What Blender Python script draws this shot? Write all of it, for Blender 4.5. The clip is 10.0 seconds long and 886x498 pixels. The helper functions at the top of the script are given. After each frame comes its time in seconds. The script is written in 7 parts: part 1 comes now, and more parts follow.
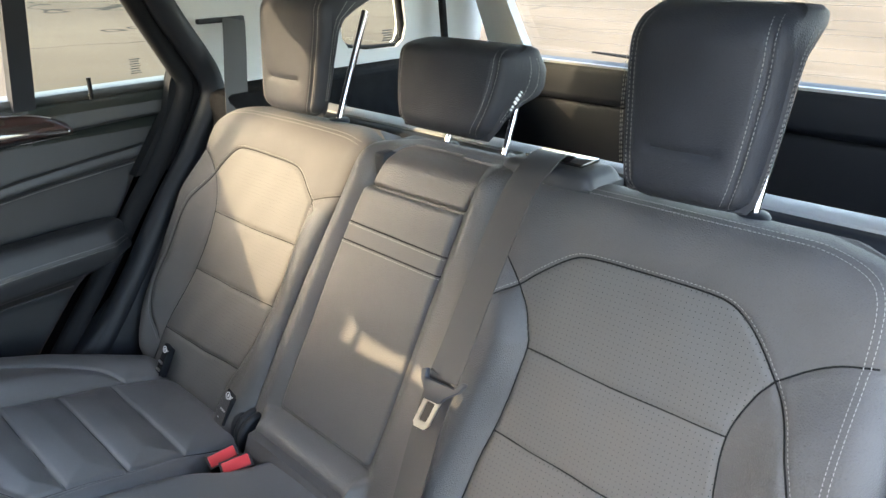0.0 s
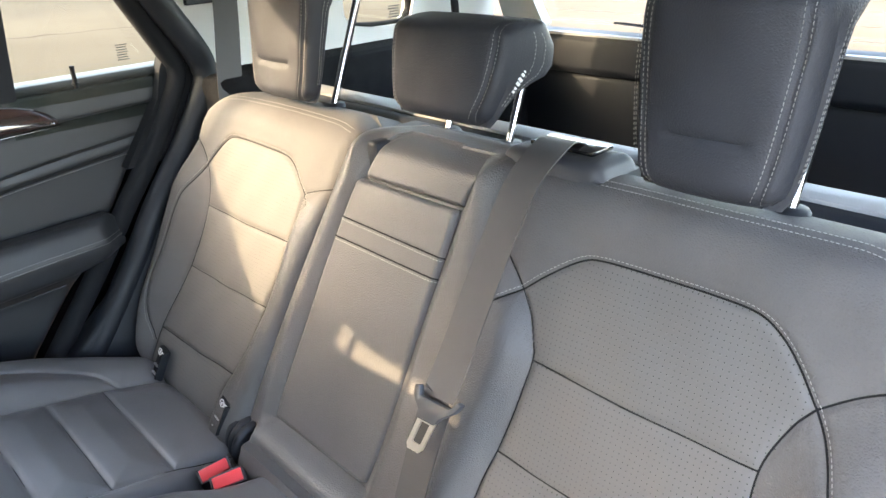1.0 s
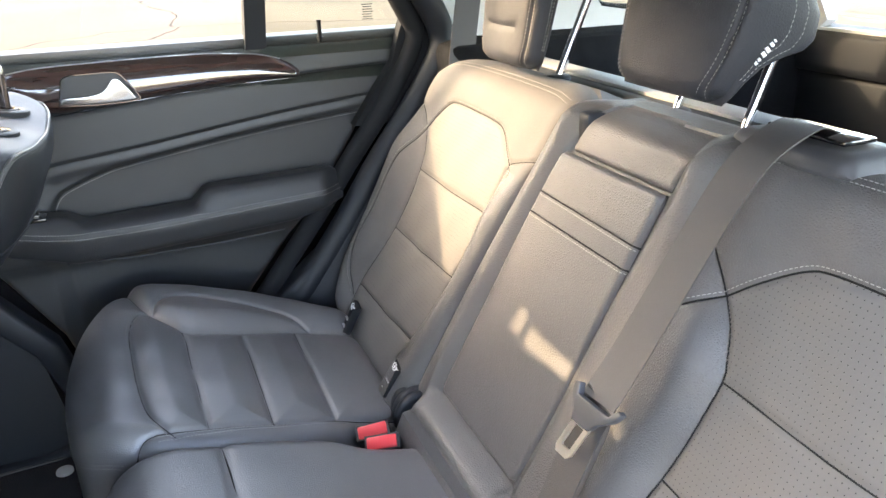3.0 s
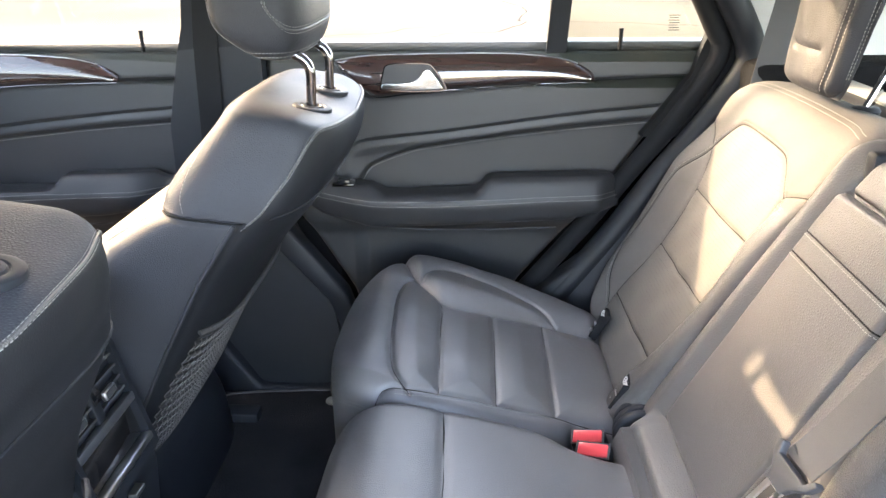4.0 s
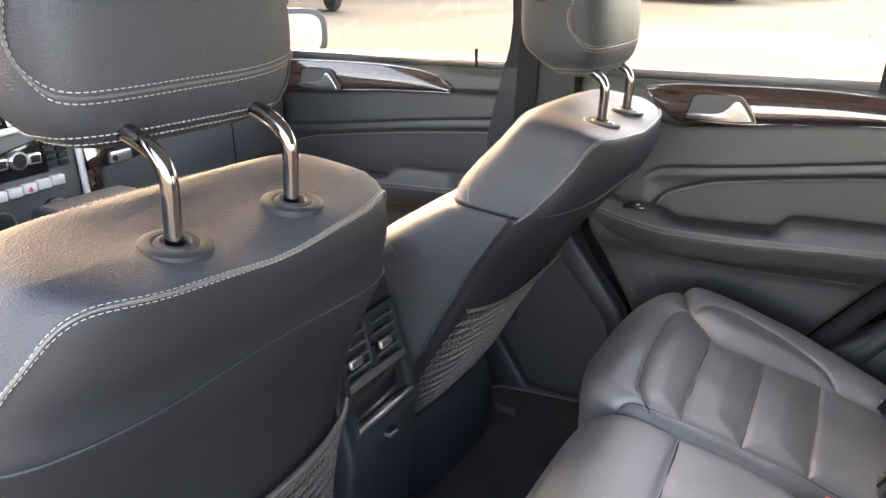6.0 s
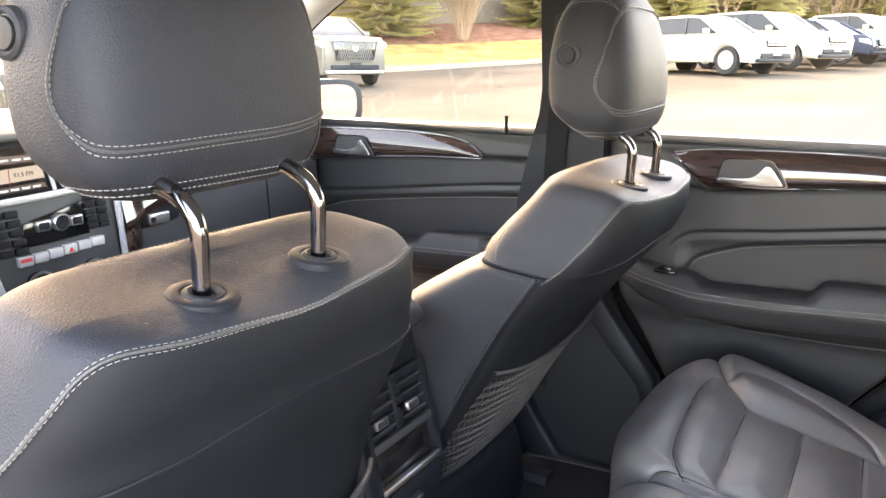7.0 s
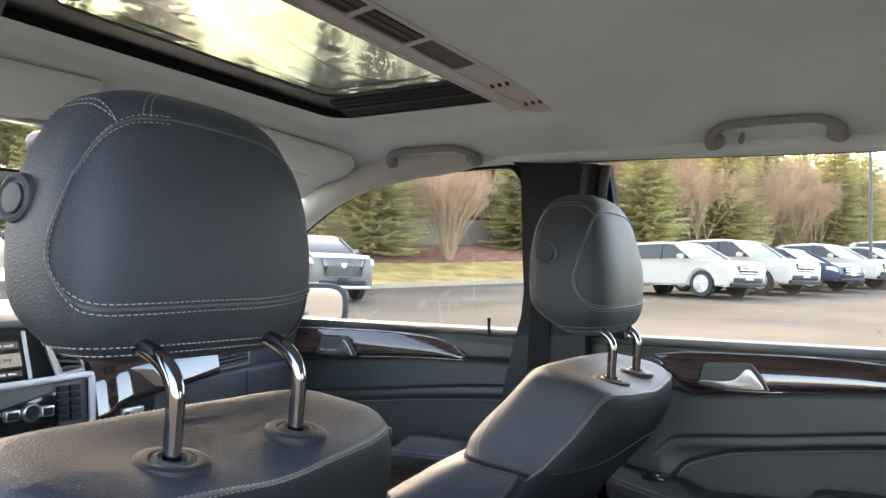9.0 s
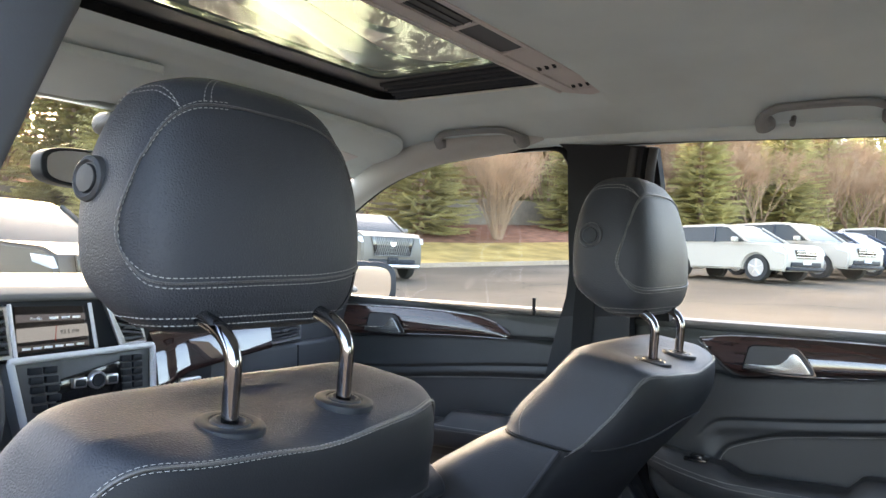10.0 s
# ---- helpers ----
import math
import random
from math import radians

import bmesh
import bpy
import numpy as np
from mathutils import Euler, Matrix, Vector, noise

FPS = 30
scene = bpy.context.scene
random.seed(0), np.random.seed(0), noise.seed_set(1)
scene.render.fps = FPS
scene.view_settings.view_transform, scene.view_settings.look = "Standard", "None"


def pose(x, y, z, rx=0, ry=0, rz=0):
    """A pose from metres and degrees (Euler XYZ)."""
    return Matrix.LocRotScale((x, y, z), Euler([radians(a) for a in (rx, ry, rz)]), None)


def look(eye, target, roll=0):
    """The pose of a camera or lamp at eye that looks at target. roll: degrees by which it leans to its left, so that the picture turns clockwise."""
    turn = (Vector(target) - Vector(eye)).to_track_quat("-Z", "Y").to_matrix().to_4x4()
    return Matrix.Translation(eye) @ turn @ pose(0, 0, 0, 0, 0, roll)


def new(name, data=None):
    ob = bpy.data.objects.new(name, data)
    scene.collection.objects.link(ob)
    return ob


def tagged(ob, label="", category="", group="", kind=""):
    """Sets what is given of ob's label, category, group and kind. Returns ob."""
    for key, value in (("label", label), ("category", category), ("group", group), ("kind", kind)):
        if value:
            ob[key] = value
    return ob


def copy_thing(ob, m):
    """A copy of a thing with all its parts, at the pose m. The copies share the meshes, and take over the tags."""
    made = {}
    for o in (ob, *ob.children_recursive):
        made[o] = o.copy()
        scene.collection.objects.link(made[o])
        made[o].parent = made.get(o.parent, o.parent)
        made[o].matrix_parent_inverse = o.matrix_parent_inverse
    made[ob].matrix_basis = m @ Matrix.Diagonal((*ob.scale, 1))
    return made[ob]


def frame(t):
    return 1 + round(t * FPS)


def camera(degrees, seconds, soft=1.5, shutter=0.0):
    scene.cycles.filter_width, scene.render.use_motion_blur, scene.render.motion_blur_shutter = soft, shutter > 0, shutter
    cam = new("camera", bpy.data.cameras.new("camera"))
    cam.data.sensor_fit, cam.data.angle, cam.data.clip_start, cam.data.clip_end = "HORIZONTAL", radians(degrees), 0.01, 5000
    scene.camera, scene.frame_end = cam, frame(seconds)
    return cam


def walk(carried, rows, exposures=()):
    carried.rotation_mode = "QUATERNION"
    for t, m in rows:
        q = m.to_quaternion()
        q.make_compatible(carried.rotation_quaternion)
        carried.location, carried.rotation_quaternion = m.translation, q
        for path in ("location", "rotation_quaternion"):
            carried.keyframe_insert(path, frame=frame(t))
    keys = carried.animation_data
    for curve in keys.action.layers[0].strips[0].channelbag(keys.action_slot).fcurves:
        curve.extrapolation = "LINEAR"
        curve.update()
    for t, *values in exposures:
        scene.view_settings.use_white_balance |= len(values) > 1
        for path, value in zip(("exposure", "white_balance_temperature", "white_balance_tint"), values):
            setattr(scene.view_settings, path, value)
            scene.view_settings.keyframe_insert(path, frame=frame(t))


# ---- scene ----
cam = camera(61.0, 10.0)
PATH = [
    (0, (-0.779, 0.64, 1.586), (0.555, -0.647, 0.835), -1.3),
    (0.5, (-0.734, 0.559, 1.57), (0.64, -0.657, 0.773), -2.8),
    (1, (-0.734, 0.536, 1.574), (0.642, -0.671, 0.767), -3.3),
    (1.5, (-0.738, 0.536, 1.578), (0.648, -0.659, 0.771), -3.4),
    (2, (-0.728, 0.526, 1.572), (0.709, -0.611, 0.77), -3.1),
    (2.2, (-0.719, 0.513, 1.565), (0.756, -0.576, 0.765), -2.9),
    (3.3, (-0.711, 0.419, 1.49), (1.085, -0.032, 0.733), -1.2),
    (3.5, (-0.728, 0.4, 1.496), (1.102, 0.118, 0.739), -1.1),
    (4, (-0.756, 0.371, 1.516), (1.095, 0.474, 0.764), -0.6),
    (4.5, (-0.787, 0.323, 1.518), (1.016, 0.758, 0.77), -0.2),
    (5, (-0.815, 0.291, 1.511), (0.921, 0.968, 0.784), -0.1),
    (5.5, (-0.814, 0.28, 1.501), (0.859, 1.12, 0.795), -0.1),
    (6.8, (-0.811, 0.277, 1.492), (0.829, 1.275, 0.93), -0.1),
    (7, (-0.815, 0.268, 1.487), (0.842, 1.277, 1.001), -0.1),
    (7.5, (-0.823, 0.251, 1.475), (0.871, 1.273, 1.182), -0.1),
    (8, (-0.824, 0.255, 1.465), (0.896, 1.272, 1.374), 0.3),
    (8.5, (-0.823, 0.261, 1.451), (0.905, 1.268, 1.483), 0.7),
    (9, (-0.826, 0.259, 1.451), (0.9, 1.266, 1.533), 1.1),
    (9.5, (-0.823, 0.258, 1.454), (0.883, 1.298, 1.529), 1.4),
    (10, (-0.846, 0.24, 1.451), (0.813, 1.357, 1.476), 1.9),
]
walk(cam, [(t, look(eye, target, roll)) for t, eye, target, roll in PATH], [(0.0, 4.54, 7850, 10), (0.5, 4.93, 8000, 12), (2.2, 5.02, 8100, 14), (3.4, 5.26, 8350, 16), (5.0, 5.59, 9150, 18), (5.6, 5.44, 9900, 20), (7.0, 5.27, 10100, 22), (7.5, 4.92, 9500, 22), (8.5, 4.40, 8000, 14), (10.0, 4.34, 7800, 14)])


# ---- world and light ----
SUN_AZ, SUN_EL = radians(34.5), radians(22.8)      # azimuth from +y (forward) towards +x; the sun stands to the car's right, somewhat ahead
world = bpy.data.worlds.new("sky")
scene.world = world
world.use_nodes = True
wn = world.node_tree.nodes
sky = wn.new("ShaderNodeTexSky")
sky.sky_type, sky.sun_disc = "NISHITA", False
sky.sun_elevation, sky.sun_rotation = SUN_EL, SUN_AZ
sky.air_density, sky.dust_density, sky.ozone_density = 0.75, 2.0, 0.8
wn["Background"].inputs[1].default_value = 0.15
world.node_tree.links.new(sky.outputs[0], wn["Background"].inputs[0])
sun = new("sun", bpy.data.lights.new("sun", "SUN"))
sun.data.energy, sun.data.angle, sun.data.color = 0.45, radians(1.0), (1.0, 0.85, 0.62)
sun_from = Vector((math.sin(SUN_AZ) * math.cos(SUN_EL), math.cos(SUN_AZ) * math.cos(SUN_EL), math.sin(SUN_EL)))
sun.matrix_world = look(sun_from * 40, (0, 0, 0))


# ---- materials ----
def nodes_of(name):
    m = bpy.data.materials.new(name)
    m.use_nodes = True
    return m, m.node_tree.nodes, m.node_tree.links, m.node_tree.nodes["Principled BSDF"]


def surface(name, color, rough=0.5, metal=0.0, grain=0.0, grain_scale=400.0, depth=0.0004, vary=0.12, vary_scale=6.0, coat=0.0, random_tint=0.0, spec=0.5, kind="noise", thin=0.0):
    """A painted, moulded or upholstered surface: colour that varies at two scales, and a fine relief."""
    m, n, l, b = nodes_of(name)
    co = n.new("ShaderNodeTexCoord")
    big = n.new("ShaderNodeTexNoise")
    big.inputs["Scale"].default_value, big.inputs["Detail"].default_value = vary_scale, 4.0
    l.new(co.outputs["Object"], big.inputs["Vector"])
    ramp = n.new("ShaderNodeMapRange")
    ramp.inputs[1].default_value, ramp.inputs[2].default_value = 0.3, 0.7
    ramp.inputs[3].default_value, ramp.inputs[4].default_value = 1.0 - vary, 1.0 + vary
    l.new(big.outputs[0], ramp.inputs[0])
    mix = n.new("ShaderNodeVectorMath")
    mix.operation = "SCALE"
    mix.inputs[0].default_value = color[:3]
    l.new(ramp.outputs[0], mix.inputs["Scale"])
    last = mix
    if random_tint:
        info = n.new("ShaderNodeObjectInfo")
        r2 = n.new("ShaderNodeMapRange")
        r2.inputs[3].default_value, r2.inputs[4].default_value = 1.0 - random_tint, 1.0 + random_tint
        l.new(info.outputs["Random"], r2.inputs[0])
        last = n.new("ShaderNodeVectorMath")
        last.operation = "SCALE"
        l.new(mix.outputs[0], last.inputs[0])
        l.new(r2.outputs[0], last.inputs["Scale"])
    l.new(last.outputs[0], b.inputs["Base Color"])
    rr = n.new("ShaderNodeMapRange")
    rr.inputs[3].default_value, rr.inputs[4].default_value = max(0.02, rough - 0.06), min(1.0, rough + 0.06)
    l.new(big.outputs[0], rr.inputs[0])
    l.new(rr.outputs[0], b.inputs["Roughness"])
    b.inputs["Metallic"].default_value = metal
    b.inputs["Coat Weight"].default_value, b.inputs["Coat Roughness"].default_value = coat, 0.05
    b.inputs["Specular IOR Level"].default_value = spec
    if thin:
        tl = n.new("ShaderNodeBsdfTranslucent")
        l.new(last.outputs[0], tl.inputs[0])
        mx = n.new("ShaderNodeMixShader")
        mx.inputs[0].default_value = thin
        l.new(b.outputs[0], mx.inputs[1])
        l.new(tl.outputs[0], mx.inputs[2])
        l.new(mx.outputs[0], n["Material Output"].inputs[0])
    if grain:
        if kind == "cells":
            g = n.new("ShaderNodeTexVoronoi")
            g.feature = "DISTANCE_TO_EDGE"
        else:
            g = n.new("ShaderNodeTexNoise")
            g.inputs["Detail"].default_value = 3.0
        g.inputs["Scale"].default_value = grain_scale
        l.new(co.outputs["Object"], g.inputs["Vector"])
        bump = n.new("ShaderNodeBump")
        bump.inputs["Strength"].default_value, bump.inputs["Distance"].default_value = grain, depth
        l.new(g.outputs[0], bump.inputs["Height"])
        l.new(bump.outputs[0], b.inputs["Normal"])
    return m


def perforated(name, color, rough):
    """Leather with a grid of fine punched holes."""
    m, n, l, b = nodes_of(name)
    co = n.new("ShaderNodeTexCoord")
    sep = n.new("ShaderNodeSeparateXYZ")
    l.new(co.outputs["Object"], sep.inputs[0])

    def cell(sock, size):
        a = n.new("ShaderNodeMath")
        a.operation = "DIVIDE"
        a.inputs[1].default_value = size
        l.new(sock, a.inputs[0])
        f = n.new("ShaderNodeMath")
        f.operation = "FRACT"
        l.new(a.outputs[0], f.inputs[0])
        s = n.new("ShaderNodeMath")
        s.operation = "SUBTRACT"
        s.inputs[1].default_value = 0.5
        l.new(f.outputs[0], s.inputs[0])
        p = n.new("ShaderNodeMath")
        p.operation = "POWER"
        p.inputs[1].default_value = 2.0
        l.new(s.outputs[0], p.inputs[0])
        return p.outputs[0]

    add = n.new("ShaderNodeMath")
    l.new(cell(sep.outputs[0], 0.0062), add.inputs[0])
    l.new(cell(sep.outputs[2], 0.0058), add.inputs[1])
    hole = n.new("ShaderNodeMapRange")
    hole.inputs[1].default_value, hole.inputs[2].default_value = 0.004, 0.013
    l.new(add.outputs[0], hole.inputs[0])
    noise_t = n.new("ShaderNodeTexNoise")
    noise_t.inputs["Scale"].default_value = 500.0
    l.new(co.outputs["Object"], noise_t.inputs["Vector"])
    mix = n.new("ShaderNodeMix")
    mix.data_type = "RGBA"
    mix.inputs["A"].default_value = (0.022, 0.022, 0.023, 1)
    mix.inputs["B"].default_value = (*color, 1)
    l.new(hole.outputs[0], mix.inputs["Factor"])
    l.new(mix.outputs["Result"], b.inputs["Base Color"])
    b.inputs["Roughness"].default_value, b.inputs["Specular IOR Level"].default_value = rough, 0.22
    mul = n.new("ShaderNodeMath")
    mul.operation = "MULTIPLY_ADD"
    mul.inputs[1].default_value = 0.15
    l.new(noise_t.outputs[0], mul.inputs[0])
    l.new(hole.outputs[0], mul.inputs[2])
    bump = n.new("ShaderNodeBump")
    bump.inputs["Strength"].default_value, bump.inputs["Distance"].default_value = 0.4, 0.0006
    l.new(mul.outputs[0], bump.inputs["Height"])
    l.new(bump.outputs[0], b.inputs["Normal"])
    return m


def wood_material(name, sheen=1.75):
    m, n, l, b = nodes_of(name)
    co = n.new("ShaderNodeTexCoord")
    mp = n.new("ShaderNodeMapping")
    mp.inputs["Scale"].default_value = (60, 5, 60)
    l.new(co.outputs["Object"], mp.inputs["Vector"])
    t = n.new("ShaderNodeTexNoise")
    t.inputs["Scale"].default_value, t.inputs["Detail"].default_value, t.inputs["Distortion"].default_value = 1.6, 8.0, 0.6
    l.new(mp.outputs[0], t.inputs["Vector"])
    r = n.new("ShaderNodeValToRGB")
    r.color_ramp.elements[0].position, r.color_ramp.elements[0].color = 0.35, (0.014, 0.006, 0.0055, 1)
    r.color_ramp.elements[1].position, r.color_ramp.elements[1].color = 0.7, (0.043, 0.020, 0.017, 1)
    l.new(t.outputs[0], r.inputs[0])
    l.new(r.outputs[0], b.inputs["Base Color"])
    b.inputs["Roughness"].default_value, b.inputs["Coat Weight"].default_value, b.inputs["Coat Roughness"].default_value = 0.35, 1.0, 0.02
    b.inputs["Coat IOR"].default_value = sheen
    b.inputs["Specular IOR Level"].default_value = 0.15
    return m


def glass_material(name, tint, rough=0.0, haze=0.0):
    """A pane: clear (tinted) for the most part, with a mirror-like sheen."""
    m, n, l, b = nodes_of(name)
    n.remove(b)
    tr = n.new("ShaderNodeBsdfTransparent")
    tr.inputs[0].default_value = (*tint, 1)
    gl = n.new("ShaderNodeBsdfGlossy")
    gl.inputs["Roughness"].default_value = rough
    fr = n.new("ShaderNodeFresnel")
    fr.inputs[0].default_value = 1.45
    mx = n.new("ShaderNodeMixShader")
    l.new(fr.outputs[0], mx.inputs[0])
    l.new(tr.outputs[0], mx.inputs[1])
    l.new(gl.outputs[0], mx.inputs[2])
    last = mx
    if haze:
        # Hazy glow is put into the pane as a whitish film, lifting dark views.
        film = n.new("ShaderNodeBsdfTranslucent")
        film.inputs[0].default_value = (0.62, 0.72, 0.60, 1)
        last = n.new("ShaderNodeMixShader")
        last.inputs[0].default_value = haze
        l.new(mx.outputs[0], last.inputs[1])
        l.new(film.outputs[0], last.inputs[2])
    l.new(last.outputs[0], n["Material Output"].inputs[0])
    return m


def glow(name, color, strength):
    m, n, l, b = nodes_of(name)
    b.inputs["Base Color"].default_value = (0.01, 0.01, 0.01, 1)
    b.inputs["Emission Color"].default_value, b.inputs["Emission Strength"].default_value = (*color, 1), strength
    b.inputs["Roughness"].default_value = 0.15
    return m


# One black leather in several tones: light and shade are in the base colours.
LEATHER_SHADED = surface("shaded_black_leather", (0.025, 0.0275, 0.034), 0.54, grain=0.75, grain_scale=340, depth=0.0009, vary=0.18, spec=0.32, kind="cells")
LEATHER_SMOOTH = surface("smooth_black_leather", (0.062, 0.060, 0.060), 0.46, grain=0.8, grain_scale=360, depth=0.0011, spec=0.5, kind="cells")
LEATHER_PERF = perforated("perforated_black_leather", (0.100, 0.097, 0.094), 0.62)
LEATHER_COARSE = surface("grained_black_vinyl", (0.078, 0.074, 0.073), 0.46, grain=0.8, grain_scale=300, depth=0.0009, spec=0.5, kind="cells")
# Same leather for the cushions, base raised to carry the light on them.
CUSHION = surface("lit_black_leather", (0.104, 0.102, 0.105), 0.38, grain=0.7, grain_scale=380, depth=0.0008, vary=0.16, spec=1.0, kind="cells")
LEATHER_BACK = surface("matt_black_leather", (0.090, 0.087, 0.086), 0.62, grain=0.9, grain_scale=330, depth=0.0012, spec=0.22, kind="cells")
DOOR_VINYL = surface("dark_door_vinyl", (0.015, 0.0175, 0.021), 0.47, grain=0.5, grain_scale=420, depth=0.0006, spec=0.62, kind="cells")
DOOR_LEATHER = surface("dark_door_leather", (0.020, 0.021, 0.024), 0.48, grain=0.6, grain_scale=380, depth=0.0007, spec=0.5, kind="cells")
THREAD = surface("pale_thread", (0.24, 0.235, 0.225), 0.8, vary=0.05)
PLASTIC = surface("black_soft_plastic", (0.040, 0.042, 0.047), 0.55, grain=0.3, grain_scale=500, depth=0.0004)
# Seat back vinyl, darkened in its colour for the shade on the backs.
BACK_VINYL = surface("shaded_black_vinyl", (0.008, 0.0092, 0.012), 0.6, spec=0.25, grain=0.4, grain_scale=400, depth=0.0005, kind="cells")
PLASTIC_DARK = surface("black_plastic", (0.010, 0.0125, 0.017), 0.55, grain=0.25, grain_scale=600, depth=0.0003, spec=0.3)
GLOSS_BLACK = surface("gloss_black_plastic", (0.008, 0.008, 0.009), 0.12, vary=0.02, coat=0.5)
CARPET = surface("black_carpet", (0.010, 0.0105, 0.012), 0.95, grain=1.0, grain_scale=600, depth=0.003, vary=0.3, vary_scale=20, spec=0.1)
MAT = surface("black_carpet_mat", (0.024, 0.024, 0.026), 0.95, grain=1.0, grain_scale=420, depth=0.003, vary=0.35, vary_scale=9, spec=0.15)
WEBBING = surface("black_webbing", (0.040, 0.038, 0.038), 0.6, grain=0.6, grain_scale=900, depth=0.0005)
CLOTH = surface("light_grey_headliner_cloth", (0.705, 0.785, 0.785), 0.95, grain=0.3, grain_scale=900, depth=0.0004, vary=0.05, spec=0.15)
BEIGE = surface("light_grey_pillar_trim", (0.54, 0.54, 0.52), 0.75, grain=0.2, grain_scale=600, depth=0.0003, vary=0.04)
HANDLE_GREY = surface("warm_grey_plastic", (0.42, 0.40, 0.38), 0.55, vary=0.04)
DARK_CHROME = surface("dark_chrome", (0.24, 0.24, 0.255), 0.09, metal=1.0, vary=0.02)
CHROME = surface("chrome", (0.82, 0.82, 0.83), 0.08, metal=1.0, vary=0.02)
SATIN = surface("satin_aluminium", (0.66, 0.66, 0.67), 0.3, metal=1.0, vary=0.04)
HANDLE_METAL = surface("grey_satin_metal", (0.40, 0.41, 0.42), 0.26, metal=1.0, vary=0.04)
WOOD = wood_material("dark_glossy_wood")
WOOD_DASH = wood_material("lacquered_dark_wood", 2.0)
RED = surface("red_button_plastic", (0.78, 0.06, 0.07), 0.35, vary=0.05)
WHITE_MARK = surface("white_print", (0.75, 0.75, 0.75), 0.6, vary=0.02)
RUBBER = surface("black_rubber", (0.007, 0.008, 0.010), 0.85, spec=0.25, grain=0.3, grain_scale=300)
GLASS = glass_material("window_glass", (0.84, 0.86, 0.83))
GLASS_SCREEN = glass_material("green_windscreen_glass", (0.62, 0.63, 0.59))
GLASS_TINT = glass_material("privacy_glass", (0.53, 0.58, 0.53))
GLASS_ROOF = glass_material("green_roof_glass", (0.0145, 0.0190, 0.0148), haze=0.0065)
MIRROR = surface("mirror_glass", (0.9, 0.9, 0.9), 0.01, metal=1.0, vary=0.0)


# ---- building helpers ----
ORIGIN = {}


def thing(name, base, label="", category="", group="", kind=""):
    """An Empty at the base of a thing, for its parts."""
    ob = new(name)
    ob.location = base
    ORIGIN[ob.name] = Vector(base)
    return tagged(ob, label, category, group, kind)


def part(name, bm, material, parent=None, label="", smooth=True):
    """One mesh object from a bmesh in world places, under a thing or a part; from a list, one for each."""
    if isinstance(bm, list):
        return [part(name, b, material, parent, label, smooth) for b in bm]
    o = ORIGIN.get(parent.name, Vector()) if parent else Vector()
    if o.length:
        bmesh.ops.translate(bm, vec=-o, verts=bm.verts)
    me = bpy.data.meshes.new(name)
    for f in bm.faces:
        f.smooth = smooth
    bm.to_mesh(me)
    bm.free()
    me.materials.append(material)
    kept = me.attributes.get("full_normal")
    if kept:
        flat = np.zeros(len(me.vertices) * 3)
        kept.data.foreach_get("vector", flat)
        flat = flat.reshape(-1, 3)
        me.normals_split_custom_set_from_vertices([tuple(a) if abs(a).sum() > 0.1 else tuple(v.normal) for a, v in zip(flat, me.vertices)])
        me.attributes.remove(me.attributes["full_normal"])
    elif smooth:
        me.set_sharp_from_angle(angle=radians(45))
    ob = new(name, me)
    if parent:
        ob.parent = parent
        ORIGIN[ob.name] = o
    if label:
        ob["label"] = label
    return ob


def solo(name, bm, material, label, category, group="", kind="", smooth=True):
    """A thing that is one mesh."""
    return tagged(part(name, bm, material, None, "", smooth), label, category, group, kind)


def mesh_from(verts, faces):
    me = bpy.data.meshes.new("tmp")
    me.from_pydata([tuple(v) for v in verts], [], faces)
    bm = bmesh.new()
    bm.from_mesh(me)
    bpy.data.meshes.remove(me)
    return bm


def facing(bm, toward):
    """Turns the faces of a sheet so that they look towards a place."""
    bm.normal_update()
    for f in bm.faces:
        if f.normal.dot(Vector(toward) - f.calc_center_median()) < 0:
            f.normal_flip()
    return bm


def join(*bms):
    out = bmesh.new()
    for b in bms:
        me = bpy.data.meshes.new("tmp")
        b.to_mesh(me)
        b.free()
        out.from_mesh(me)
        bpy.data.meshes.remove(me)
    return out


def moved(bm, m):
    bmesh.ops.transform(bm, matrix=m, verts=bm.verts)
    return bm


def box(lo, hi, bevel=0.0, seg=2):
    bm = bmesh.new()
    bmesh.ops.create_cube(bm, size=1)
    lo, hi = Vector(lo), Vector(hi)
    d = hi - lo
    for v in bm.verts:
        v.co = lo + Vector(((v.co.x + 0.5) * d.x, (v.co.y + 0.5) * d.y, (v.co.z + 0.5) * d.z))
    if bevel:
        bmesh.ops.bevel(bm, geom=bm.edges[:], offset=bevel, segments=seg, affect="EDGES", profile=0.5)
    return bm


def spline(pts, n=8):
    """Catmull-Rom through the points."""
    p = [np.array(q, float) for q in pts]
    p = [2 * p[0] - p[1]] + p + [2 * p[-1] - p[-2]]
    out = []
    for a, b, c, d in zip(p, p[1:], p[2:], p[3:]):
        for k in range(n):
            t = k / n
            out.append(0.5 * (2 * b + (c - a) * t + (2 * a - 5 * b + 4 * c - d) * t * t + (3 * b - a - 3 * c + d) * t**3))
    out.append(p[-2])
    return out


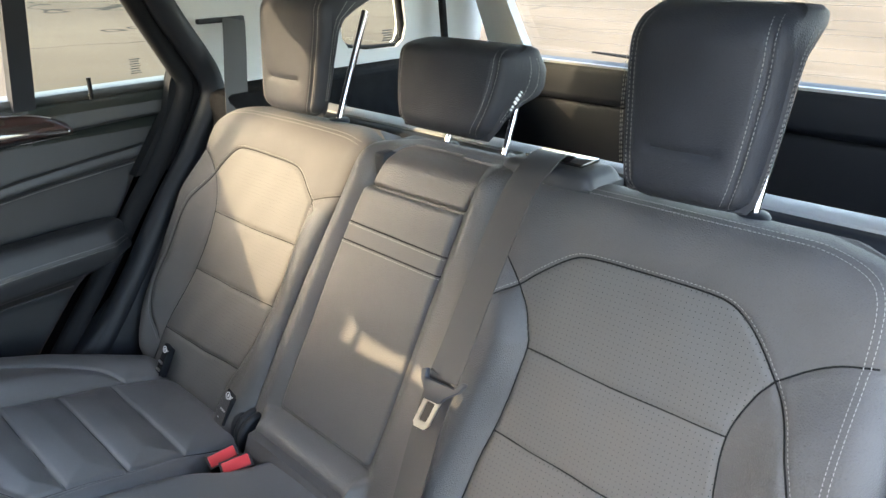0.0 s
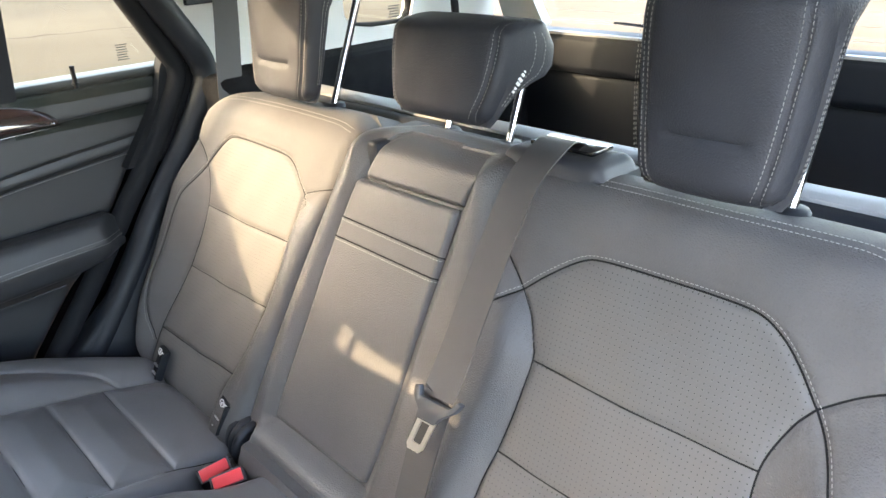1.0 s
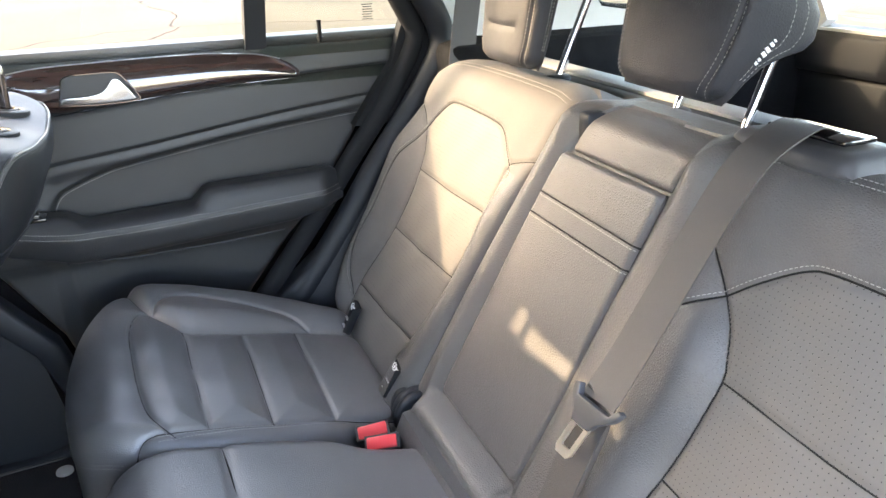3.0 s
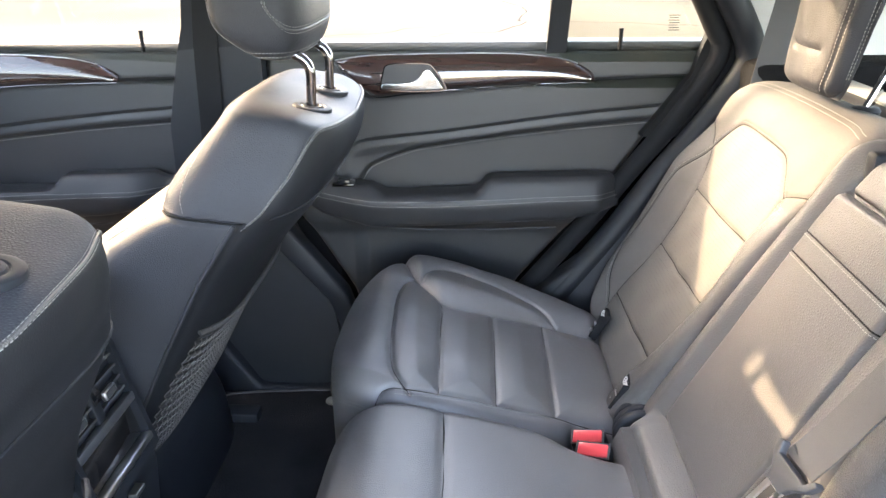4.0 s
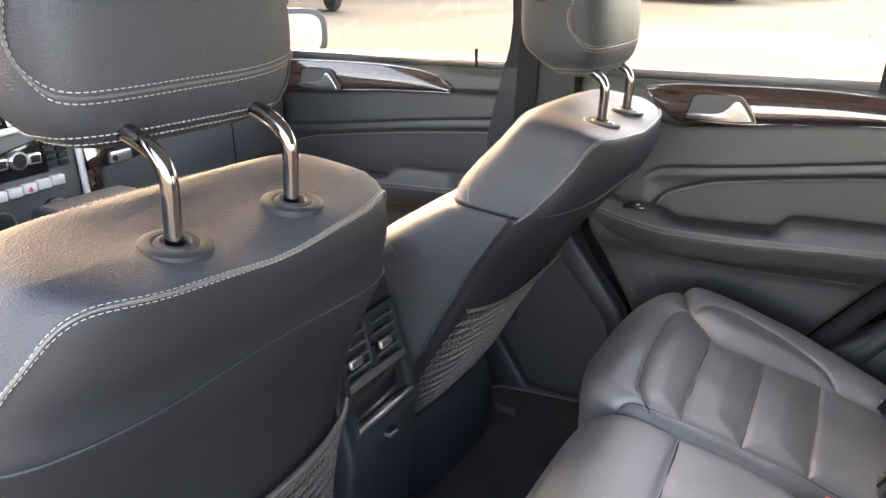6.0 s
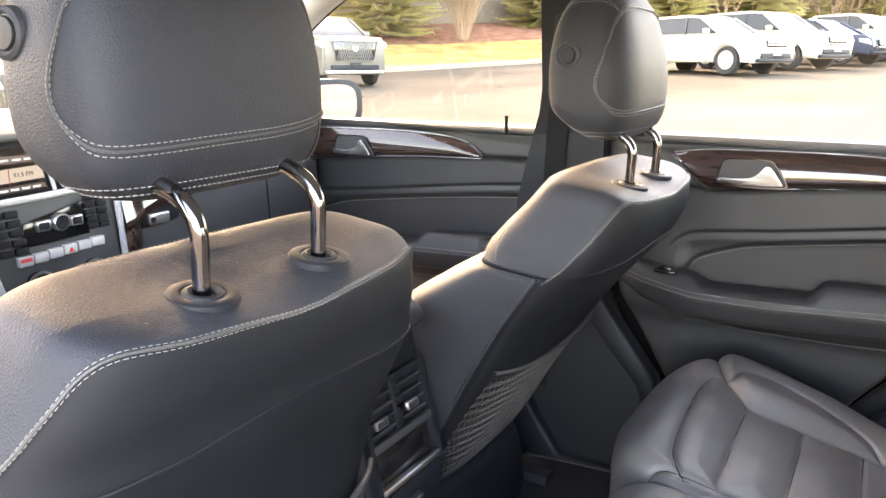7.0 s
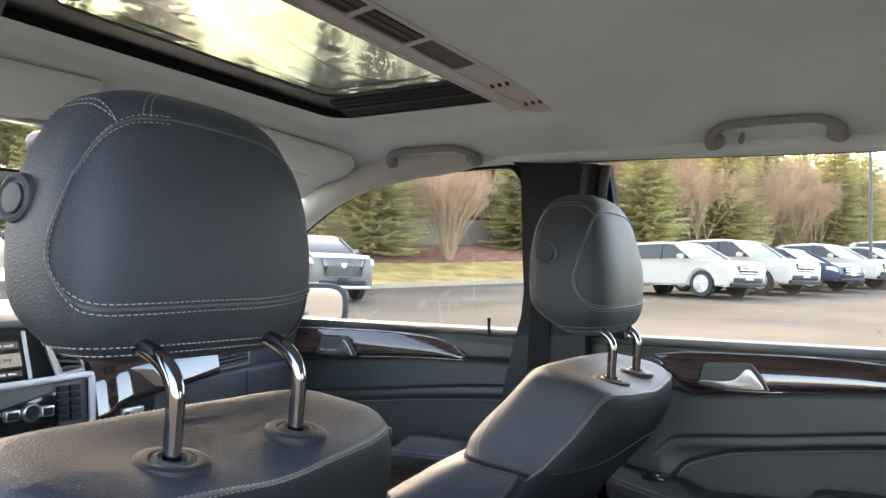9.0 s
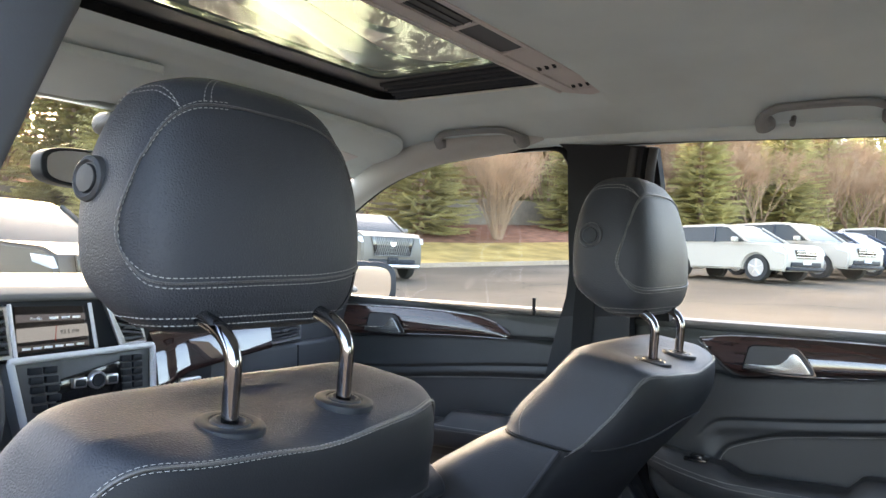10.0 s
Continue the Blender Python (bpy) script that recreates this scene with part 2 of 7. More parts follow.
def tube(pts, r, sides=10, cap=True, squash=1.0):
    """A round bar along points; r may be one number or one for each point."""
    pts = [Vector(p) for p in pts]
    rs = r if isinstance(r, (list, tuple)) else [r] * len(pts)
    verts, faces = [], []
    up = Vector((0.13, 0.21, 0.97)).normalized()
    for i, p in enumerate(pts):
        t = (pts[min(i + 1, len(pts) - 1)] - pts[max(i - 1, 0)]).normalized()
        if abs(t.dot(up)) > 0.95:
            up = Vector((0.9, 0.3, 0.1)).normalized()
        a = t.cross(up).normalized()
        b = t.cross(a).normalized()
        up = -b
        for k in range(sides):
            w = 2 * math.pi * k / sides
            verts.append(p + a * (math.cos(w) * rs[i]) + b * (math.sin(w) * rs[i] * squash))
    for i in range(len(pts) - 1):
        for k in range(sides):
            q = (k + 1) % sides
            faces.append((i * sides + k, i * sides + q, (i + 1) * sides + q, (i + 1) * sides + k))
    if cap:
        faces.append(tuple(range(sides)))
        faces.append(tuple(reversed(range((len(pts) - 1) * sides, len(pts) * sides))))
    bm = mesh_from(verts, faces)
    bmesh.ops.recalc_face_normals(bm, faces=bm.faces)
    return bm


def lathe(profile, centre, axis=(0, 0, 1), sides=32):
    """A turned body: (radius, height) pairs about an axis through centre."""
    turn = Vector((0, 0, 1)).rotation_difference(Vector(axis)).to_matrix().to_4x4()
    verts, faces = [], []
    for r, h in profile:
        for k in range(sides):
            w = 2 * math.pi * k / sides
            verts.append((r * math.cos(w), r * math.sin(w), h))
    m = len(profile)
    for i in range(m - 1):
        for k in range(sides):
            q = (k + 1) % sides
            faces.append((i * sides + k, i * sides + q, (i + 1) * sides + q, (i + 1) * sides + k))
    faces.append(tuple(reversed(range(sides))))
    faces.append(tuple(range((m - 1) * sides, m * sides)))
    bm = mesh_from(verts, faces)
    bmesh.ops.recalc_face_normals(bm, faces=bm.faces)
    return moved(bm, Matrix.Translation(centre) @ turn)


def prism(poly, o, u, v, w, bevel=0.0, seg=2):
    """A flat outline (pairs along u and v from o), given the thickness vector w."""
    o, u, v, w = Vector(o), Vector(u), Vector(v), Vector(w)
    lo = [o + u * a + v * b for a, b in poly]
    n = len(lo)
    faces = [tuple(range(n)), tuple(range(2 * n - 1, n - 1, -1))]
    faces += [(i, i + n, (i + 1) % n + n, (i + 1) % n) for i in range(n)]
    bm = mesh_from(lo + [p + w for p in lo], faces)
    bmesh.ops.recalc_face_normals(bm, faces=bm.faces)
    if bevel:
        bmesh.ops.bevel(bm, geom=bm.edges[:], offset=bevel, segments=seg, affect="EDGES", profile=0.5, clamp_overlap=True)
    return bm


def ring_plate(outer, inner, o, u, v, w):
    """A flat frame between two outlines of equally many points, given the thickness vector w."""
    o, u, v, w = Vector(o), Vector(u), Vector(v), Vector(w)
    n = len(outer)
    a = [o + u * p + v * q for p, q in outer]
    b = [o + u * p + v * q for p, q in inner]
    verts = a + b + [p + w for p in a] + [p + w for p in b]
    faces = []
    for i in range(n):
        j = (i + 1) % n
        faces += [(i, j, n + j, n + i), (2 * n + i, 3 * n + i, 3 * n + j, 2 * n + j), (i, 2 * n + i, 2 * n + j, j), (n + i, n + j, 3 * n + j, 3 * n + i)]
    bm = mesh_from(verts, faces)
    bmesh.ops.recalc_face_normals(bm, faces=bm.faces)
    return bm


def ribbon(pts, side, width, thick=0.0014):
    """A strap along points; side is the way across it."""
    pts = [Vector(p) for p in pts]
    verts, faces = [], []
    for i, p in enumerate(pts):
        t = (pts[min(i + 1, len(pts) - 1)] - pts[max(i - 1, 0)]).normalized()
        s = Vector(side[i] if isinstance(side, list) else side)
        s = (s - t * s.dot(t)).normalized()
        n = t.cross(s)
        for a, b in ((-1, -1), (1, -1), (1, 1), (-1, 1)):
            verts.append(p + s * (a * width / 2) + n * (b * thick / 2))
    for i in range(len(pts) - 1):
        for k in range(4):
            q = (k + 1) % 4
            faces.append((4 * i + k, 4 * i + q, 4 * i + 4 + q, 4 * i + 4 + k))
    faces += [(0, 1, 2, 3), tuple(reversed(range(4 * len(pts) - 4, 4 * len(pts))))]
    bm = mesh_from(verts, faces)
    bmesh.ops.recalc_face_normals(bm, faces=bm.faces)
    return bm


def resample(pts, step):
    pts = [np.array(p, float) for p in pts]
    seg = [np.linalg.norm(b - a) for a, b in zip(pts, pts[1:])]
    run = np.r_[0, np.cumsum(seg)]
    n = max(2, int(run[-1] / step) + 1)
    at = np.linspace(0, run[-1], n)
    return np.stack([np.interp(at, run, [p[k] for p in pts]) for k in range(len(pts[0]))], 1)


def stitches(lines, normal, length=0.0036, gap=0.0015, r=0.00038):
    """Thread: a row of small raised dashes along each line of points, just above the surface."""
    out = []
    for line in lines:
        verts, faces = [], []
        p = resample(line, (length + gap) / 4)
        for i in range(0, len(p) - 3, 4):
            a, b = p[i], p[i + 2] + (p[i + 3] - p[i + 2]) * 0.55
            t = b - a
            ln = np.linalg.norm(t)
            if ln < 1e-6:
                continue
            t = t / ln
            nn = np.array(normal((a + b) / 2) if callable(normal) else normal, float)
            s = np.cross(t, nn)
            s /= np.linalg.norm(s) + 1e-9
            k = len(verts)
            m = (a + b) / 2 + nn * r * 1.3
            verts += [a + s * r, a - s * r, m + s * r * 1.2, m - s * r * 1.2, b + s * r, b - s * r, a - nn * r, b - nn * r]
            faces += [(k, k + 2, k + 3, k + 1), (k + 2, k + 4, k + 5, k + 3), (k, k + 6, k + 7, k + 4, k + 2), (k + 1, k + 3, k + 5, k + 7, k + 6)]
        out.append(mesh_from(verts, faces))
    return out


def seg_distance(px, py, line):
    """Distance of many points to a line of points, and the side of it."""
    best = np.full(np.shape(px), 9.0)
    for (ax, ay), (bx, by) in zip(line, line[1:]):
        dx, dy = bx - ax, by - ay
        t = np.clip(((px - ax) * dx + (py - ay) * dy) / (dx * dx + dy * dy + 1e-12), 0, 1)
        best = np.minimum(best, np.hypot(px - ax - t * dx, py - ay - t * dy))
    return best


def inside(px, py, poly):
    """Which of many points lie inside an outline."""
    res = np.zeros(np.shape(px), bool)
    n = len(poly)
    for i in range(n):
        (ax, ay), (bx, by) = poly[i], poly[(i + 1) % n]
        if ay == by:
            continue
        hit = ((ay > py) != (by > py)) & (px < (bx - ax) * (py - ay) / (by - ay) + ax)
        res ^= hit
    return res


class Pad:
    """An upholstered or moulded face: heights over a plane (u, v), with rounded edges, grooves at its seams and fullness between them."""

    def __init__(self, o, u, v, v_range, left, right, nu=90, nv=100, edge=0.04, skirt=0.08, seams=(), groove=0.005, groove_w=0.0045, puff=0.006, puff_w=0.03, shape=None, edges=(1, 1, 1, 1)):
        self.o, self.u, self.v = np.array(o, float), np.array(u, float), np.array(v, float)
        self.n = np.cross(self.u, self.v)
        self.v_range, self.left, self.right, self.edge, self.skirt = v_range, left, right, edge, skirt
        self.seams, self.groove, self.groove_w, self.puff, self.puff_w, self.shape, self.edges = seams, groove, groove_w, puff, puff_w, shape, edges
        t = np.linspace(0, 1, nu)
        s = np.linspace(0, 1, nv)
        t = t - 0.10 * np.sin(2 * np.pi * t) / (2 * np.pi) * 4
        s = s - 0.08 * np.sin(2 * np.pi * s) / (2 * np.pi) * 4
        vv = v_range[0] + (v_range[1] - v_range[0]) * s
        l = np.array([left(a) for a in vv])
        r = np.array([right(a) for a in vv])
        self.U = l[:, None] + (r - l)[:, None] * t[None, :]
        self.V = np.repeat(vv[:, None], nu, 1)
        self.H = self.height(self.U, self.V)
        self.nu, self.nv = nu, nv

    def height(self, U, V):
        U, V = np.asarray(U, float), np.asarray(V, float)
        vf = V.ravel()
        l = np.array([self.left(a) for a in vf]).reshape(V.shape)
        r = np.array([self.right(a) for a in vf]).reshape(V.shape)
        R = self.edge
        big = np.full(V.shape, 9.0)
        dx = np.minimum(U - l if self.edges[0] else big, r - U if self.edges[1] else big)
        dy = np.minimum(V - self.v_range[0] if self.edges[2] else big, self.v_range[1] - V if self.edges[3] else big)
        a, b = np.clip(R - dx, 0, R), np.clip(R - dy, 0, R)
        q = np.clip(np.hypot(a, b), 0, R)
        h = np.sqrt(R * R - q * q) - R
        if self.shape:
            h = h + self.shape(U, V)
        if self.seams:
            d = np.full(V.shape, 9.0)
            for line in self.seams:
                d = np.minimum(d, seg_distance(U, V, line))
            h = h - self.groove * np.exp(-((d / self.groove_w) ** 2)) + self.puff * (1 - np.exp(-d / self.puff_w)) - self.puff
        return h

    def place(self, u, v, lift=0.0):
        h = self.height(np.array([u]), np.array([v]))[0] + lift
        return self.o + self.u * u + self.v * v + self.n * h

    def on(self, line, lift=0.0006, offset=0.0, step=0.004):
        """Points on the surface along a line in (u, v), shifted sideways by offset."""
        p = resample(line, step)
        if offset:
            t = np.gradient(p, axis=0)
            t /= np.linalg.norm(t, axis=1)[:, None] + 1e-9
            p = p + offset * np.stack([-t[:, 1], t[:, 0]], 1)
        h = self.height(p[:, 0], p[:, 1]) + lift
        return [self.o + self.u * a + self.v * b + self.n * c for (a, b), c in zip(p, h)]

    def pieces(self, regions=None):
        """Meshes by region: regions maps arrays of u, v to region numbers. The first also takes the skirt."""
        P = self.o + self.U[..., None] * self.u + self.V[..., None] * self.v + self.H[..., None] * self.n
        nv, nu = self.nv, self.nu
        idx = np.arange(nv * nu).reshape(nv, nu)
        quads = np.stack([idx[:-1, :-1], idx[:-1, 1:], idx[1:, 1:], idx[1:, :-1]], -1).reshape(-1, 4)
        cu = (self.U[:-1, :-1] + self.U[1:, 1:]).ravel() / 2
        cv = (self.V[:-1, :-1] + self.V[1:, 1:]).ravel() / 2
        reg = regions(cu, cv) if regions else np.zeros(len(quads), int)
        flat = P.reshape(-1, 3)
        normals = np.cross(np.gradient(P, axis=1), np.gradient(P, axis=0)).reshape(-1, 3)
        normals /= np.linalg.norm(normals, axis=1)[:, None] + 1e-12
        normals *= np.where(normals @ self.n < 0, -1, 1)[:, None]
        loop = np.r_[idx[0, :], idx[1:, -1], idx[-1, -2::-1], idx[-2:0:-1, 0]]
        out = []
        for k in range(int(reg.max()) + 1):
            q = quads[reg == k]
            used = np.unique(q)
            back = {int(a): i for i, a in enumerate(used)}
            verts = [tuple(flat[a]) for a in used]
            faces = [tuple(back[int(a)] for a in row) for row in q]
            if k == 0 and self.skirt:
                base = len(verts)
                m = len(loop)
                verts += [tuple(flat[a]) for a in loop] + [tuple(flat[a] - self.n * self.skirt) for a in loop]
                faces += [(base + i, base + m + i, base + m + (i + 1) % m, base + (i + 1) % m) for i in range(m)]
            piece = mesh_from(verts, faces)
            if regions:
                lay = piece.verts.layers.float_vector.new("full_normal")
                piece.verts.ensure_lookup_table()
                for i, a in enumerate(used):
                    piece.verts[i][lay] = normals[a]
            out.append(piece)
        return out


class Loft:
    """A padded body of superellipse sections: rows of (z, half width, back y, front y), about a centre."""

    def __init__(self, rows, power=3.0, front=None):
        self.rows, self.power, self.front = np.array(rows, float), power, front or power
        self.table = np.array([spline([tuple(r) for r in self.rows], 12)]).reshape(-1, 4)

    def at(self, z):
        t = self.table
        order = np.argsort(t[:, 0])
        return [np.interp(z, t[order, 0], t[order, k]) for k in (1, 2, 3)]

    def back(self, x, z, lift=0.0006):
        w, yb, yf = self.at(z)
        yc, d = (yb + yf) / 2, (yf - yb) / 2
        f = np.clip(1 - np.abs(x / w) ** self.power, 0, 1) ** (1 / self.power)
        return np.array([x, yc - d * f - lift, z])

    def side(self, y, z, sign, lift=0.0006):
        w, yb, yf = self.at(z)
        yc, d = (yb + yf) / 2, (yf - yb) / 2
        pw = self.front if y > yc else self.power
        f = np.clip(1 - np.abs((y - yc) / d) ** pw, 0, 1) ** (1 / pw)
        return np.array([sign * (w * f + lift), y, z])

    def polar(self, ang, z, lift=0.0006):
        """ang in degrees: 0 at the back's middle, 90 at +x, 270 at -x."""
        w, yb, yf = self.at(z)
        yc, d = (yb + yf) / 2, (yf - yb) / 2
        a = radians(ang)
        s, c = math.sin(a), -math.cos(a)
        e = 2 / (self.front if c > 0 else self.power)
        return np.array([math.copysign(abs(s) ** e, s) * (w + lift), yc + math.copysign(abs(c) ** e, c) * (d + lift), z])

    def bm(self, o, n=72):
        verts, faces = [], []
        rows = self.table
        for z, w, yb, yf in rows:
            yc, d = (yb + yf) / 2, (yf - yb) / 2
            for k in range(n):
                a = 2 * math.pi * k / n
                s, c = math.sin(a), -math.cos(a)
                e = 2 / (self.front if c > 0 else self.power)
                verts.append((o[0] + math.copysign(abs(s) ** e, s) * w, o[1] + yc + math.copysign(abs(c) ** e, c) * d, o[2] + z))
        m = len(rows)
        for i in range(m - 1):
            for k in range(n):
                q = (k + 1) % n
                faces.append((i * n + k, i * n + q, (i + 1) * n + q, (i + 1) * n + k))
        faces += [tuple(range(n)), tuple(range((m - 1) * n, m * n))]
        bm = mesh_from(verts, faces)
        bmesh.ops.recalc_face_normals(bm, faces=bm.faces)
        return bm


def curve1(pairs):
    """A function through (v, value) pairs, straight between them."""
    a = sorted(pairs)
    xs, ys = [p[0] for p in a], [p[1] for p in a]
    return lambda t: float(np.interp(t, xs, ys))


def smooth1(pairs, n=10):
    p = np.array(spline(sorted(pairs), n))
    return lambda t: float(np.interp(t, p[:, 0], p[:, 1]))


# ---- rear seat backs ----
# Near-black for tubes along the seams: the creases' shade put into colour.
SEAM = surface("seam_crease_shade", (0.006, 0.006, 0.007), 0.8, vary=0.05, spec=0.2)
SLOPE = radians(23)
BACK_O, BACK_U, BACK_V = (0, 0, 1.12), (-1, 0, 0), (0, -math.sin(SLOPE), math.cos(SLOPE))   # u runs to the car's left, so that the normal faces forward
BACK_N = np.cross(BACK_U, BACK_V)


def side_back(sign, label):
    """An outer rear seat back. sign 1: the car's right, -1: its left. Worked out in (a, s): a is the distance from the middle line."""
    seat = thing("rear_seatback", (sign * 0.4, 0.1, 0.8), label, "car seat", "rear seats")
    out_edge = smooth1([(-0.36, 0.60), (-0.30, 0.645), (-0.2, 0.668), (-0.05, 0.655), (0.08, 0.632), (0.15, 0.615), (0.20, 0.575), (0.225, 0.52)] if sign > 0 else [(-0.36, 0.61), (-0.30, 0.65), (-0.2, 0.668), (-0.05, 0.664), (0.08, 0.656), (0.15, 0.648), (0.20, 0.620), (0.225, 0.56)])
    in_edge = smooth1([(-0.36, 0.225), (-0.29, 0.221), (-0.2, 0.208), (-0.05, 0.180), (0.1, 0.152), (0.18, 0.140), (0.205, 0.150), (0.225, 0.2)] if sign > 0 else [(-0.36, 0.178), (-0.29, 0.174), (-0.2, 0.168), (-0.05, 0.157), (0.1, 0.147), (0.18, 0.140), (0.205, 0.150), (0.225, 0.2)])
    su = -sign
    left = (lambda v: -out_edge(v)) if sign > 0 else (lambda v: in_edge(v))
    right = (lambda v: -in_edge(v)) if sign > 0 else (lambda v: out_edge(v))

    def m(line):
        return [(su * a, s) for a, s in line]

    yoke = spline([(0.549, 0.069), (0.529, 0.094), (0.508, 0.115), (0.484, 0.129), (0.45, 0.1325), (0.38, 0.132), (0.315, 0.130), (0.285, 0.122), (0.247, 0.092), (0.218, 0.066)], 6)
    outer_piping = spline([(0.529, 0.094), (0.549, 0.069), (0.567, 0.042), (0.583, 0.008), (0.604, -0.05), (0.621, -0.12), (0.628, -0.19), (0.615, -0.245), (0.585, -0.285)], 6)[6:]
    outer_bolster = spline([(0.549, 0.069), (0.534, 0.045), (0.520, 0.0), (0.524, -0.06), (0.540, -0.13), (0.560, -0.20), (0.578, -0.27), (0.582, -0.34)], 6)
    inner_bolster = spline([(0.234, 0.080), (0.240, 0.03), (0.248, -0.03), (0.262, -0.10), (0.278, -0.18), (0.296, -0.24), (0.318, -0.285)], 6)
    inner_cut = spline([(0.150, 0.108), (0.18, 0.099), (0.21, 0.09), (0.236, 0.082)], 4)
    outer_cut = spline([(0.63, 0.112), (0.60, 0.104), (0.575, 0.090), (0.549, 0.069)], 4)
    t1 = [(0.244, 0.0), (0.38, -0.004), (0.520, -0.002)]
    t2 = [(0.268, -0.116), (0.40, -0.121), (0.537, -0.122)]
    t3 = [(0.297, -0.243), (0.43, -0.252), (0.573, -0.256)]
    inner = [(0.33, -0.36), (0.318, -0.285), (0.296, -0.24), (0.278, -0.18), (0.262, -0.10), (0.248, -0.03), (0.244, 0.0)]
    if sign < 0:                                                             # the wide seat's inner bolster swells towards the middle
        inner = [(0.224, -0.36), (0.229, -0.26), (0.236, -0.17), (0.245, -0.11), (0.254, -0.055), (0.259, 0.0)]
        yoke = spline([(0.549, 0.069), (0.529, 0.094), (0.508, 0.115), (0.484, 0.129), (0.45, 0.1325), (0.38, 0.132), (0.315, 0.130), (0.285, 0.122), (0.247, 0.094), (0.221, 0.071), (0.184, 0.040), (0.165, 0.026)], 6)
        inner_bolster = spline([(0.221, 0.071), (0.241, 0.046), (0.253, 0.020)] + inner[::-1], 6)
        inner_cut = spline([(0.160, 0.130), (0.178, 0.114), (0.192, 0.100), (0.208, 0.085), (0.221, 0.071)], 4)
        t1[0], t2[0], t3[0] = (0.259, 0.0), (0.245, -0.116), (0.231, -0.243)
    lines = [yoke, outer_piping, outer_bolster, inner_bolster, inner_cut, outer_cut, t1, t2, t3]

    def shape(U, V):
        a = U * su
        ob = np.interp(V, [-0.36, -0.27, -0.13, 0.0, 0.075, 0.13], [0.58, 0.578, 0.540, 0.520, 0.55, 0.57])
        if sign > 0:
            ib = np.interp(V, [-0.36, -0.285, -0.18, -0.03, 0.08, 0.13], [0.33, 0.318, 0.278, 0.248, 0.234, 0.2])
        else:
            ib = np.interp(V, [-0.36, -0.26, -0.17, -0.11, -0.055, 0.0, 0.02, 0.046, 0.071, 0.10], [0.224, 0.229, 0.236, 0.245, 0.254, 0.259, 0.253, 0.241, 0.221, 0.19])
        low = np.clip((0.12 - V) / 0.12, 0, 1)
        low = low * low * (3 - 2 * low)
        x = np.clip((a - ob) / 0.07, 0, 1)
        y = np.clip((ib - a) / 0.040, 0, 1)
        h = low * (0.024 * x * x * (3 - 2 * x) + 0.022 * np.sin(y * np.pi / 2))
        h = h - 0.045 * np.clip((V - 0.155) / 0.07, 0, 1) ** 2                    # the top rolls back
        h = h + 0.02 * np.clip((-0.12 - V) / 0.2, 0, 1)
        wave = 0.0012 * np.sin(a * 60 + 5 * V) * np.sin(V * 43 + a * 9)
        return h + wave

    pad = Pad(BACK_O, BACK_U, BACK_V, (-0.36, 0.225), left, right, nu=190, nv=200, edge=0.035, skirt=0.10, seams=[m(x) for x in lines], shape=shape, groove=0.0028, groove_w=0.004, puff=0.002, puff_w=0.022)
    insert = [(0.520, -0.002), (0.524, -0.06), (0.540, -0.13), (0.560, -0.20), (0.580, -0.27), (0.585, -0.37)] + inner
    upper = [(0.520, -0.002), (0.533, 0.045), (0.549, 0.069)] + [tuple(p) for p in yoke[2:]] + [(0.240, 0.03), (0.244, 0.0)]
    if sign < 0:
        upper = [(0.520, -0.002), (0.533, 0.045), (0.549, 0.069)] + [tuple(p) for p in yoke[2:55]] + [(0.221, 0.071), (0.241, 0.046), (0.253, 0.020), (0.259, 0.0)]

    def regions(U, V):
        a = U * su
        r = np.zeros(len(a), int)
        r[(V < np.interp(a, [0.5, 0.549, 0.575, 0.60, 0.63], [0.02, 0.069, 0.090, 0.104, 0.112])) & (a > 0.5)] = 1
        if sign > 0:
            r[(V < 0.075) & (a < 0.32)] = 2
        else:
            r[(V < np.interp(a, [0.13, 0.165, 0.184, 0.221, 0.26], [0.0, 0.026, 0.040, 0.071, 0.071])) & (a < 0.262)] = 2
        r[inside(a, V, insert)] = 3
        r[inside(a, V, upper)] = 4
        return r

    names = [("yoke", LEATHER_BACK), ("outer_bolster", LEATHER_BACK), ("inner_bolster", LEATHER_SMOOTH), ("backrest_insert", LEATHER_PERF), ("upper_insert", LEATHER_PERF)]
    for (nm, mat), bm in zip(names, pad.pieces(regions)):
        part(nm, bm, mat, seat)
    n = BACK_N
    for ln in lines:
        part("seam", tube(pad.on(m(ln), 0.0002, 0.0, 0.006), 0.0011, 6), SEAM, seat)
    part("stitching", stitches([pad.on(m(yoke), 0.0008, 0.0042 * -su), pad.on(m(outer_piping), 0.0008, 0.0042 * su)] + ([pad.on(m(inner_bolster), 0.0008, -0.0045 * su)] if sign > 0 else []), n), THREAD, seat, "pale thread seam stitching")
    top = [(0.165, 0.197), (0.21, 0.2035), (0.3, 0.206), (0.42, 0.206), (0.52, 0.202), (0.565, 0.188), (0.597, 0.155), (0.610, 0.11), (0.624, 0.06), (0.640, -0.02), (0.654, -0.11), (0.659, -0.19), (0.650, -0.26)]
    if sign < 0:
        top = top[:4] + [(0.52, 0.2065), (0.548, 0.205), (0.577, 0.198), (0.600, 0.187), (0.612, 0.170), (0.617, 0.142), (0.618, 0.104), (0.620, 0.04), (0.623, -0.03), (0.628, -0.11), (0.631, -0.19), (0.628, -0.26)]
    part("stitching", stitches([pad.on(m(spline(top, 4)), 0.0008, o) for o in (0.0, 0.006)], n), THREAD, seat, "pale double top stitching")
    # the top shelf behind the roll
    c = np.array(BACK_O) + np.array(BACK_V) * 0.195
    s0, s1 = sorted((sign * 0.155, sign * 0.575))
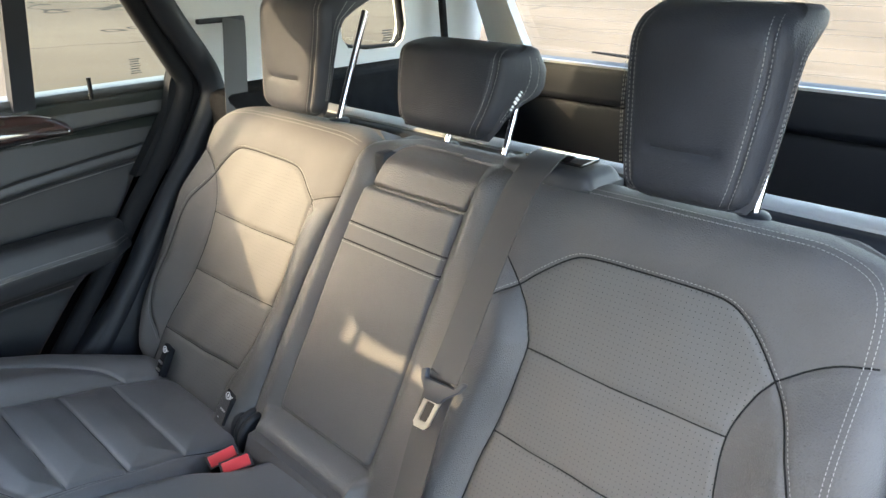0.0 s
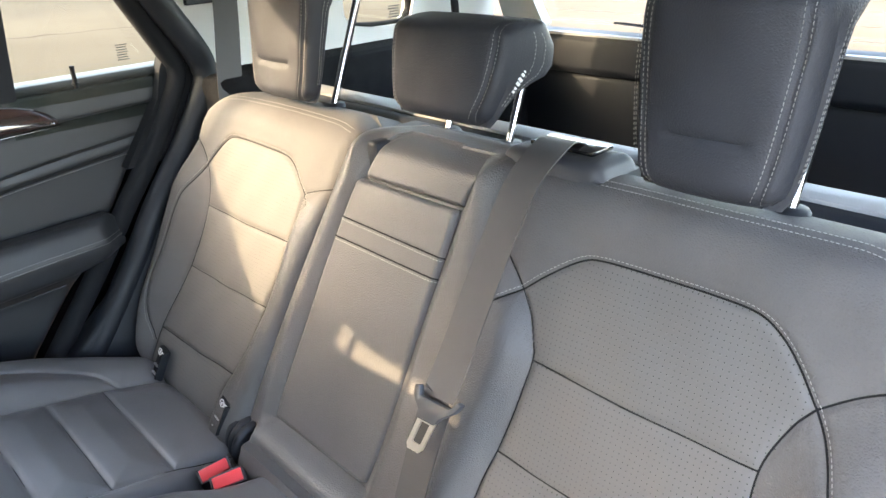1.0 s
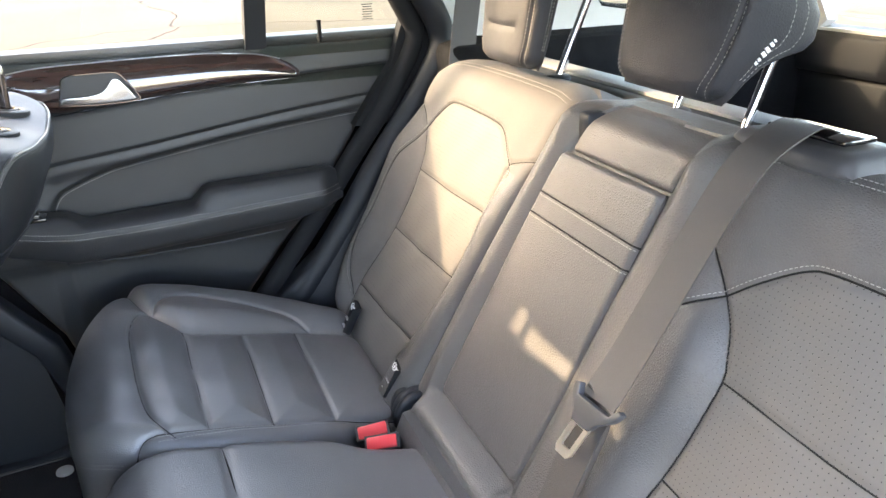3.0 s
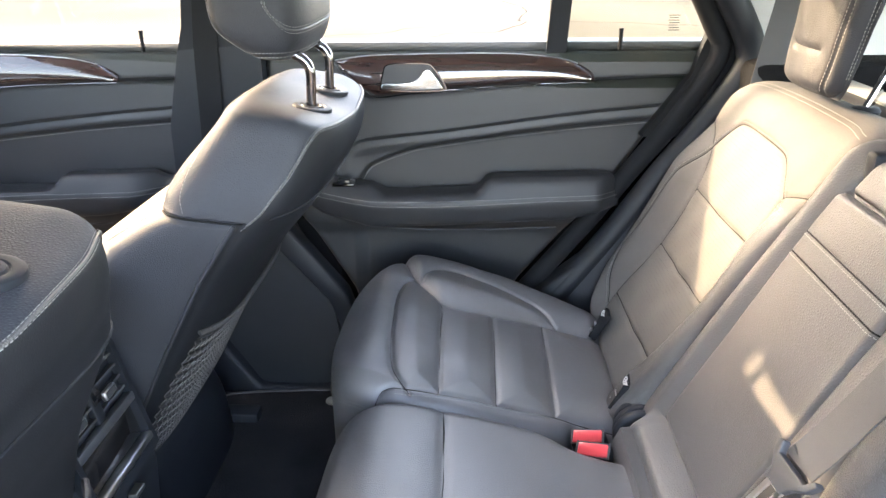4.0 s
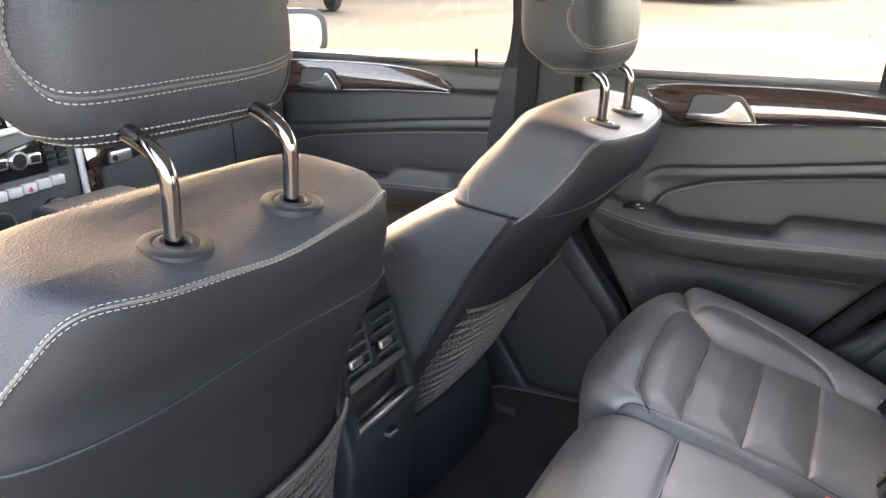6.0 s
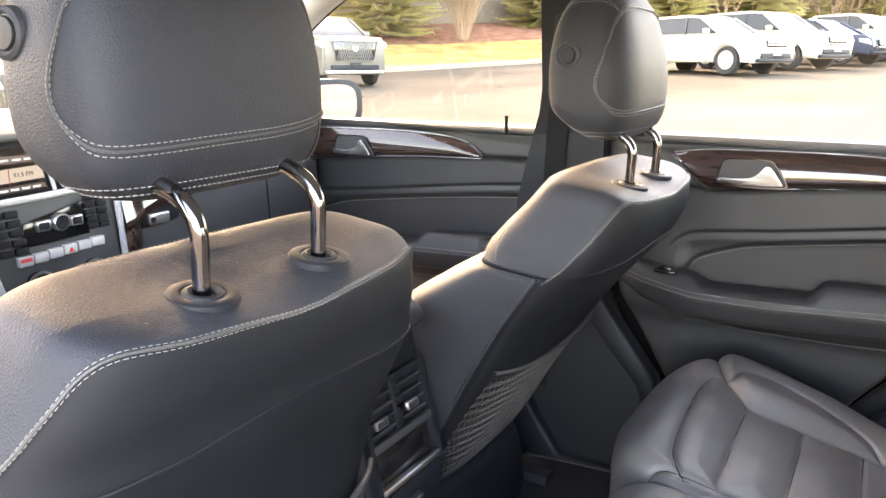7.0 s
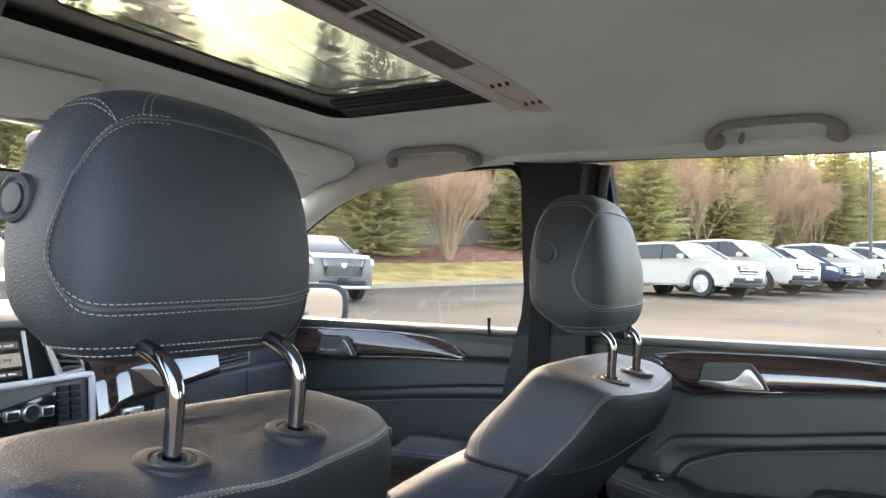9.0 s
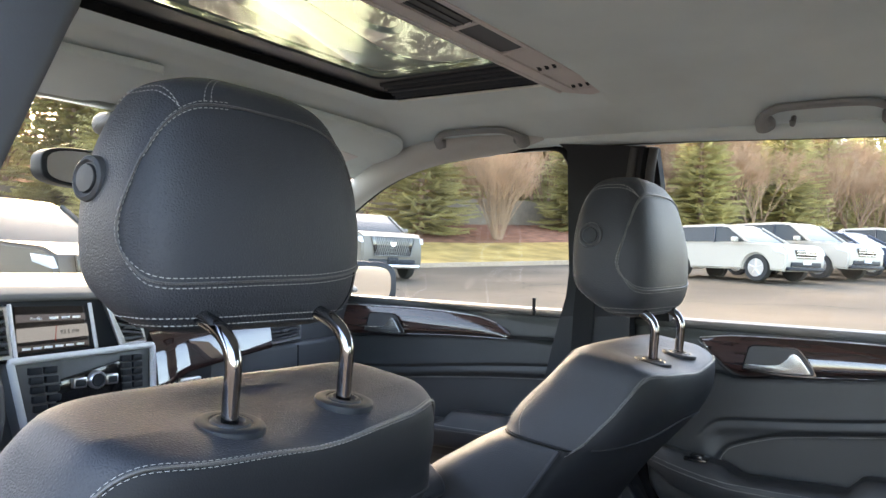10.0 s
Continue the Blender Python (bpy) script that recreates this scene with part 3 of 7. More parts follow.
    part("top_shelf", box((s0, c[1] - 0.115, c[2] - 0.30), (s1, c[1] - 0.025, c[2] - 0.018), 0.02, 3), LEATHER_SHADED, seat)
    return seat


seat_right = side_back(1, "black leather rear seat back with pale stitching, partly sunlit")
seat_left = side_back(-1, "black perforated leather rear seat back with pale stitching")


def rear_headrest(cx, y0, z0, half, height, lean_in, sunk, label, parent, prof):
    """A tall rear head restraint: a slab that hooks back at its top, on two bright posts. It is built standing, then leaned back."""
    turn = Matrix.Translation((cx, y0, z0)) @ Matrix.Rotation(radians(lean_in), 4, "X")
    wf = smooth1([(0, half * 0.74), (0.02, half * 0.84), (height * 0.4, half * 0.95), (height * 0.75, half), (height * 0.95, half * 0.94), (height, half * 0.84)])
    lines = [[(su * wf(v) - su * 0.016, v) for v in np.linspace(0.006, height - 0.012, 20)] for su in (-1, 1)]
    slot = [(-half * 0.42, height * 0.275), (0, height * 0.265), (half * 0.42, height * 0.275)]

    def shape(U, V):
        h = -0.012 * (U / half) ** 2 - 0.04 * np.clip((V - height * 0.78) / (height * 0.22), 0, 1) ** 2
        return h + 0.001 * np.sin(U * 70) * np.sin(V * 50)

    seams = lines + ([slot] if not sunk else [])
    pad = Pad((0, 0, 0), (-1, 0, 0), (0, 0, 1), (0, height), lambda v: -wf(v), wf, nu=56, nv=64, edge=0.022, skirt=0.0, seams=seams, shape=shape, groove=0.003, groove_w=0.004, puff=0.003, puff_w=0.02)
    front = pad.pieces()[0]
    # sides and back: a profile that hooks back at the top
    P = pad.o + pad.U[..., None] * pad.u + pad.V[..., None] * pad.v + pad.H[..., None] * pad.n
    verts, faces = [], []
    steps = 9
    ys = np.interp(pad.V[:, 0] / height, [p[0] for p in prof], [p[1] for p in prof])
    rows = []
    for col in (0, -1):
        base = len(verts)
        for j in range(steps + 1):
            f = j / steps
            for i in range(pad.nv):
                p = P[i, col]
                bulge = math.sin(f * math.pi) * 0.006 * (1 if col == 0 else -1)
                verts.append((p[0] + bulge - (1 if col == 0 else -1) * 0.02 * max(0, f - 0.75) * 4 * 0.7, p[1] + (ys[i] - p[1]) * f, p[2]))
        for j in range(steps):
            for i in range(pad.nv - 1):
                a = base + j * pad.nv + i
                faces.append((a, a + 1, a + pad.nv + 1, a + pad.nv))
        rows.append([base + steps * pad.nv + i for i in range(pad.nv)])
    for i in range(pad.nv - 1):
        faces.append((rows[0][i], rows[0][i + 1], rows[1][i + 1], rows[1][i]))
    for edge in (0, -1):
        base = len(verts)
        for u in range(pad.nu):
            verts.append(tuple(P[edge, u]))
        for u in range(pad.nu):
            f = u / (pad.nu - 1)
            a, b = np.array(verts[rows[0][edge]]), np.array(verts[rows[1][edge]])
            verts.append(tuple(a + (b - a) * f))
        for u in range(pad.nu - 1):
            faces.append((base + u, base + u + 1, base + pad.nu + u + 1, base + pad.nu + u))
    rest = mesh_from(verts, faces)
    bmesh.ops.remove_doubles(rest, verts=rest.verts, dist=0.0008)
    bmesh.ops.recalc_face_normals(rest, faces=rest.faces)
    hr = part("head_restraint", moved(front, turn), LEATHER_SHADED, parent, label)
    part("cover", moved(rest, turn), LEATHER_SHADED, hr)
    rowsl = []
    for ln, su in zip(lines, (-1, 1)):
        rowsl += [pad.on(ln, 0.0008, o) for o in (-0.0035, 0.0035)]
    side_rows = []
    for sx in (-1, 1):
        for f in (0.35, 0.5):
            side_rows.append([(-sx * (wf(v) + 0.0065), -0.02 + (np.interp(v / height, [p[0] for p in prof], [p[1] for p in prof]) + 0.02) * f * 1.2, v) for v in np.linspace(0.03, height * 0.9, 40)])
    st = stitches(rowsl, (0, 1, 0)) + stitches([r for r in side_rows if r[0][0] > 0], (1, 0, 0)) + stitches([r for r in side_rows if r[0][0] < 0], (-1, 0, 0))
    part("stitching", [moved(b, turn) for b in st], THREAD, hr, "pale double stitching")
    return hr, turn


TALL = [(0.0, -0.036), (0.45, -0.042), (0.66, -0.050), (0.76, -0.064), (0.84, -0.096), (0.91, -0.126), (0.96, -0.132), (1.0, -0.124)]
LOW = [(0.0, -0.036), (0.2, -0.045), (0.34, -0.060), (0.44, -0.086), (0.52, -0.114), (0.62, -0.124), (0.80, -0.120), (1.0, -0.090)]
rear_headrest(0.364, -0.075, 1.318, 0.100, 0.215, 6, False, "black leather head restraint with pale double stitching", seat_right, TALL)
rear_headrest(-0.393, -0.075, 1.318, 0.090, 0.215, 6, False, "black leather head restraint with pale double stitching", seat_left, TALL)


def posts(xs, y, z0, z1, lean_y, parent, r=0.0065):
    for x in xs:
        part("post", tube([(x, y, z0), (x, y + lean_y * 0.5, (z0 + z1) / 2), (x, y + lean_y, z1)], r, 14), CHROME, parent, "chrome head restraint post")
        part("collar", lathe([(0.0, 0.0), (0.018, 0.0), (0.0195, 0.004), (0.017, 0.008), (0.009, 0.010), (0.0, 0.010)], (x, y, z0 - 0.004)), PLASTIC_DARK, parent)


posts((0.305, 0.430), -0.155, 1.298, 1.48, -0.074, seat_right)
posts((-0.333, -0.453), -0.155, 1.298, 1.48, -0.074, seat_left)


# ---- rear middle section with the folded-up armrest ----
mid = thing("rear_seatback", (0.02, 0.1, 0.8), "black leather middle seat back with folded-up armrest", "car seat", "rear seats")
mid_l = smooth1([(-0.40, -0.236), (-0.29, -0.236), (-0.2, -0.222), (-0.05, -0.192), (0.1, -0.156), (0.18, -0.136), (0.215, -0.112), (0.228, -0.07)])
mid_r = smooth1([(-0.40, 0.190), (-0.29, 0.186), (-0.2, 0.180), (-0.05, 0.168), (0.1, 0.160), (0.18, 0.155), (0.215, 0.150), (0.228, 0.12)])


def mid_shape(U, V):
    h = np.zeros(U.shape)
    lft = np.interp(V, [-0.27, -0.15, 0.0, 0.134], [-0.175, -0.160, -0.133, -0.100])
    rgt = np.interp(V, [-0.27, -0.15, 0.0, 0.138], [0.060, 0.077, 0.092, 0.110])
    ins = np.clip((np.minimum(U - lft, rgt - U) + 0.022) / 0.034, 0, 1)
    ins = ins * ins * (3 - 2 * ins) * (V > -0.30)
    h = h + 0.017 * (1 - ins) * np.clip((0.23 - V) / 0.03, 0, 1)
    recess = inside(U, V, [(-0.100, 0.136), (0.112, 0.140), (0.14, 0.21), (-0.060, 0.213), (-0.075, 0.2)])
    h = h - 0.005 * recess
    low = np.clip((-0.262 - V) / 0.034, 0, 1)
    low = np.sin(low * math.pi / 2)
    h = h + 0.035 * low * np.clip((rgt + 0.02 - U) / 0.02, 0, 1) * np.clip((U - lft + 0.02) / 0.02, 0, 1) - 0.10 * np.clip((-0.33 - V) / 0.07, 0, 1) ** 2
    return h - 0.04 * np.clip((V - 0.17) / 0.05, 0, 1) ** 2


mid_pad = Pad(BACK_O, BACK_U, BACK_V, (-0.40, 0.228), mid_l, mid_r, nu=110, nv=130, edge=0.025, skirt=0.10, shape=mid_shape)
part("backrest", mid_pad.pieces()[0], LEATHER_COARSE, mid)
arm_l = smooth1([(-0.258, -0.160), (-0.245, -0.169), (-0.15, -0.156), (0.0, -0.129), (0.11, -0.103), (0.134, -0.096)])
arm_r = smooth1([(-0.258, 0.042), (-0.245, 0.059), (-0.15, 0.074), (0.0, 0.090), (0.11, 0.104), (0.134, 0.104)])
a1, a2 = [(-0.119, 0.075), (0.100, 0.071)], [(-0.125, 0.045), (0.096, 0.043)]
arm_pad = Pad(np.array(BACK_O) + BACK_N * 0.008, BACK_U, BACK_V, (-0.258, 0.134), arm_l, arm_r, nu=70, nv=150, edge=0.008, skirt=0.03, seams=[a1, a2], groove=0.0005, groove_w=0.003, puff=0.0, puff_w=0.012, shape=lambda U, V: 0.006 * np.clip((V + 0.1) / 0.2, 0, 1))
armrest = part("armrest", arm_pad.pieces()[0], LEATHER_COARSE, mid, "folded-up armrest in grained black leather")
for ln in (a1, a2):
    part("seam", tube(arm_pad.on(ln, 0.0002), 0.0011, 6), SEAM, armrest)
part("stitching", stitches([arm_pad.on(a1, 0.0008, -0.004), arm_pad.on(a2, 0.0008, -0.004)], BACK_N, r=0.0005), THREAD, armrest)
pad_t = Pad(np.array(BACK_O) + BACK_N * -0.004, BACK_U, BACK_V, (0.137, 0.222), curve1([(0.146, -0.090), (0.222, -0.062)]), curve1([(0.146, 0.106), (0.222, 0.140)]), nu=60, nv=40, edge=0.007, skirt=0.06, shape=lambda U, V: 0.008 - 0.06 * np.clip((V - 0.17) / 0.05, 0, 1) ** 2)
part("top_pad", pad_t.pieces()[0], LEATHER_COARSE, mid)
# Added dark block that stands for the shaded slot beside the top pad.
part("slot_shade", box((0.074, -0.105, 1.245), (0.098, -0.062, 1.296), 0.006), PLASTIC_DARK, mid)
part("top_shelf", box((-0.14, -0.19, 1.02), (0.14, -0.10, 1.296), 0.015, 3), LEATHER_SHADED, mid)

# the low, rolled head restraint of the middle seat
hr, hr_turn = rear_headrest(0.010, -0.098, 1.334, 0.112, 0.140, 14, True, "low black leather head restraint with an emblem", mid, LOW)
marks = [(0.004, 0.003, 0.004), (0.009, 0.003, 0.004), (0.016, 0.004, 0.007), (0.022, 0.004, 0.008), (0.029, 0.0035, 0.006), (0.034, 0.002, 0.004)]
em = join(*[prism([(-w * 0.5, -h * 0.5), (w * 0.5, -h * 0.35), (w * 0.5, h * 0.5), (-w * 0.5, h * 0.35)], (0, d, 0), (0, 1, 0), (0, 0, 1), (0.0012, 0, 0)) for d, w, h in marks])
part("emblem", moved(em, hr_turn @ Matrix.Translation((-0.1250, -0.024, 0.046)) @ Matrix.Rotation(radians(122), 4, "X")), WHITE_MARK, hr, "small white emblem of plain shapes")
posts((-0.064, 0.056), -0.180, 1.290, 1.40, -0.040, mid, 0.006)

# ---- centre belt, its housing and tongue ----
belt = thing("seat_belt", (-0.2, 0.0, 0.9), "black centre seat belt hanging with its metal tongue", "seat belt")
house = Pad((-0.195, -0.135, 1.318), (-1, 0, 0), (0, -1, 0), (-0.035, 0.045), lambda v: -0.075, lambda v: 0.075, nu=30, nv=24, edge=0.018, skirt=0.05)
house.u, house.v, house.n = np.array((-1.0, 0, 0)), np.array((0, -1.0, 0)), np.array((0, 0, 1.0))
part("housing", house.pieces()[0], PLASTIC, belt, "grey plastic belt outlet")
part("outlet_lip", box((-0.242, -0.165, 1.3195), (-0.15, -0.125, 1.3245), 0.0015), GLOSS_BLACK, belt)


def bp(a, s, h):
    return np.array(BACK_O) + np.array((a, 0, 0)) + np.array(BACK_V) * s + BACK_N * h


strap = [(-0.19, -0.15, 1.325), (-0.195, -0.120, 1.332)] + [bp(*q) for q in ((-0.207, 0.215, 0.012), (-0.206, 0.19, 0.026), (-0.203, 0.15, 0.034), (-0.200, 0.06, 0.046), (-0.203, -0.02, 0.062), (-0.207, -0.062, 0.076))]
part("strap", ribbon(spline(strap, 6), (1, 0, 0.0), 0.047), WEBBING, belt)
low = [bp(*q) for q in ((-0.207, -0.06, 0.074), (-0.196, -0.10, 0.066), (-0.185, -0.16, 0.056), (-0.180, -0.26, 0.05), (-0.18, -0.34, 0.055))]
part("lower_strap", ribbon(spline(low, 5), (1, 0, 0.0), 0.045), WEBBING, belt)
fu, fv, fn = Vector((-0.97, -0.08, 0.0)).normalized(), Vector(BACK_V), Vector(BACK_N)
fv = (fv + Vector((-0.25, 0, 0))).normalized()
to = Vector(bp(-0.209, -0.072, 0.080))
blade_o = [(-0.013, 0.0), (0.013, 0.0), (0.012, -0.052), (0.008, -0.058), (-0.008, -0.058), (-0.012, -0.052)]
blade_i = [(-0.0065, -0.020), (0.0065, -0.020), (0.0065, -0.046), (0.005, -0.048), (-0.005, -0.048), (-0.0065, -0.046)]
tongue = part("tongue", ring_plate(blade_o, blade_i, to, fu, fv, fn * 0.0025), SATIN, belt, "bright metal belt tongue")
grip = [(-0.034, 0.018), (-0.030, 0.006), (-0.016, -0.008), (-0.012, -0.018), (0.012, -0.018), (0.016, -0.008), (0.030, 0.006), (0.034, 0.018), (0.028, 0.020), (0.022, 0.008), (-0.022, 0.008), (-0.028, 0.020)]
part("tongue_grip", prism(grip, to - fn * 0.003, fu, fv, fn * 0.008, 0.0012), PLASTIC, tongue)

# ---- anchor covers and marks between seat and back ----
for x, z in ((0.508, 0.862), (0.268, 0.866)):
    cm = Matrix.Translation((x, 0.147, z - 0.004)) @ Matrix.Rotation(radians(24), 4, "X") @ Matrix.Rotation(radians(-8), 4, "Y")
    cov = solo("anchor_cover", moved(join(box((-0.015, -0.006, -0.035), (0.015, 0.004, 0.026), 0.003), box((-0.017, -0.004, -0.030), (-0.013, 0.012, 0.022), 0.0015)), cm), RUBBER, "black child-seat anchor cover with a white mark", "anchor cover", "anchor covers")
    ring = [(0.0068 * math.cos(t), 0.0068 * math.sin(t)) for t in np.linspace(0, 2 * math.pi, 21)[:-1]]
    part("mark", moved(ring_plate(ring, [(p * 0.72, q * 0.72) for p, q in ring], (0.006, 0.0042, 0.016), (1, 0, 0), (0, 0, 1), (0, 0.0006, 0)), cm), WHITE_MARK, cov, "white printed ring")
    part("mark", moved(box((0.0040, 0.0042, 0.0130), (0.0075, 0.0048, 0.0185)), cm), WHITE_MARK, cov)
    for k in range(4):
        part("text_bar", moved(box((-0.0125 + 0.0032 * k, 0.0042, 0.0125), (-0.0100 + 0.0032 * k, 0.0047, 0.0195)), cm), WHITE_MARK, cov)
    for k in (-0.012, -0.028):
        part("clip", moved(box((-0.004, 0.002, k), (0.012, 0.0075, k + 0.003), 0.001), cm), SATIN, cov)
drums = [lathe([(0, 0), (0.036, 0), (0.0405, 0.002), (0.042, 0.005), (0.042, 0.0115), (0.0405, 0.0145), (0.036, 0.0165), (0, 0.0165)], (0.262 - 0.0165 * k, 0.120 + 0.003 * k, 0.826), (-1, 0, 0), 40) for k in range(4)]
solo("hinge_cover", join(*drums), PLASTIC_DARK, "ribbed black seat hinge cover", "hinge cover")

# ---- rear cushions ----
CU, CV = (1, 0, 0), (0, 1, 0)
cush = thing("rear_bench_cushion", (0.45, 0.4, 0.66), "black leather rear seat cushion with pale stitching", "car seat", "rear seat cushions")
cl = smooth1([(0.13, 0.205), (0.22, 0.200), (0.28, 0.176), (0.4, 0.172), (0.5, 0.180), (0.56, 0.203), (0.60, 0.250), (0.622, 0.325), (0.632, 0.42)])
cr = smooth1([(0.13, 0.60), (0.2, 0.625), (0.3, 0.664), (0.4, 0.684), (0.5, 0.684), (0.56, 0.656), (0.605, 0.595), (0.624, 0.54), (0.632, 0.48)])
frontseam = spline([(0.556, 0.489), (0.568, 0.504), (0.555, 0.519), (0.50, 0.527), (0.41, 0.524), (0.33, 0.519), (0.255, 0.509), (0.215, 0.494), (0.194, 0.477)], 6)
crossline = spline([(0.690, 0.540), (0.64, 0.521), (0.59, 0.504), (0.556, 0.488), (0.523, 0.463), (0.500, 0.447), (0.465, 0.442), (0.40, 0.441), (0.295, 0.437), (0.205, 0.434)], 6)
sidearc = spline([(0.556, 0.488), (0.590, 0.480), (0.616, 0.460), (0.622, 0.41), (0.606, 0.352), (0.576, 0.286), (0.545, 0.25), (0.512, 0.232)], 6)
outbol = spline([(0.500, 0.447), (0.490, 0.42), (0.494, 0.354), (0.505, 0.264), (0.508, 0.205), (0.505, 0.13)], 6)
inbol = spline([(0.185, 0.530), (0.198, 0.513), (0.200, 0.48), (0.202, 0.44), (0.204, 0.40), (0.210, 0.315), (0.220, 0.225), (0.222, 0.13)], 6)
x1, x2 = [(0.206, 0.347), (0.40, 0.348), (0.494, 0.350)], [(0.216, 0.256), (0.38, 0.255), (0.506, 0.258)]


def cush_shape(U, V):
    h = 0.066 - 0.10 * np.clip((0.50 - V) / 0.37, 0, 1) ** 1.1
    ob = np.interp(V, [0.13, 0.264, 0.42, 0.447, 0.488, 0.54], [0.505, 0.505, 0.490, 0.50, 0.556, 0.69])
    h = h + 0.013 * np.sin(np.clip((U - ob) / 0.06, 0, 1) * np.pi / 2)
    h = h - 0.088 * (1 - np.sqrt(1 - 0.97 * np.clip((V - 0.515) / 0.117, 0, 1) ** 2))
    h = h + 0.004 * np.exp(-(((V - 0.555) / 0.03) ** 2))
    wave = 0.0011 * np.sin(U * 41 + V * 23) * np.sin(V * 37 - U * 17)
    return h + wave


cpad = Pad((0, 0, 0.855), CU, CV, (0.13, 0.632), cl, cr, nu=170, nv=170, edge=0.038, skirt=0.16, seams=[frontseam, crossline, outbol, inbol, x1, x2, sidearc], shape=cush_shape, groove=0.0030, groove_w=0.0036, puff=0.011, puff_w=0.032, edges=(1, 1, 1, 0))
ins_poly = [(0.204, 0.436), (0.295, 0.439), (0.40, 0.442), (0.465, 0.443), (0.50, 0.447), (0.490, 0.42), (0.494, 0.354), (0.505, 0.264), (0.505, 0.12), (0.222, 0.12), (0.220, 0.225), (0.210, 0.315)]


def cush_reg(U, V):
    r = np.zeros(len(U), int)
    r[V < np.interp(U, [0.194, 0.215, 0.255, 0.33, 0.41, 0.5, 0.555, 0.568, 0.59, 0.64, 0.69], [0.477, 0.494, 0.509, 0.519, 0.524, 0.527, 0.519, 0.504, 0.504, 0.521, 0.54])] = 2
    ob = np.interp(V, [0.13, 0.264, 0.354, 0.42, 0.447, 0.463, 0.488, 0.504, 0.521, 0.54], [0.505, 0.505, 0.494, 0.49, 0.50, 0.523, 0.556, 0.59, 0.64, 0.69])
    r[U > ob] = 1
    ib = np.interp(V, [0.13, 0.225, 0.315, 0.40, 0.48, 0.513, 0.53], [0.222, 0.220, 0.210, 0.204, 0.200, 0.198, 0.185])
    r[(U < ib) & (V < 0.53)] = 4
    r[inside(U, V, ins_poly)] = 3
    return r


for (nm, mat), bm in zip([("front_roll", CUSHION), ("side_bolster", CUSHION), ("thigh_panel", CUSHION), ("seat_insert", CUSHION), ("inner_bolster", CUSHION)], cpad.pieces(cush_reg)):
    part(nm, bm, mat, cush)
for ln in (frontseam, crossline, outbol, inbol, x1, x2):
    part("seam", tube(cpad.on(ln, 0.0002, 0.0, 0.006), 0.0009, 6), SEAM, cush)
part("stitching", stitches([cpad.on(frontseam[6:], 0.0007, -0.0045)], (0, 0, 1), r=0.00045), THREAD, cush, "pale seam stitching")
part("stitching", stitches([cpad.on(sidearc, 0.0007, 0.0)], (0, 0, 1), r=0.00055), THREAD, cush)
part("stitching", stitches([cpad.on([(a - k, b) for a, b in inbol[9:34]], 0.0007) for k in (0.005, 0.011)], (-0.7, 0, 0.7), r=0.00050), THREAD, cush)
rim_l = [(cl(b), b) for b in np.linspace(0.545, 0.631, 22)] + [(cr(b), b) for b in np.linspace(0.631, 0.600, 9)]
for drop in (0.003, 0.009):
    row = []
    for a, b in rim_l:
        d = Vector((a - 0.45, b - 0.47, 0)).normalized()
        row.append(cpad.place(a, b) + np.array((d.x * 0.0012, d.y * 0.0012, -drop)))
    part("stitching", stitches([row], (-0.6, 0.8, 0), r=0.00045), THREAD, cush)

cush2 = thing("rear_bench_cushion", (-0.2, 0.4, 0.66), "wide black leather rear cushion with raised middle seat", "car seat", "rear seat cushions")
ml = smooth1([(0.13, -0.66), (0.3, -0.69), (0.5, -0.69), (0.56, -0.64), (0.585, -0.56)])
mr = smooth1([(0.13, 0.128), (0.23, 0.132), (0.3, 0.164), (0.45, 0.176), (0.53, 0.172), (0.565, 0.15), (0.585, 0.11)])
mseam = [(0.172, 0.425), (0.10, 0.420), (0.0, 0.416), (-0.12, 0.416), (-0.17, 0.42)]


def mid_cush(U, V):
    m = np.clip((U + 0.235) / 0.06, 0, 1)
    h = 0.905 - 0.855 - 0.075 * np.clip((0.48 - V) / 0.35, 0, 1) ** 1.2 - 0.05 * np.clip((V - 0.50) / 0.09, 0, 1) ** 2
    return h - 0.02 * (1 - m) + 0.01 * np.cos(np.clip((U - 0.0) / 0.2, -1, 1) * np.pi / 2)


mpad = Pad((0, 0, 0.855), CU, CV, (0.13, 0.585), ml, mr, nu=130, nv=90, edge=0.035, skirt=0.16, seams=[mseam, [(-0.2, 0.13), (-0.2, 0.58)]], shape=mid_cush, groove=0.004, puff=0.004)
for (nm, mat), bm in zip([("middle_seat", CUSHION), ("middle_front", CUSHION), ("outer_seat", CUSHION)], mpad.pieces(lambda U, V: np.where(U < -0.2, 2, np.where(V > 0.418, 1, 0)))):
    part(nm, bm, mat, cush2)
for ln in (mseam, [(-0.2, 0.14), (-0.2, 0.575)]):
    part("seam", tube(mpad.on(ln, 0.0008, 0.0, 0.006), 0.0012, 6), SEAM, cush2)

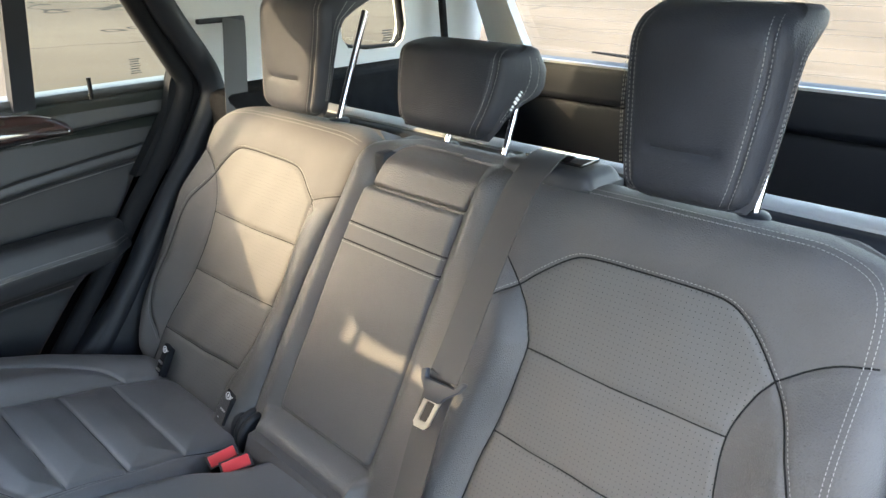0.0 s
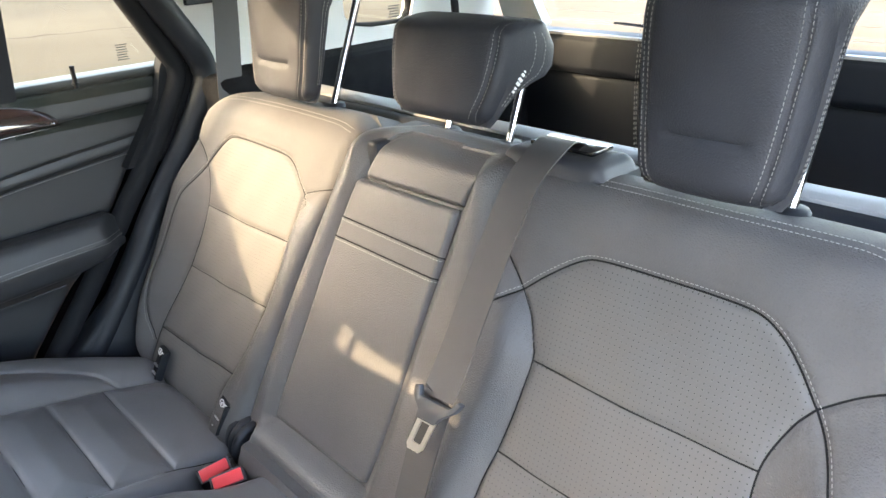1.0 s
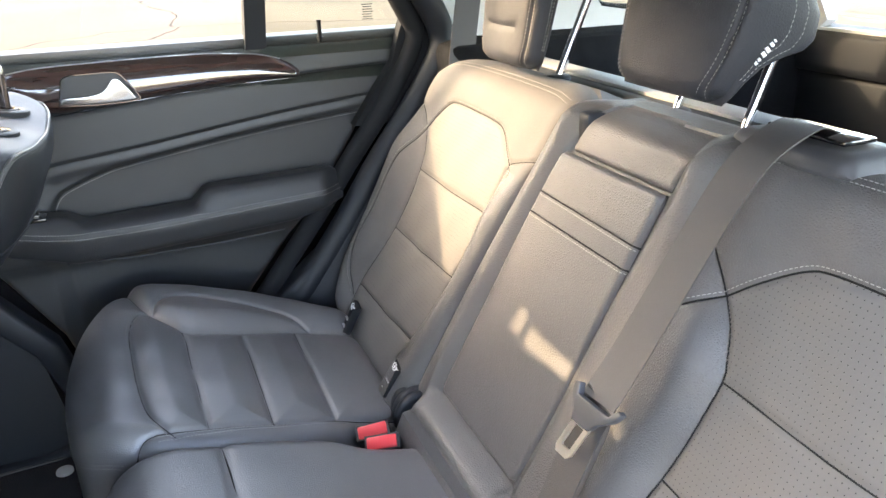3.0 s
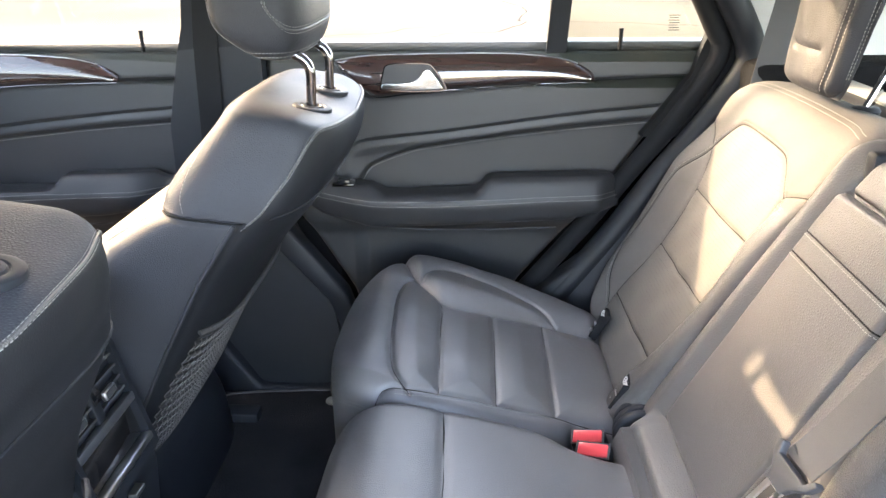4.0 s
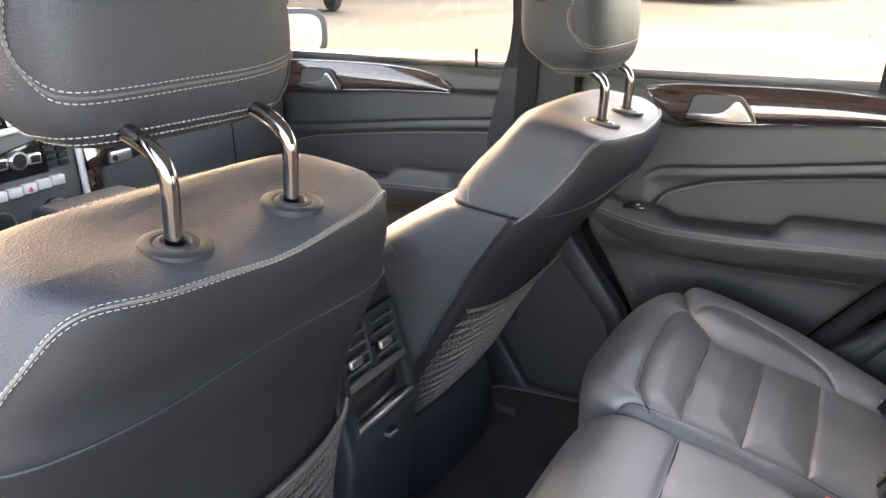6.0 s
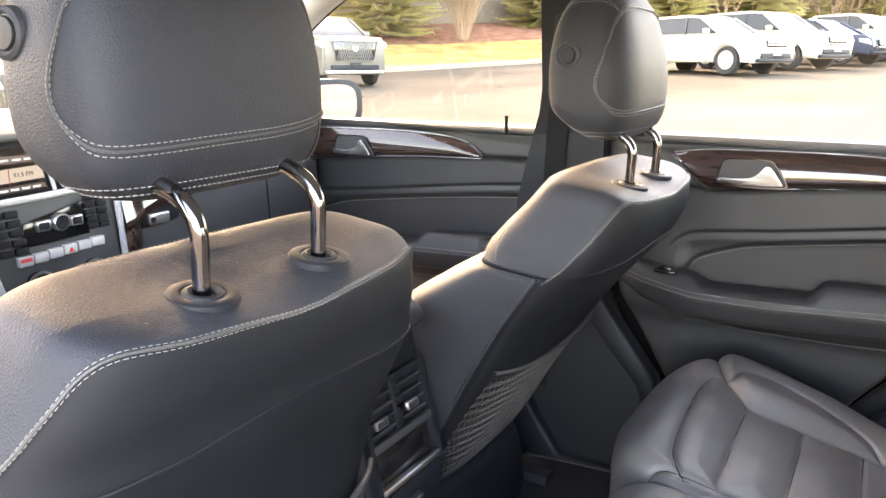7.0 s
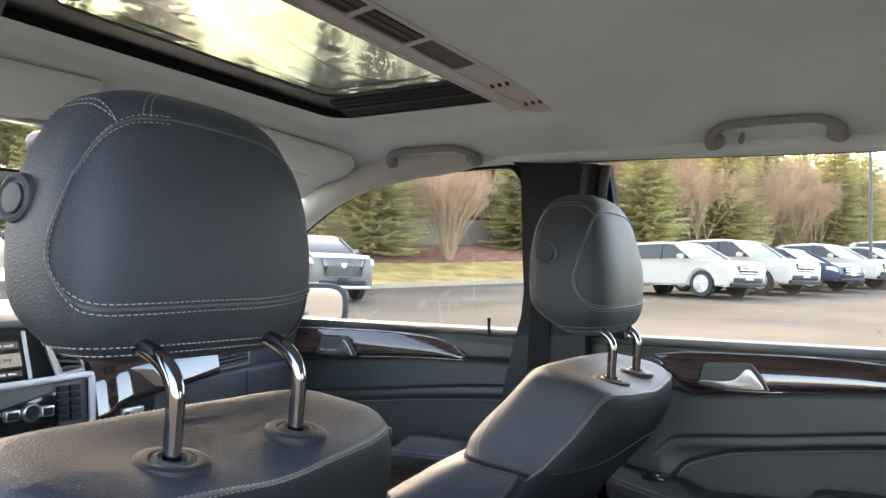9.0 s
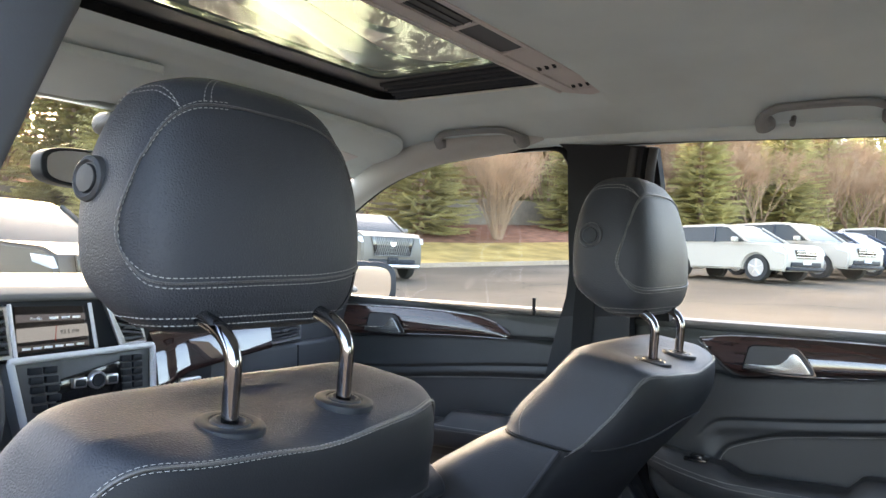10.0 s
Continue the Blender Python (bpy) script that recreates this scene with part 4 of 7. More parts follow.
# ---- buckles ----
for x, y, z, turn_b in ((0.190, 0.206, 0.820, 82), (0.150, 0.204, 0.826, 76)):
    m = Matrix.Translation((x, y, z)) @ Matrix.Rotation(radians(-26), 4, "Y") @ Matrix.Rotation(radians(-16), 4, "X") @ Matrix.Rotation(radians(turn_b), 4, "Z")
    b = thing("seat_belt_buckle", (x, y, z), "black seat belt buckle with a red release button", "buckle", "seat belt buckles")
    part("body", moved(box((-0.025, -0.0125, -0.06), (0.025, 0.0125, 0.020), 0.003), m), PLASTIC_DARK, b)
    part("release_button", moved(box((-0.0215, -0.0098, 0.014), (0.0215, 0.0098, 0.0232), 0.002), m), RED, b, "red release button")
    part("rim", moved(ring_plate([(-0.0245, -0.012), (0.0245, -0.012), (0.0245, 0.012), (-0.0245, 0.012)], [(-0.022, -0.0102), (0.022, -0.0102), (0.022, 0.0102), (-0.022, 0.0102)], (0, 0, 0.0195), (1, 0, 0), (0, 1, 0), (0, 0, 0.0022)), m), PLASTIC, b)


# ---- front seats ----
def front_seat(place, upright, nudge, label):
    """A front seat, built round the middle of its head restraint's sockets. upright: how much steeper its back stands than the reclined one's."""
    o = Vector(place)
    seat = thing("front_seat", o, label, "car seat", "front seats")

    def back_by(z):
        return upright * max(0.0, -z - 0.08)

    rows = [(-0.565, 0.18, 0.32, 0.44), (-0.55, 0.218, 0.285, 0.47), (-0.50, 0.234, 0.248, 0.49), (-0.40, 0.238, 0.192, 0.475), (-0.31, 0.240, 0.135, 0.435), (-0.21, 0.240, 0.066, 0.352), (-0.155, 0.239, 0.020, 0.274), (-0.125, 0.237, -0.006, 0.224), (-0.107, 0.235, -0.020, 0.190), (-0.085, 0.230, -0.034, 0.182), (-0.058, 0.218, -0.046, 0.162), (-0.03, 0.205, -0.050, 0.136), (0.0, 0.192, -0.048, 0.110), (0.022, 0.178, -0.038, 0.093), (0.036, 0.155, -0.015, 0.078), (0.042, 0.12, 0.01, 0.068), (0.044, 0.07, 0.025, 0.055)]
    lf = Loft([(z, w, yb - back_by(z), yf - back_by(z)) for z, w, yb, yf in rows], 3.4, 5.0)

    def sag(x, y, z):
        """The top falls to the rear, dips round the sockets and lies a little hollow between them."""
        g = max(math.exp(-((math.hypot(x - sx, y) / 0.058) ** 2.0)) for sx in (-0.067, 0.067))
        rise = 0.42 if y < 0 else 0.34 - 0.9 * max(0.0, abs(x) - 0.04)
        top = 0.010 + rise * y * (1 - 0.55 * g) - 0.013 * math.exp(-((x / 0.14) ** 2)) - 0.002 * g
        k = 0.030
        h = max(0.0, min(1.0, 0.5 + 0.5 * (top - z) / k))
        return (z * h + top * (1 - h)) - k * h * (1 - h)

    def crease(y):
        """Height of the seam under the shoulder pad on the seat's sides."""
        return float(np.interp(y, [0.06, 0.18, 0.24], [-0.118, -0.106, -0.104]))

    def pip(z):
        """Where the back shell's edge lies on the sides."""
        return float(np.interp(-z, [0.10, 0.119, 0.203, 0.32, 0.40, 0.50, 0.70], [0.060, 0.073, 0.131, 0.198, 0.240, 0.285, 0.36])) - back_by(z)

    def dent(bm):
        for v in bm.verts:
            p = v.co - o
            if p.z < -0.04 and p.y > 0.05 and abs(p.x) > 0.1:
                d = p.z - crease(p.y)
                side = min(1.0, (p.y - 0.05) / 0.03)
                push = 0.005 * math.exp(-((d / 0.0045) ** 2)) - 0.0035 * math.exp(-(((d - 0.022) / 0.018) ** 2)) * (d > 0)
                v.co.x -= math.copysign(push * side, p.x)
            if p.z < -0.115:
                d = p.y - pip(p.z)
                v.co.x -= math.copysign(0.004 * math.exp(-(((d + 0.008) / 0.006) ** 2)), p.x) * (abs(p.x) > 0.15)
            p = v.co - o
            if p.z > -0.06:
                v.co.z = o.z + sag(p.x, p.y, p.z)
        return bm

    fall = smooth1([(0, 0.002), (25, 0.003), (42, 0.003), (53, -0.006), (63, -0.030), (72, -0.072), (79, -0.118)])
    whole = dent(lf.bm(o, 180))
    whole.normal_update()
    # split into upper cover, side panels, back panel
    groups = [[], [], []]
    for f in whole.faces:
        c = f.calc_center_median() - o
        w, yb, yf = lf.at(c.z)
        ang = abs(math.degrees(math.atan2(math.copysign(abs(c.x / w) ** 1.7, c.x), max(1e-6, -(c.y - (yb + yf) / 2) / ((yf - yb) / 2)) ** 1.7)))
        rear = c.y < (yb + yf) / 2 and ang < 79
        q = lf.polar(math.copysign(ang, c.x), fall(ang))
        edge_z = sag(q[0], q[1], q[2]) if q[2] > -0.06 else q[2]
        if (rear and c.z > -0.115 and (c.z > edge_z - 0.001 or f.normal.z > 0.75)) or (not rear and c.z > -0.115):
            groups[0].append(f)
        elif rear and c.z > -0.115:
            groups[1].append(f)
        elif c.y < pip(c.z) and c.z < -0.115:
            groups[1].append(f)
        else:
            groups[2].append(f)
    # Front covers take the darkened copy of the rear seats' leather, for shade.
    for nm, mat, g in zip(("backrest_top", "back_panel", "side_panel"), (LEATHER_SHADED, BACK_VINYL, LEATHER_SHADED), groups):
        back = {}
        verts, faces = [], []
        for f in g:
            row = []
            for v in f.verts:
                if v.index not in back:
                    back[v.index] = len(verts)
                    verts.append(v.co.copy())
                row.append(back[v.index])
            faces.append(row)
        part(nm, mesh_from(verts, faces), mat, seat)
    whole.free()

    def lift(p, up=0.0008):
        return np.array((p[0], p[1], sag(p[0], p[1], p[2]) + up if p[2] > -0.06 else p[2])) + np.array(o)

    # the double seam along the back's top edge and down the inner and outer sides

    def rim(dz):
        return [lift(lf.polar(a, fall(abs(a)) + dz, 0.0018), 0.0012) for a in np.linspace(-79, 79, 110)]

    part("stitching", stitches([rim(0.006), rim(-0.006)], (0, -0.8, 0.6), r=0.00026), THREAD, seat, "pale double seam stitching")
    part("seam", tube(rim(0.0), 0.0014, 6), LEATHER_SMOOTH, seat)
    fl = [lift(lf.polar(a, z, 0.001)) for a, z in zip(np.linspace(100, 260, 50), np.interp(np.abs(np.linspace(100, 260, 50) - 180), [0, 40, 80], [0.022, 0.012, -0.105]))]
    part("stitching", stitches([fl], (0, 0.5, 0.85), r=0.0005), THREAD, seat)
    for sx in (-1, 1):
        cut = [lf.side(y, crease(y), sx, -0.0035) + np.array(o) for y in np.linspace(0.062, 0.172, 16)]
        part("side_seam", tube(cut, 0.0016, 6), SEAM, seat)
        edge = [lf.side(pip(z), z, sx, 0.0005) + np.array(o) for z in np.linspace(-0.118, -0.52, 24)]
        part("edge_piping", tube(edge, 0.0032, 8), LEATHER_SHADED, seat)
        fr = [lf.side(lf.at(z)[2] - 0.013, z, sx, 0.001) + np.array(o) for z in np.linspace(-0.100, -0.035, 24)]
        part("stitching", stitches([fr], (sx, 0, 0), r=0.0005), THREAD, seat)
        lo = [lf.side(lf.at(z)[2] - 0.014, z, sx, 0.001) + np.array(o) for z in np.linspace(-0.116, -0.33, 50)]
        part("stitching", stitches([lo], (sx, 0, 0), r=0.0005), THREAD, seat)
    # the back panel's upper seam, and the net pocket on it
    pipe = [lf.back(x, -0.098 - 0.02 * (x / 0.2) ** 2 + 0.10 * max(0, abs(x) - 0.12), 0.0005) + np.array(o) for x in np.linspace(-0.225, 0.225, 40)]
    part("back_piping", tube(pipe, 0.0018, 8), BACK_VINYL, seat)
    net_rows, slack = [], 0.013 if upright else 0.004
    for k in range(26):
        z = -0.292 - k * 0.0095
        half = 0.20
        net_rows.append(tube([lf.back(x, z + 0.012 * math.cos(x / half * math.pi / 2) * -1, slack) + np.array(o) for x in np.linspace(-half, half, 15)], 0.0013, 5, False))
    for k in range(45):
        x = -0.20 + 0.40 * k / 44
        net_rows.append(tube([lf.back(x + 0.006 * ((j % 2) - 0.5), z, slack) + np.array(o) for j, z in enumerate(np.linspace(-0.303, -0.53, 26))], 0.0011, 4, False))
    net = part("net_pocket", join(*net_rows), WEBBING, seat, "black stretch net pocket")
    part("elastic_edge", tube([lf.back(x, -0.288 - 0.014 * math.cos(x / 0.205 * math.pi / 2), slack + 0.001) + np.array(o) for x in np.linspace(-0.205, 0.205, 24)], 0.004, 8), WEBBING, net)
    # sockets, rods, head restraint
    hl = Loft([(0.066, 0.080, 0.052, 0.090), (0.072, 0.104, 0.042, 0.104), (0.088, 0.123, 0.030, 0.126), (0.115, 0.1315, 0.022, 0.155), (0.165, 0.133, 0.022, 0.160), (0.21, 0.125, 0.030, 0.157), (0.250, 0.109, 0.042, 0.148), (0.274, 0.090, 0.056, 0.135), (0.286, 0.057, 0.072, 0.118), (0.289, 0.02, 0.085, 0.105)], 3.6)
    ho = o + Vector((0.007, 0, 0)) + Vector(nudge)
    head = part("head_restraint", hl.bm(ho, 96), LEATHER_SHADED, seat, "rounded black leather head restraint")

    def panel_line(off):
        """The seam round the back face: down one corner, along the bottom and away round the other corner."""
        pts = [(66, 0.19), (60, 0.215), (52, 0.234), (40, 0.248), (20, 0.258), (0, 0.262), (-20, 0.261), (-38, 0.256), (-54, 0.242), (-65, 0.220), (-73 - 200 * off, 0.192), (-81 - 300 * off, 0.158), (-79 - 250 * off, 0.134), (-66, 0.119 - off), (-50, 0.113 - off), (-26, 0.113 - off), (0, 0.115 - off), (26, 0.120 - off), (50, 0.126 - off), (75, 0.130 - off)]
        return [hl.polar(a, z - (off * 0.8 if k < 66 else 0), 0.001) + np.array(ho) for k, (a, z) in enumerate(spline(pts, 7))]

    def side_line(off):
        """The seam round the side panel's front edge, up from the base, over the top and into the back panel's corner."""
        pts = [(-105, 0.0800), (-122, 0.084), (-136 + 300 * off, 0.100), (-143 + 500 * off, 0.135), (-143 + 500 * off, 0.18), (-138 + 400 * off, 0.222), (-126 + 200 * off, 0.252 - off * 0.6), (-105, 0.268 - off * 0.6), (-80, 0.270 - off * 0.6), (-60, 0.263 - off * 0.5), (-46, 0.250)]
        return [hl.polar(a, z, 0.001) + np.array(ho) for a, z in spline(pts, 7)]

    st = [panel_line(0.0)[40:], panel_line(0.008)[40:]]
    for zz in (0.080, 0.0735):
        st.append([hl.polar(a, zz, 0.001) + np.array(ho) for a in np.linspace(-105, 100, 70)])
    part("stitching", stitches(st, (0, -1, 0), r=0.00036), THREAD, head, "pale double stitching")
    part("stitching", stitches([side_line(0.0), side_line(0.008)], (-1, 0, 0.2), r=0.00040), THREAD, head)
    part("seam", tube([(Vector(a) + Vector(b)) / 2 for a, b in zip(panel_line(0.0), panel_line(0.008))], 0.0012, 6), LEATHER_SMOOTH, head)
    part("seam", tube([hl.polar(42, z, 0.0004) + np.array(ho) for z in np.linspace(0.078, 0.118, 8)], 0.0009, 6), BACK_VINYL, head)
    over = [[hl.polar(a, z, 0.001) + np.array(ho) for z in np.linspace(0.259, 0.2868, 16)] for a in (-30, -25)]
    part("stitching", stitches(over, (0, -0.4, 0.9), r=0.00040), THREAD, head)
    sy, sz = 0.113, 0.190
    sx = hl.side(sy, sz, -1)[0]
    bt = part("tilt_button", lathe([(0, -0.006), (0.0195, -0.006), (0.0200, 0.000), (0.0185, 0.0055), (0.0155, 0.0072), (0.0138, 0.0058), (0.013, 0.005), (0.0, 0.005)], ho + Vector((sx + 0.002, sy, sz)), (-1, -0.06, 0.06), 40), PLASTIC, head, "round black adjuster button")
    part("button_cap", lathe([(0, 0.0), (0.0120, 0.0), (0.0122, 0.0045), (0.0112, 0.0058), (0, 0.0062)], ho + Vector((sx + 0.0005, sy, sz)), (-1, -0.06, 0.06), 36), PLASTIC_DARK, bt)
    for sx in (-0.067, 0.067):
        base = o + Vector((sx, -0.001, -0.0012))
        part("socket", lathe([(0, -0.010), (0.0275, -0.010), (0.0280, -0.001), (0.0272, 0.0020), (0.0250, 0.0030), (0.0210, 0.0034), (0.0180, 0.0030), (0.0172, 0.0014), (0.0162, 0.0014), (0.0150, 0.0036), (0.0118, 0.0042), (0.0098, 0.0010), (0, 0.0)], base, (0, -0.16, 1), 40), PLASTIC_DARK, seat, "round black rod socket")
        rod = spline([(sx, 0.001, -0.02), (sx, -0.001, 0.02), (sx, -0.002, 0.046), (sx, 0.004, 0.062), (sx, 0.020, 0.074), (sx + nudge[0], 0.055 + nudge[1], 0.086)], 6)
        part("rod", tube([Vector(p) + o for p in rod], 0.0070, 18), DARK_CHROME, seat, "bent chrome head restraint rod")
    # seat base
    cl2 = Loft([(-0.83, 0.20, 0.30, 0.80), (-0.80, 0.235, 0.26, 0.86), (-0.72, 0.25, 0.25, 0.90), (-0.62, 0.252, 0.26, 0.91), (-0.57, 0.235, 0.28, 0.88), (-0.555, 0.19, 0.32, 0.83)], 4)
    part("seat_cushion", cl2.bm(o, 60), PLASTIC_DARK, seat)
    for sx in (-0.2, 0.2):
        part("rail", box(o + Vector((sx - 0.02, 0.22, -0.735)), o + Vector((sx + 0.02, 0.86, -0.69)), 0.004), PLASTIC_DARK, seat)
    return seat


front_seat((-0.378, 0.707, 1.316), 0.42, (0, 0, 0), "black leather front seat with pale double stitching and a net pocket")
front_seat((0.355, 0.612, 1.306), 0.0, (0.004, -0.028, -0.002), "black leather front seat, reclined, its shoulder sunlit")


# ---- doors on the car's right ----
def x_side(z):
    """The inner side of the body leans in above the belt line."""
    return float(np.interp(z, [0.5, 0.7, 1.0, 1.335, 1.70], [0.70, 0.735, 0.745, 0.738, 0.655]))


def car_door(a, b, front, rear, label, armrest, grip_y, step):
    """A door with its panel, wood, handle, armrest and glass. Features are laid out for the rear door and carried over by y = a * yl + b."""
    door = thing("car_door", (0.75, b + 0.35 * a, 0.62), label, "car door", "car doors")

    def Y(yl):
        return a * yl + b

    def m(line):
        return [(-Y(p), q) for p, q in line]

    under = spline([(0.70, 1.245), (0.612, 1.236), (0.577, 1.232), (0.33, 1.256), (0.151, 1.266), (-0.09, 1.275)], 6)
    mid_l = spline([(0.66, 1.105), (0.640, 1.128), (0.611, 1.142), (0.52, 1.153), (0.434, 1.163), (0.2, 1.195), (-0.028, 1.219), (-0.09, 1.228)], 6)
    sti = spline([(0.625, 1.060), (0.615, 1.078), (0.598, 1.093), (0.545, 1.114), (0.479, 1.131), (0.24, 1.165), (-0.003, 1.189), (-0.09, 1.2)], 6)

    def lz(line, yl):
        p = sorted([tuple(q) for q in line])
        return np.interp(yl, [q[0] for q in p], [q[1] for q in p])

    def shape(U, V):
        yl = (-U - b) / a
        h = np.zeros(U.shape)
        h = h + 0.010 / (1 + np.exp(-(V - lz(under, yl)) / 0.0022))
        cover = np.clip((0.65 - yl) / 0.03, 0, 1)
        h = h - 0.007 * cover / (1 + np.exp((V - lz(mid_l, yl)) / 0.0020))
        h = h + 0.004 * cover * np.exp(-(((V - lz(mid_l, yl) + 0.014) / 0.012) ** 2))
        h = h - 0.005 * cover / (1 + np.exp((V - lz(sti, yl)) / 0.0020))
        h = h - 0.016 / (1 + np.exp((V - 0.955) / 0.008))
        h = h - 0.35 * np.clip(V - 1.318, 0, 1) ** 1.0 * 1.0 - 0.6 * np.clip(V - 1.328, 0, 1)
        return h - np.interp(V, [0.5, 0.7, 1.0, 1.335], [-0.045, -0.01, 0.0, -0.007]) * -1

    pad = Pad((0.745, 0, 0), (0, -1, 0), (0, 0, 1), (0.60, 1.336), lambda v: -front(v), lambda v: -rear(v), nu=120, nv=260, edge=0.012, skirt=0.05, shape=shape, seams=[m(sti), m(under), m(mid_l)], groove=0.0025, groove_w=0.0028, puff=0.0)

    def reg(U, V):
        yl = (-U - b) / a
        r = np.zeros(len(U), int)
        r[V > lz(under, yl)] = 1
        r[(V < lz(sti, yl)) & (V > 0.96)] = 2
        return r

    for (nm, mat), bm in zip((("door_panel", DOOR_VINYL), ("upper_panel", DOOR_VINYL), ("panel_insert", DOOR_LEATHER)), pad.pieces(reg)):
        part(nm, bm, mat, door)
    N = (-1, 0, 0)
    part("stitching", stitches([pad.on(m(sti), 0.001, -0.005)], N, r=0.0006), THREAD, door)
    # wood, standing proud
    wtop = spline([(0.662, 1.306), (0.60, 1.3145), (0.52, 1.317), (0.42, 1.319), (0.335, 1.3185), (0.28, 1.3155), (0.229, 1.310), (0.190, 1.299), (0.167, 1.287), (0.156, 1.276)], 5)
    wbot = spline([(0.156, 1.267), (0.277, 1.2635), (0.36, 1.258), (0.439, 1.252), (0.52, 1.244), (0.577, 1.238), (0.606, 1.249), (0.635, 1.275), (0.662, 1.303)], 5)
    ox = 0.745 - 0.010
    cols, n_sec = np.linspace(0.1565, 0.661, 90), 13
    vs, fs = [], []
    for yl in cols:
        zt, zb = lz(wtop, yl), lz(wbot, yl)
        for k in range(n_sec):
            f = k / (n_sec - 1)
            bow = math.sin(math.pi / 2 * f / 0.16) ** 0.7 if f < 0.16 else 1 - ((f - 0.16) / 0.84) ** 2.2
            vs.append((ox + 0.004 - 0.016 * bow * min(1.0, (zt - zb) / 0.02), Y(yl), zb + (zt - zb) * f))
    for i in range(len(cols) - 1):
        for k in range(n_sec - 1):
            q = i * n_sec + k
            fs.append((q, q + 1, q + n_sec + 1, q + n_sec))
    part("wood_trim", facing(mesh_from(vs, fs), (0, Y(0.4), 1.3)), WOOD, door, "dark glossy wood trim")
    part("chrome_glint_line", tube([(ox - 0.010, Y(p), q - 0.0015) for p, q in wbot], 0.0011, 8), DARK_CHROME, door)
    # Added bright bead: the highlight on the wood's top edge, put into shape.
    part("chrome_glint_line", tube([(ox + 0.002, Y(p), q + 0.0006) for p, q in wtop[:36]], 0.0010, 8), SATIN, door)
    # handle in its dark bowl
    hy = lambda t: Y(grip_y) + t
    rim = spline([(0.063, 1.252), (0.056, 1.282), (0.046, 1.3005), (0.0, 1.303), (-0.034, 1.302), (-0.047, 1.292), (-0.066, 1.263), (-0.063, 1.251), (0.0, 1.248), (0.063, 1.252)], 5)[:-1]
    hs = [(-hy(p), q) for p, q in rim]
    cen = (-hy(0.0), 1.274)
    inner = [(cen[0] + (p - cen[0]) * 0.965, cen[1] + (q - cen[1]) * 0.94) for p, q in hs]
    part("handle_rim", ring_plate(hs, inner, (ox - 0.010, 0, 0), (0, -1, 0), (0, 0, 1), (-0.006, 0, 0)), DARK_CHROME, door, "chrome handle rim")
    part("handle_bowl", prism(inner, (ox - 0.0125, 0, 0), (0, -1, 0), (0, 0, 1), (-0.001, 0, 0)), PLASTIC, door)
    lever = [tuple(q) for q in spline([(0.058, 1.255), (0.054, 1.265), (0.020, 1.2655), (-0.004, 1.269), (-0.018, 1.279), (-0.027, 1.290), (-0.034, 1.2915), (-0.041, 1.287), (-0.059, 1.262), (-0.056, 1.255), (0.0, 1.253)], 3)]
    part("handle", prism([(-hy(p), q) for p, q in lever], (ox - 0.014, 0, 0), (0, -1, 0), (0, 0, 1), (-0.011, 0, 0), 0.0048, 4), HANDLE_METAL, door, "satin metal door handle")
    # armrest: swept section
    y0, y1 = armrest
    rows = []
    ys = np.linspace(y0, y1, 60)
    for yl in ys:
        top = float(np.interp(yl, [0.10, 0.115, step - 0.012, step + 0.012, 0.57, 0.60, 0.66, 0.74], [1.072, 1.086, 1.080, 1.052, 1.045, 1.062, 1.068, 1.078]))
        dep = float(np.interp(yl, [0.09, 0.14, 0.45, 0.60, 0.70, 0.76], [0.022, 0.062, 0.070, 0.064, 0.045, 0.02]))
        bot = float(np.interp(yl, [0.09, 0.2, 0.595, 0.70, 0.76], [1.018, 0.994, 0.974, 0.998, 1.03]))
        lip = float(np.interp(yl, [0.1, 0.26, 0.40, 0.50, 0.58, 0.64, 0.76], [1.070, 1.064, 1.056, 1.052, 1.051, 1.056, 1.073])) - 0.006
        sec = [(0.0, top), (dep * 0.35, top + 0.001), (dep * 0.72, top - 0.001), (dep * 0.93, lip - 0.006), (dep, lip - 0.020), (dep * 0.97, lip - 0.036), (dep * 0.85, bot + 0.006), (dep * 0.6, bot), (0.0, bot - 0.004)]
        rows.append([(0.738 - d, Y(yl), z) for d, z in spline(sec, 3)])
    k = len(rows[0])
    verts = [p for r in rows for p in r]
    faces = [(i * k + j, i * k + j + 1, (i + 1) * k + j + 1, (i + 1) * k + j) for i in range(len(rows) - 1) for j in range(k - 1)]
    faces += [tuple(range(k)), tuple(range((len(rows) - 1) * k, len(rows) * k))]
    bm = mesh_from(verts, faces)
    bmesh.ops.recalc_face_normals(bm, faces=bm.faces)
    rest = part("armrest", bm, DOOR_LEATHER, door, "padded black leather armrest")
    for dj in (10, 12):
        part("stitching", stitches([[np.array(r[dj]) + np.array((-0.0012, 0, 0.0004)) for r in rows]], (-0.8, 0, 0.5), r=0.00042), THREAD, rest)
    part("lower_line", tube([(0.742, Y(p), q) for p, q in ((0.62, 0.958), (0.5, 0.952), (0.35, 0.953), (0.215, 0.960))], 0.002, 6), PLASTIC, door)
    part("window_switch", join(box((0.688, Y(0.63), 1.062), (0.722, Y(0.63) + 0.045, 1.069), 0.002), box((0.694, Y(0.63) + 0.01, 1.067), (0.716, Y(0.63) + 0.035, 1.075), 0.002)), GLOSS_BLACK, rest)
    return door


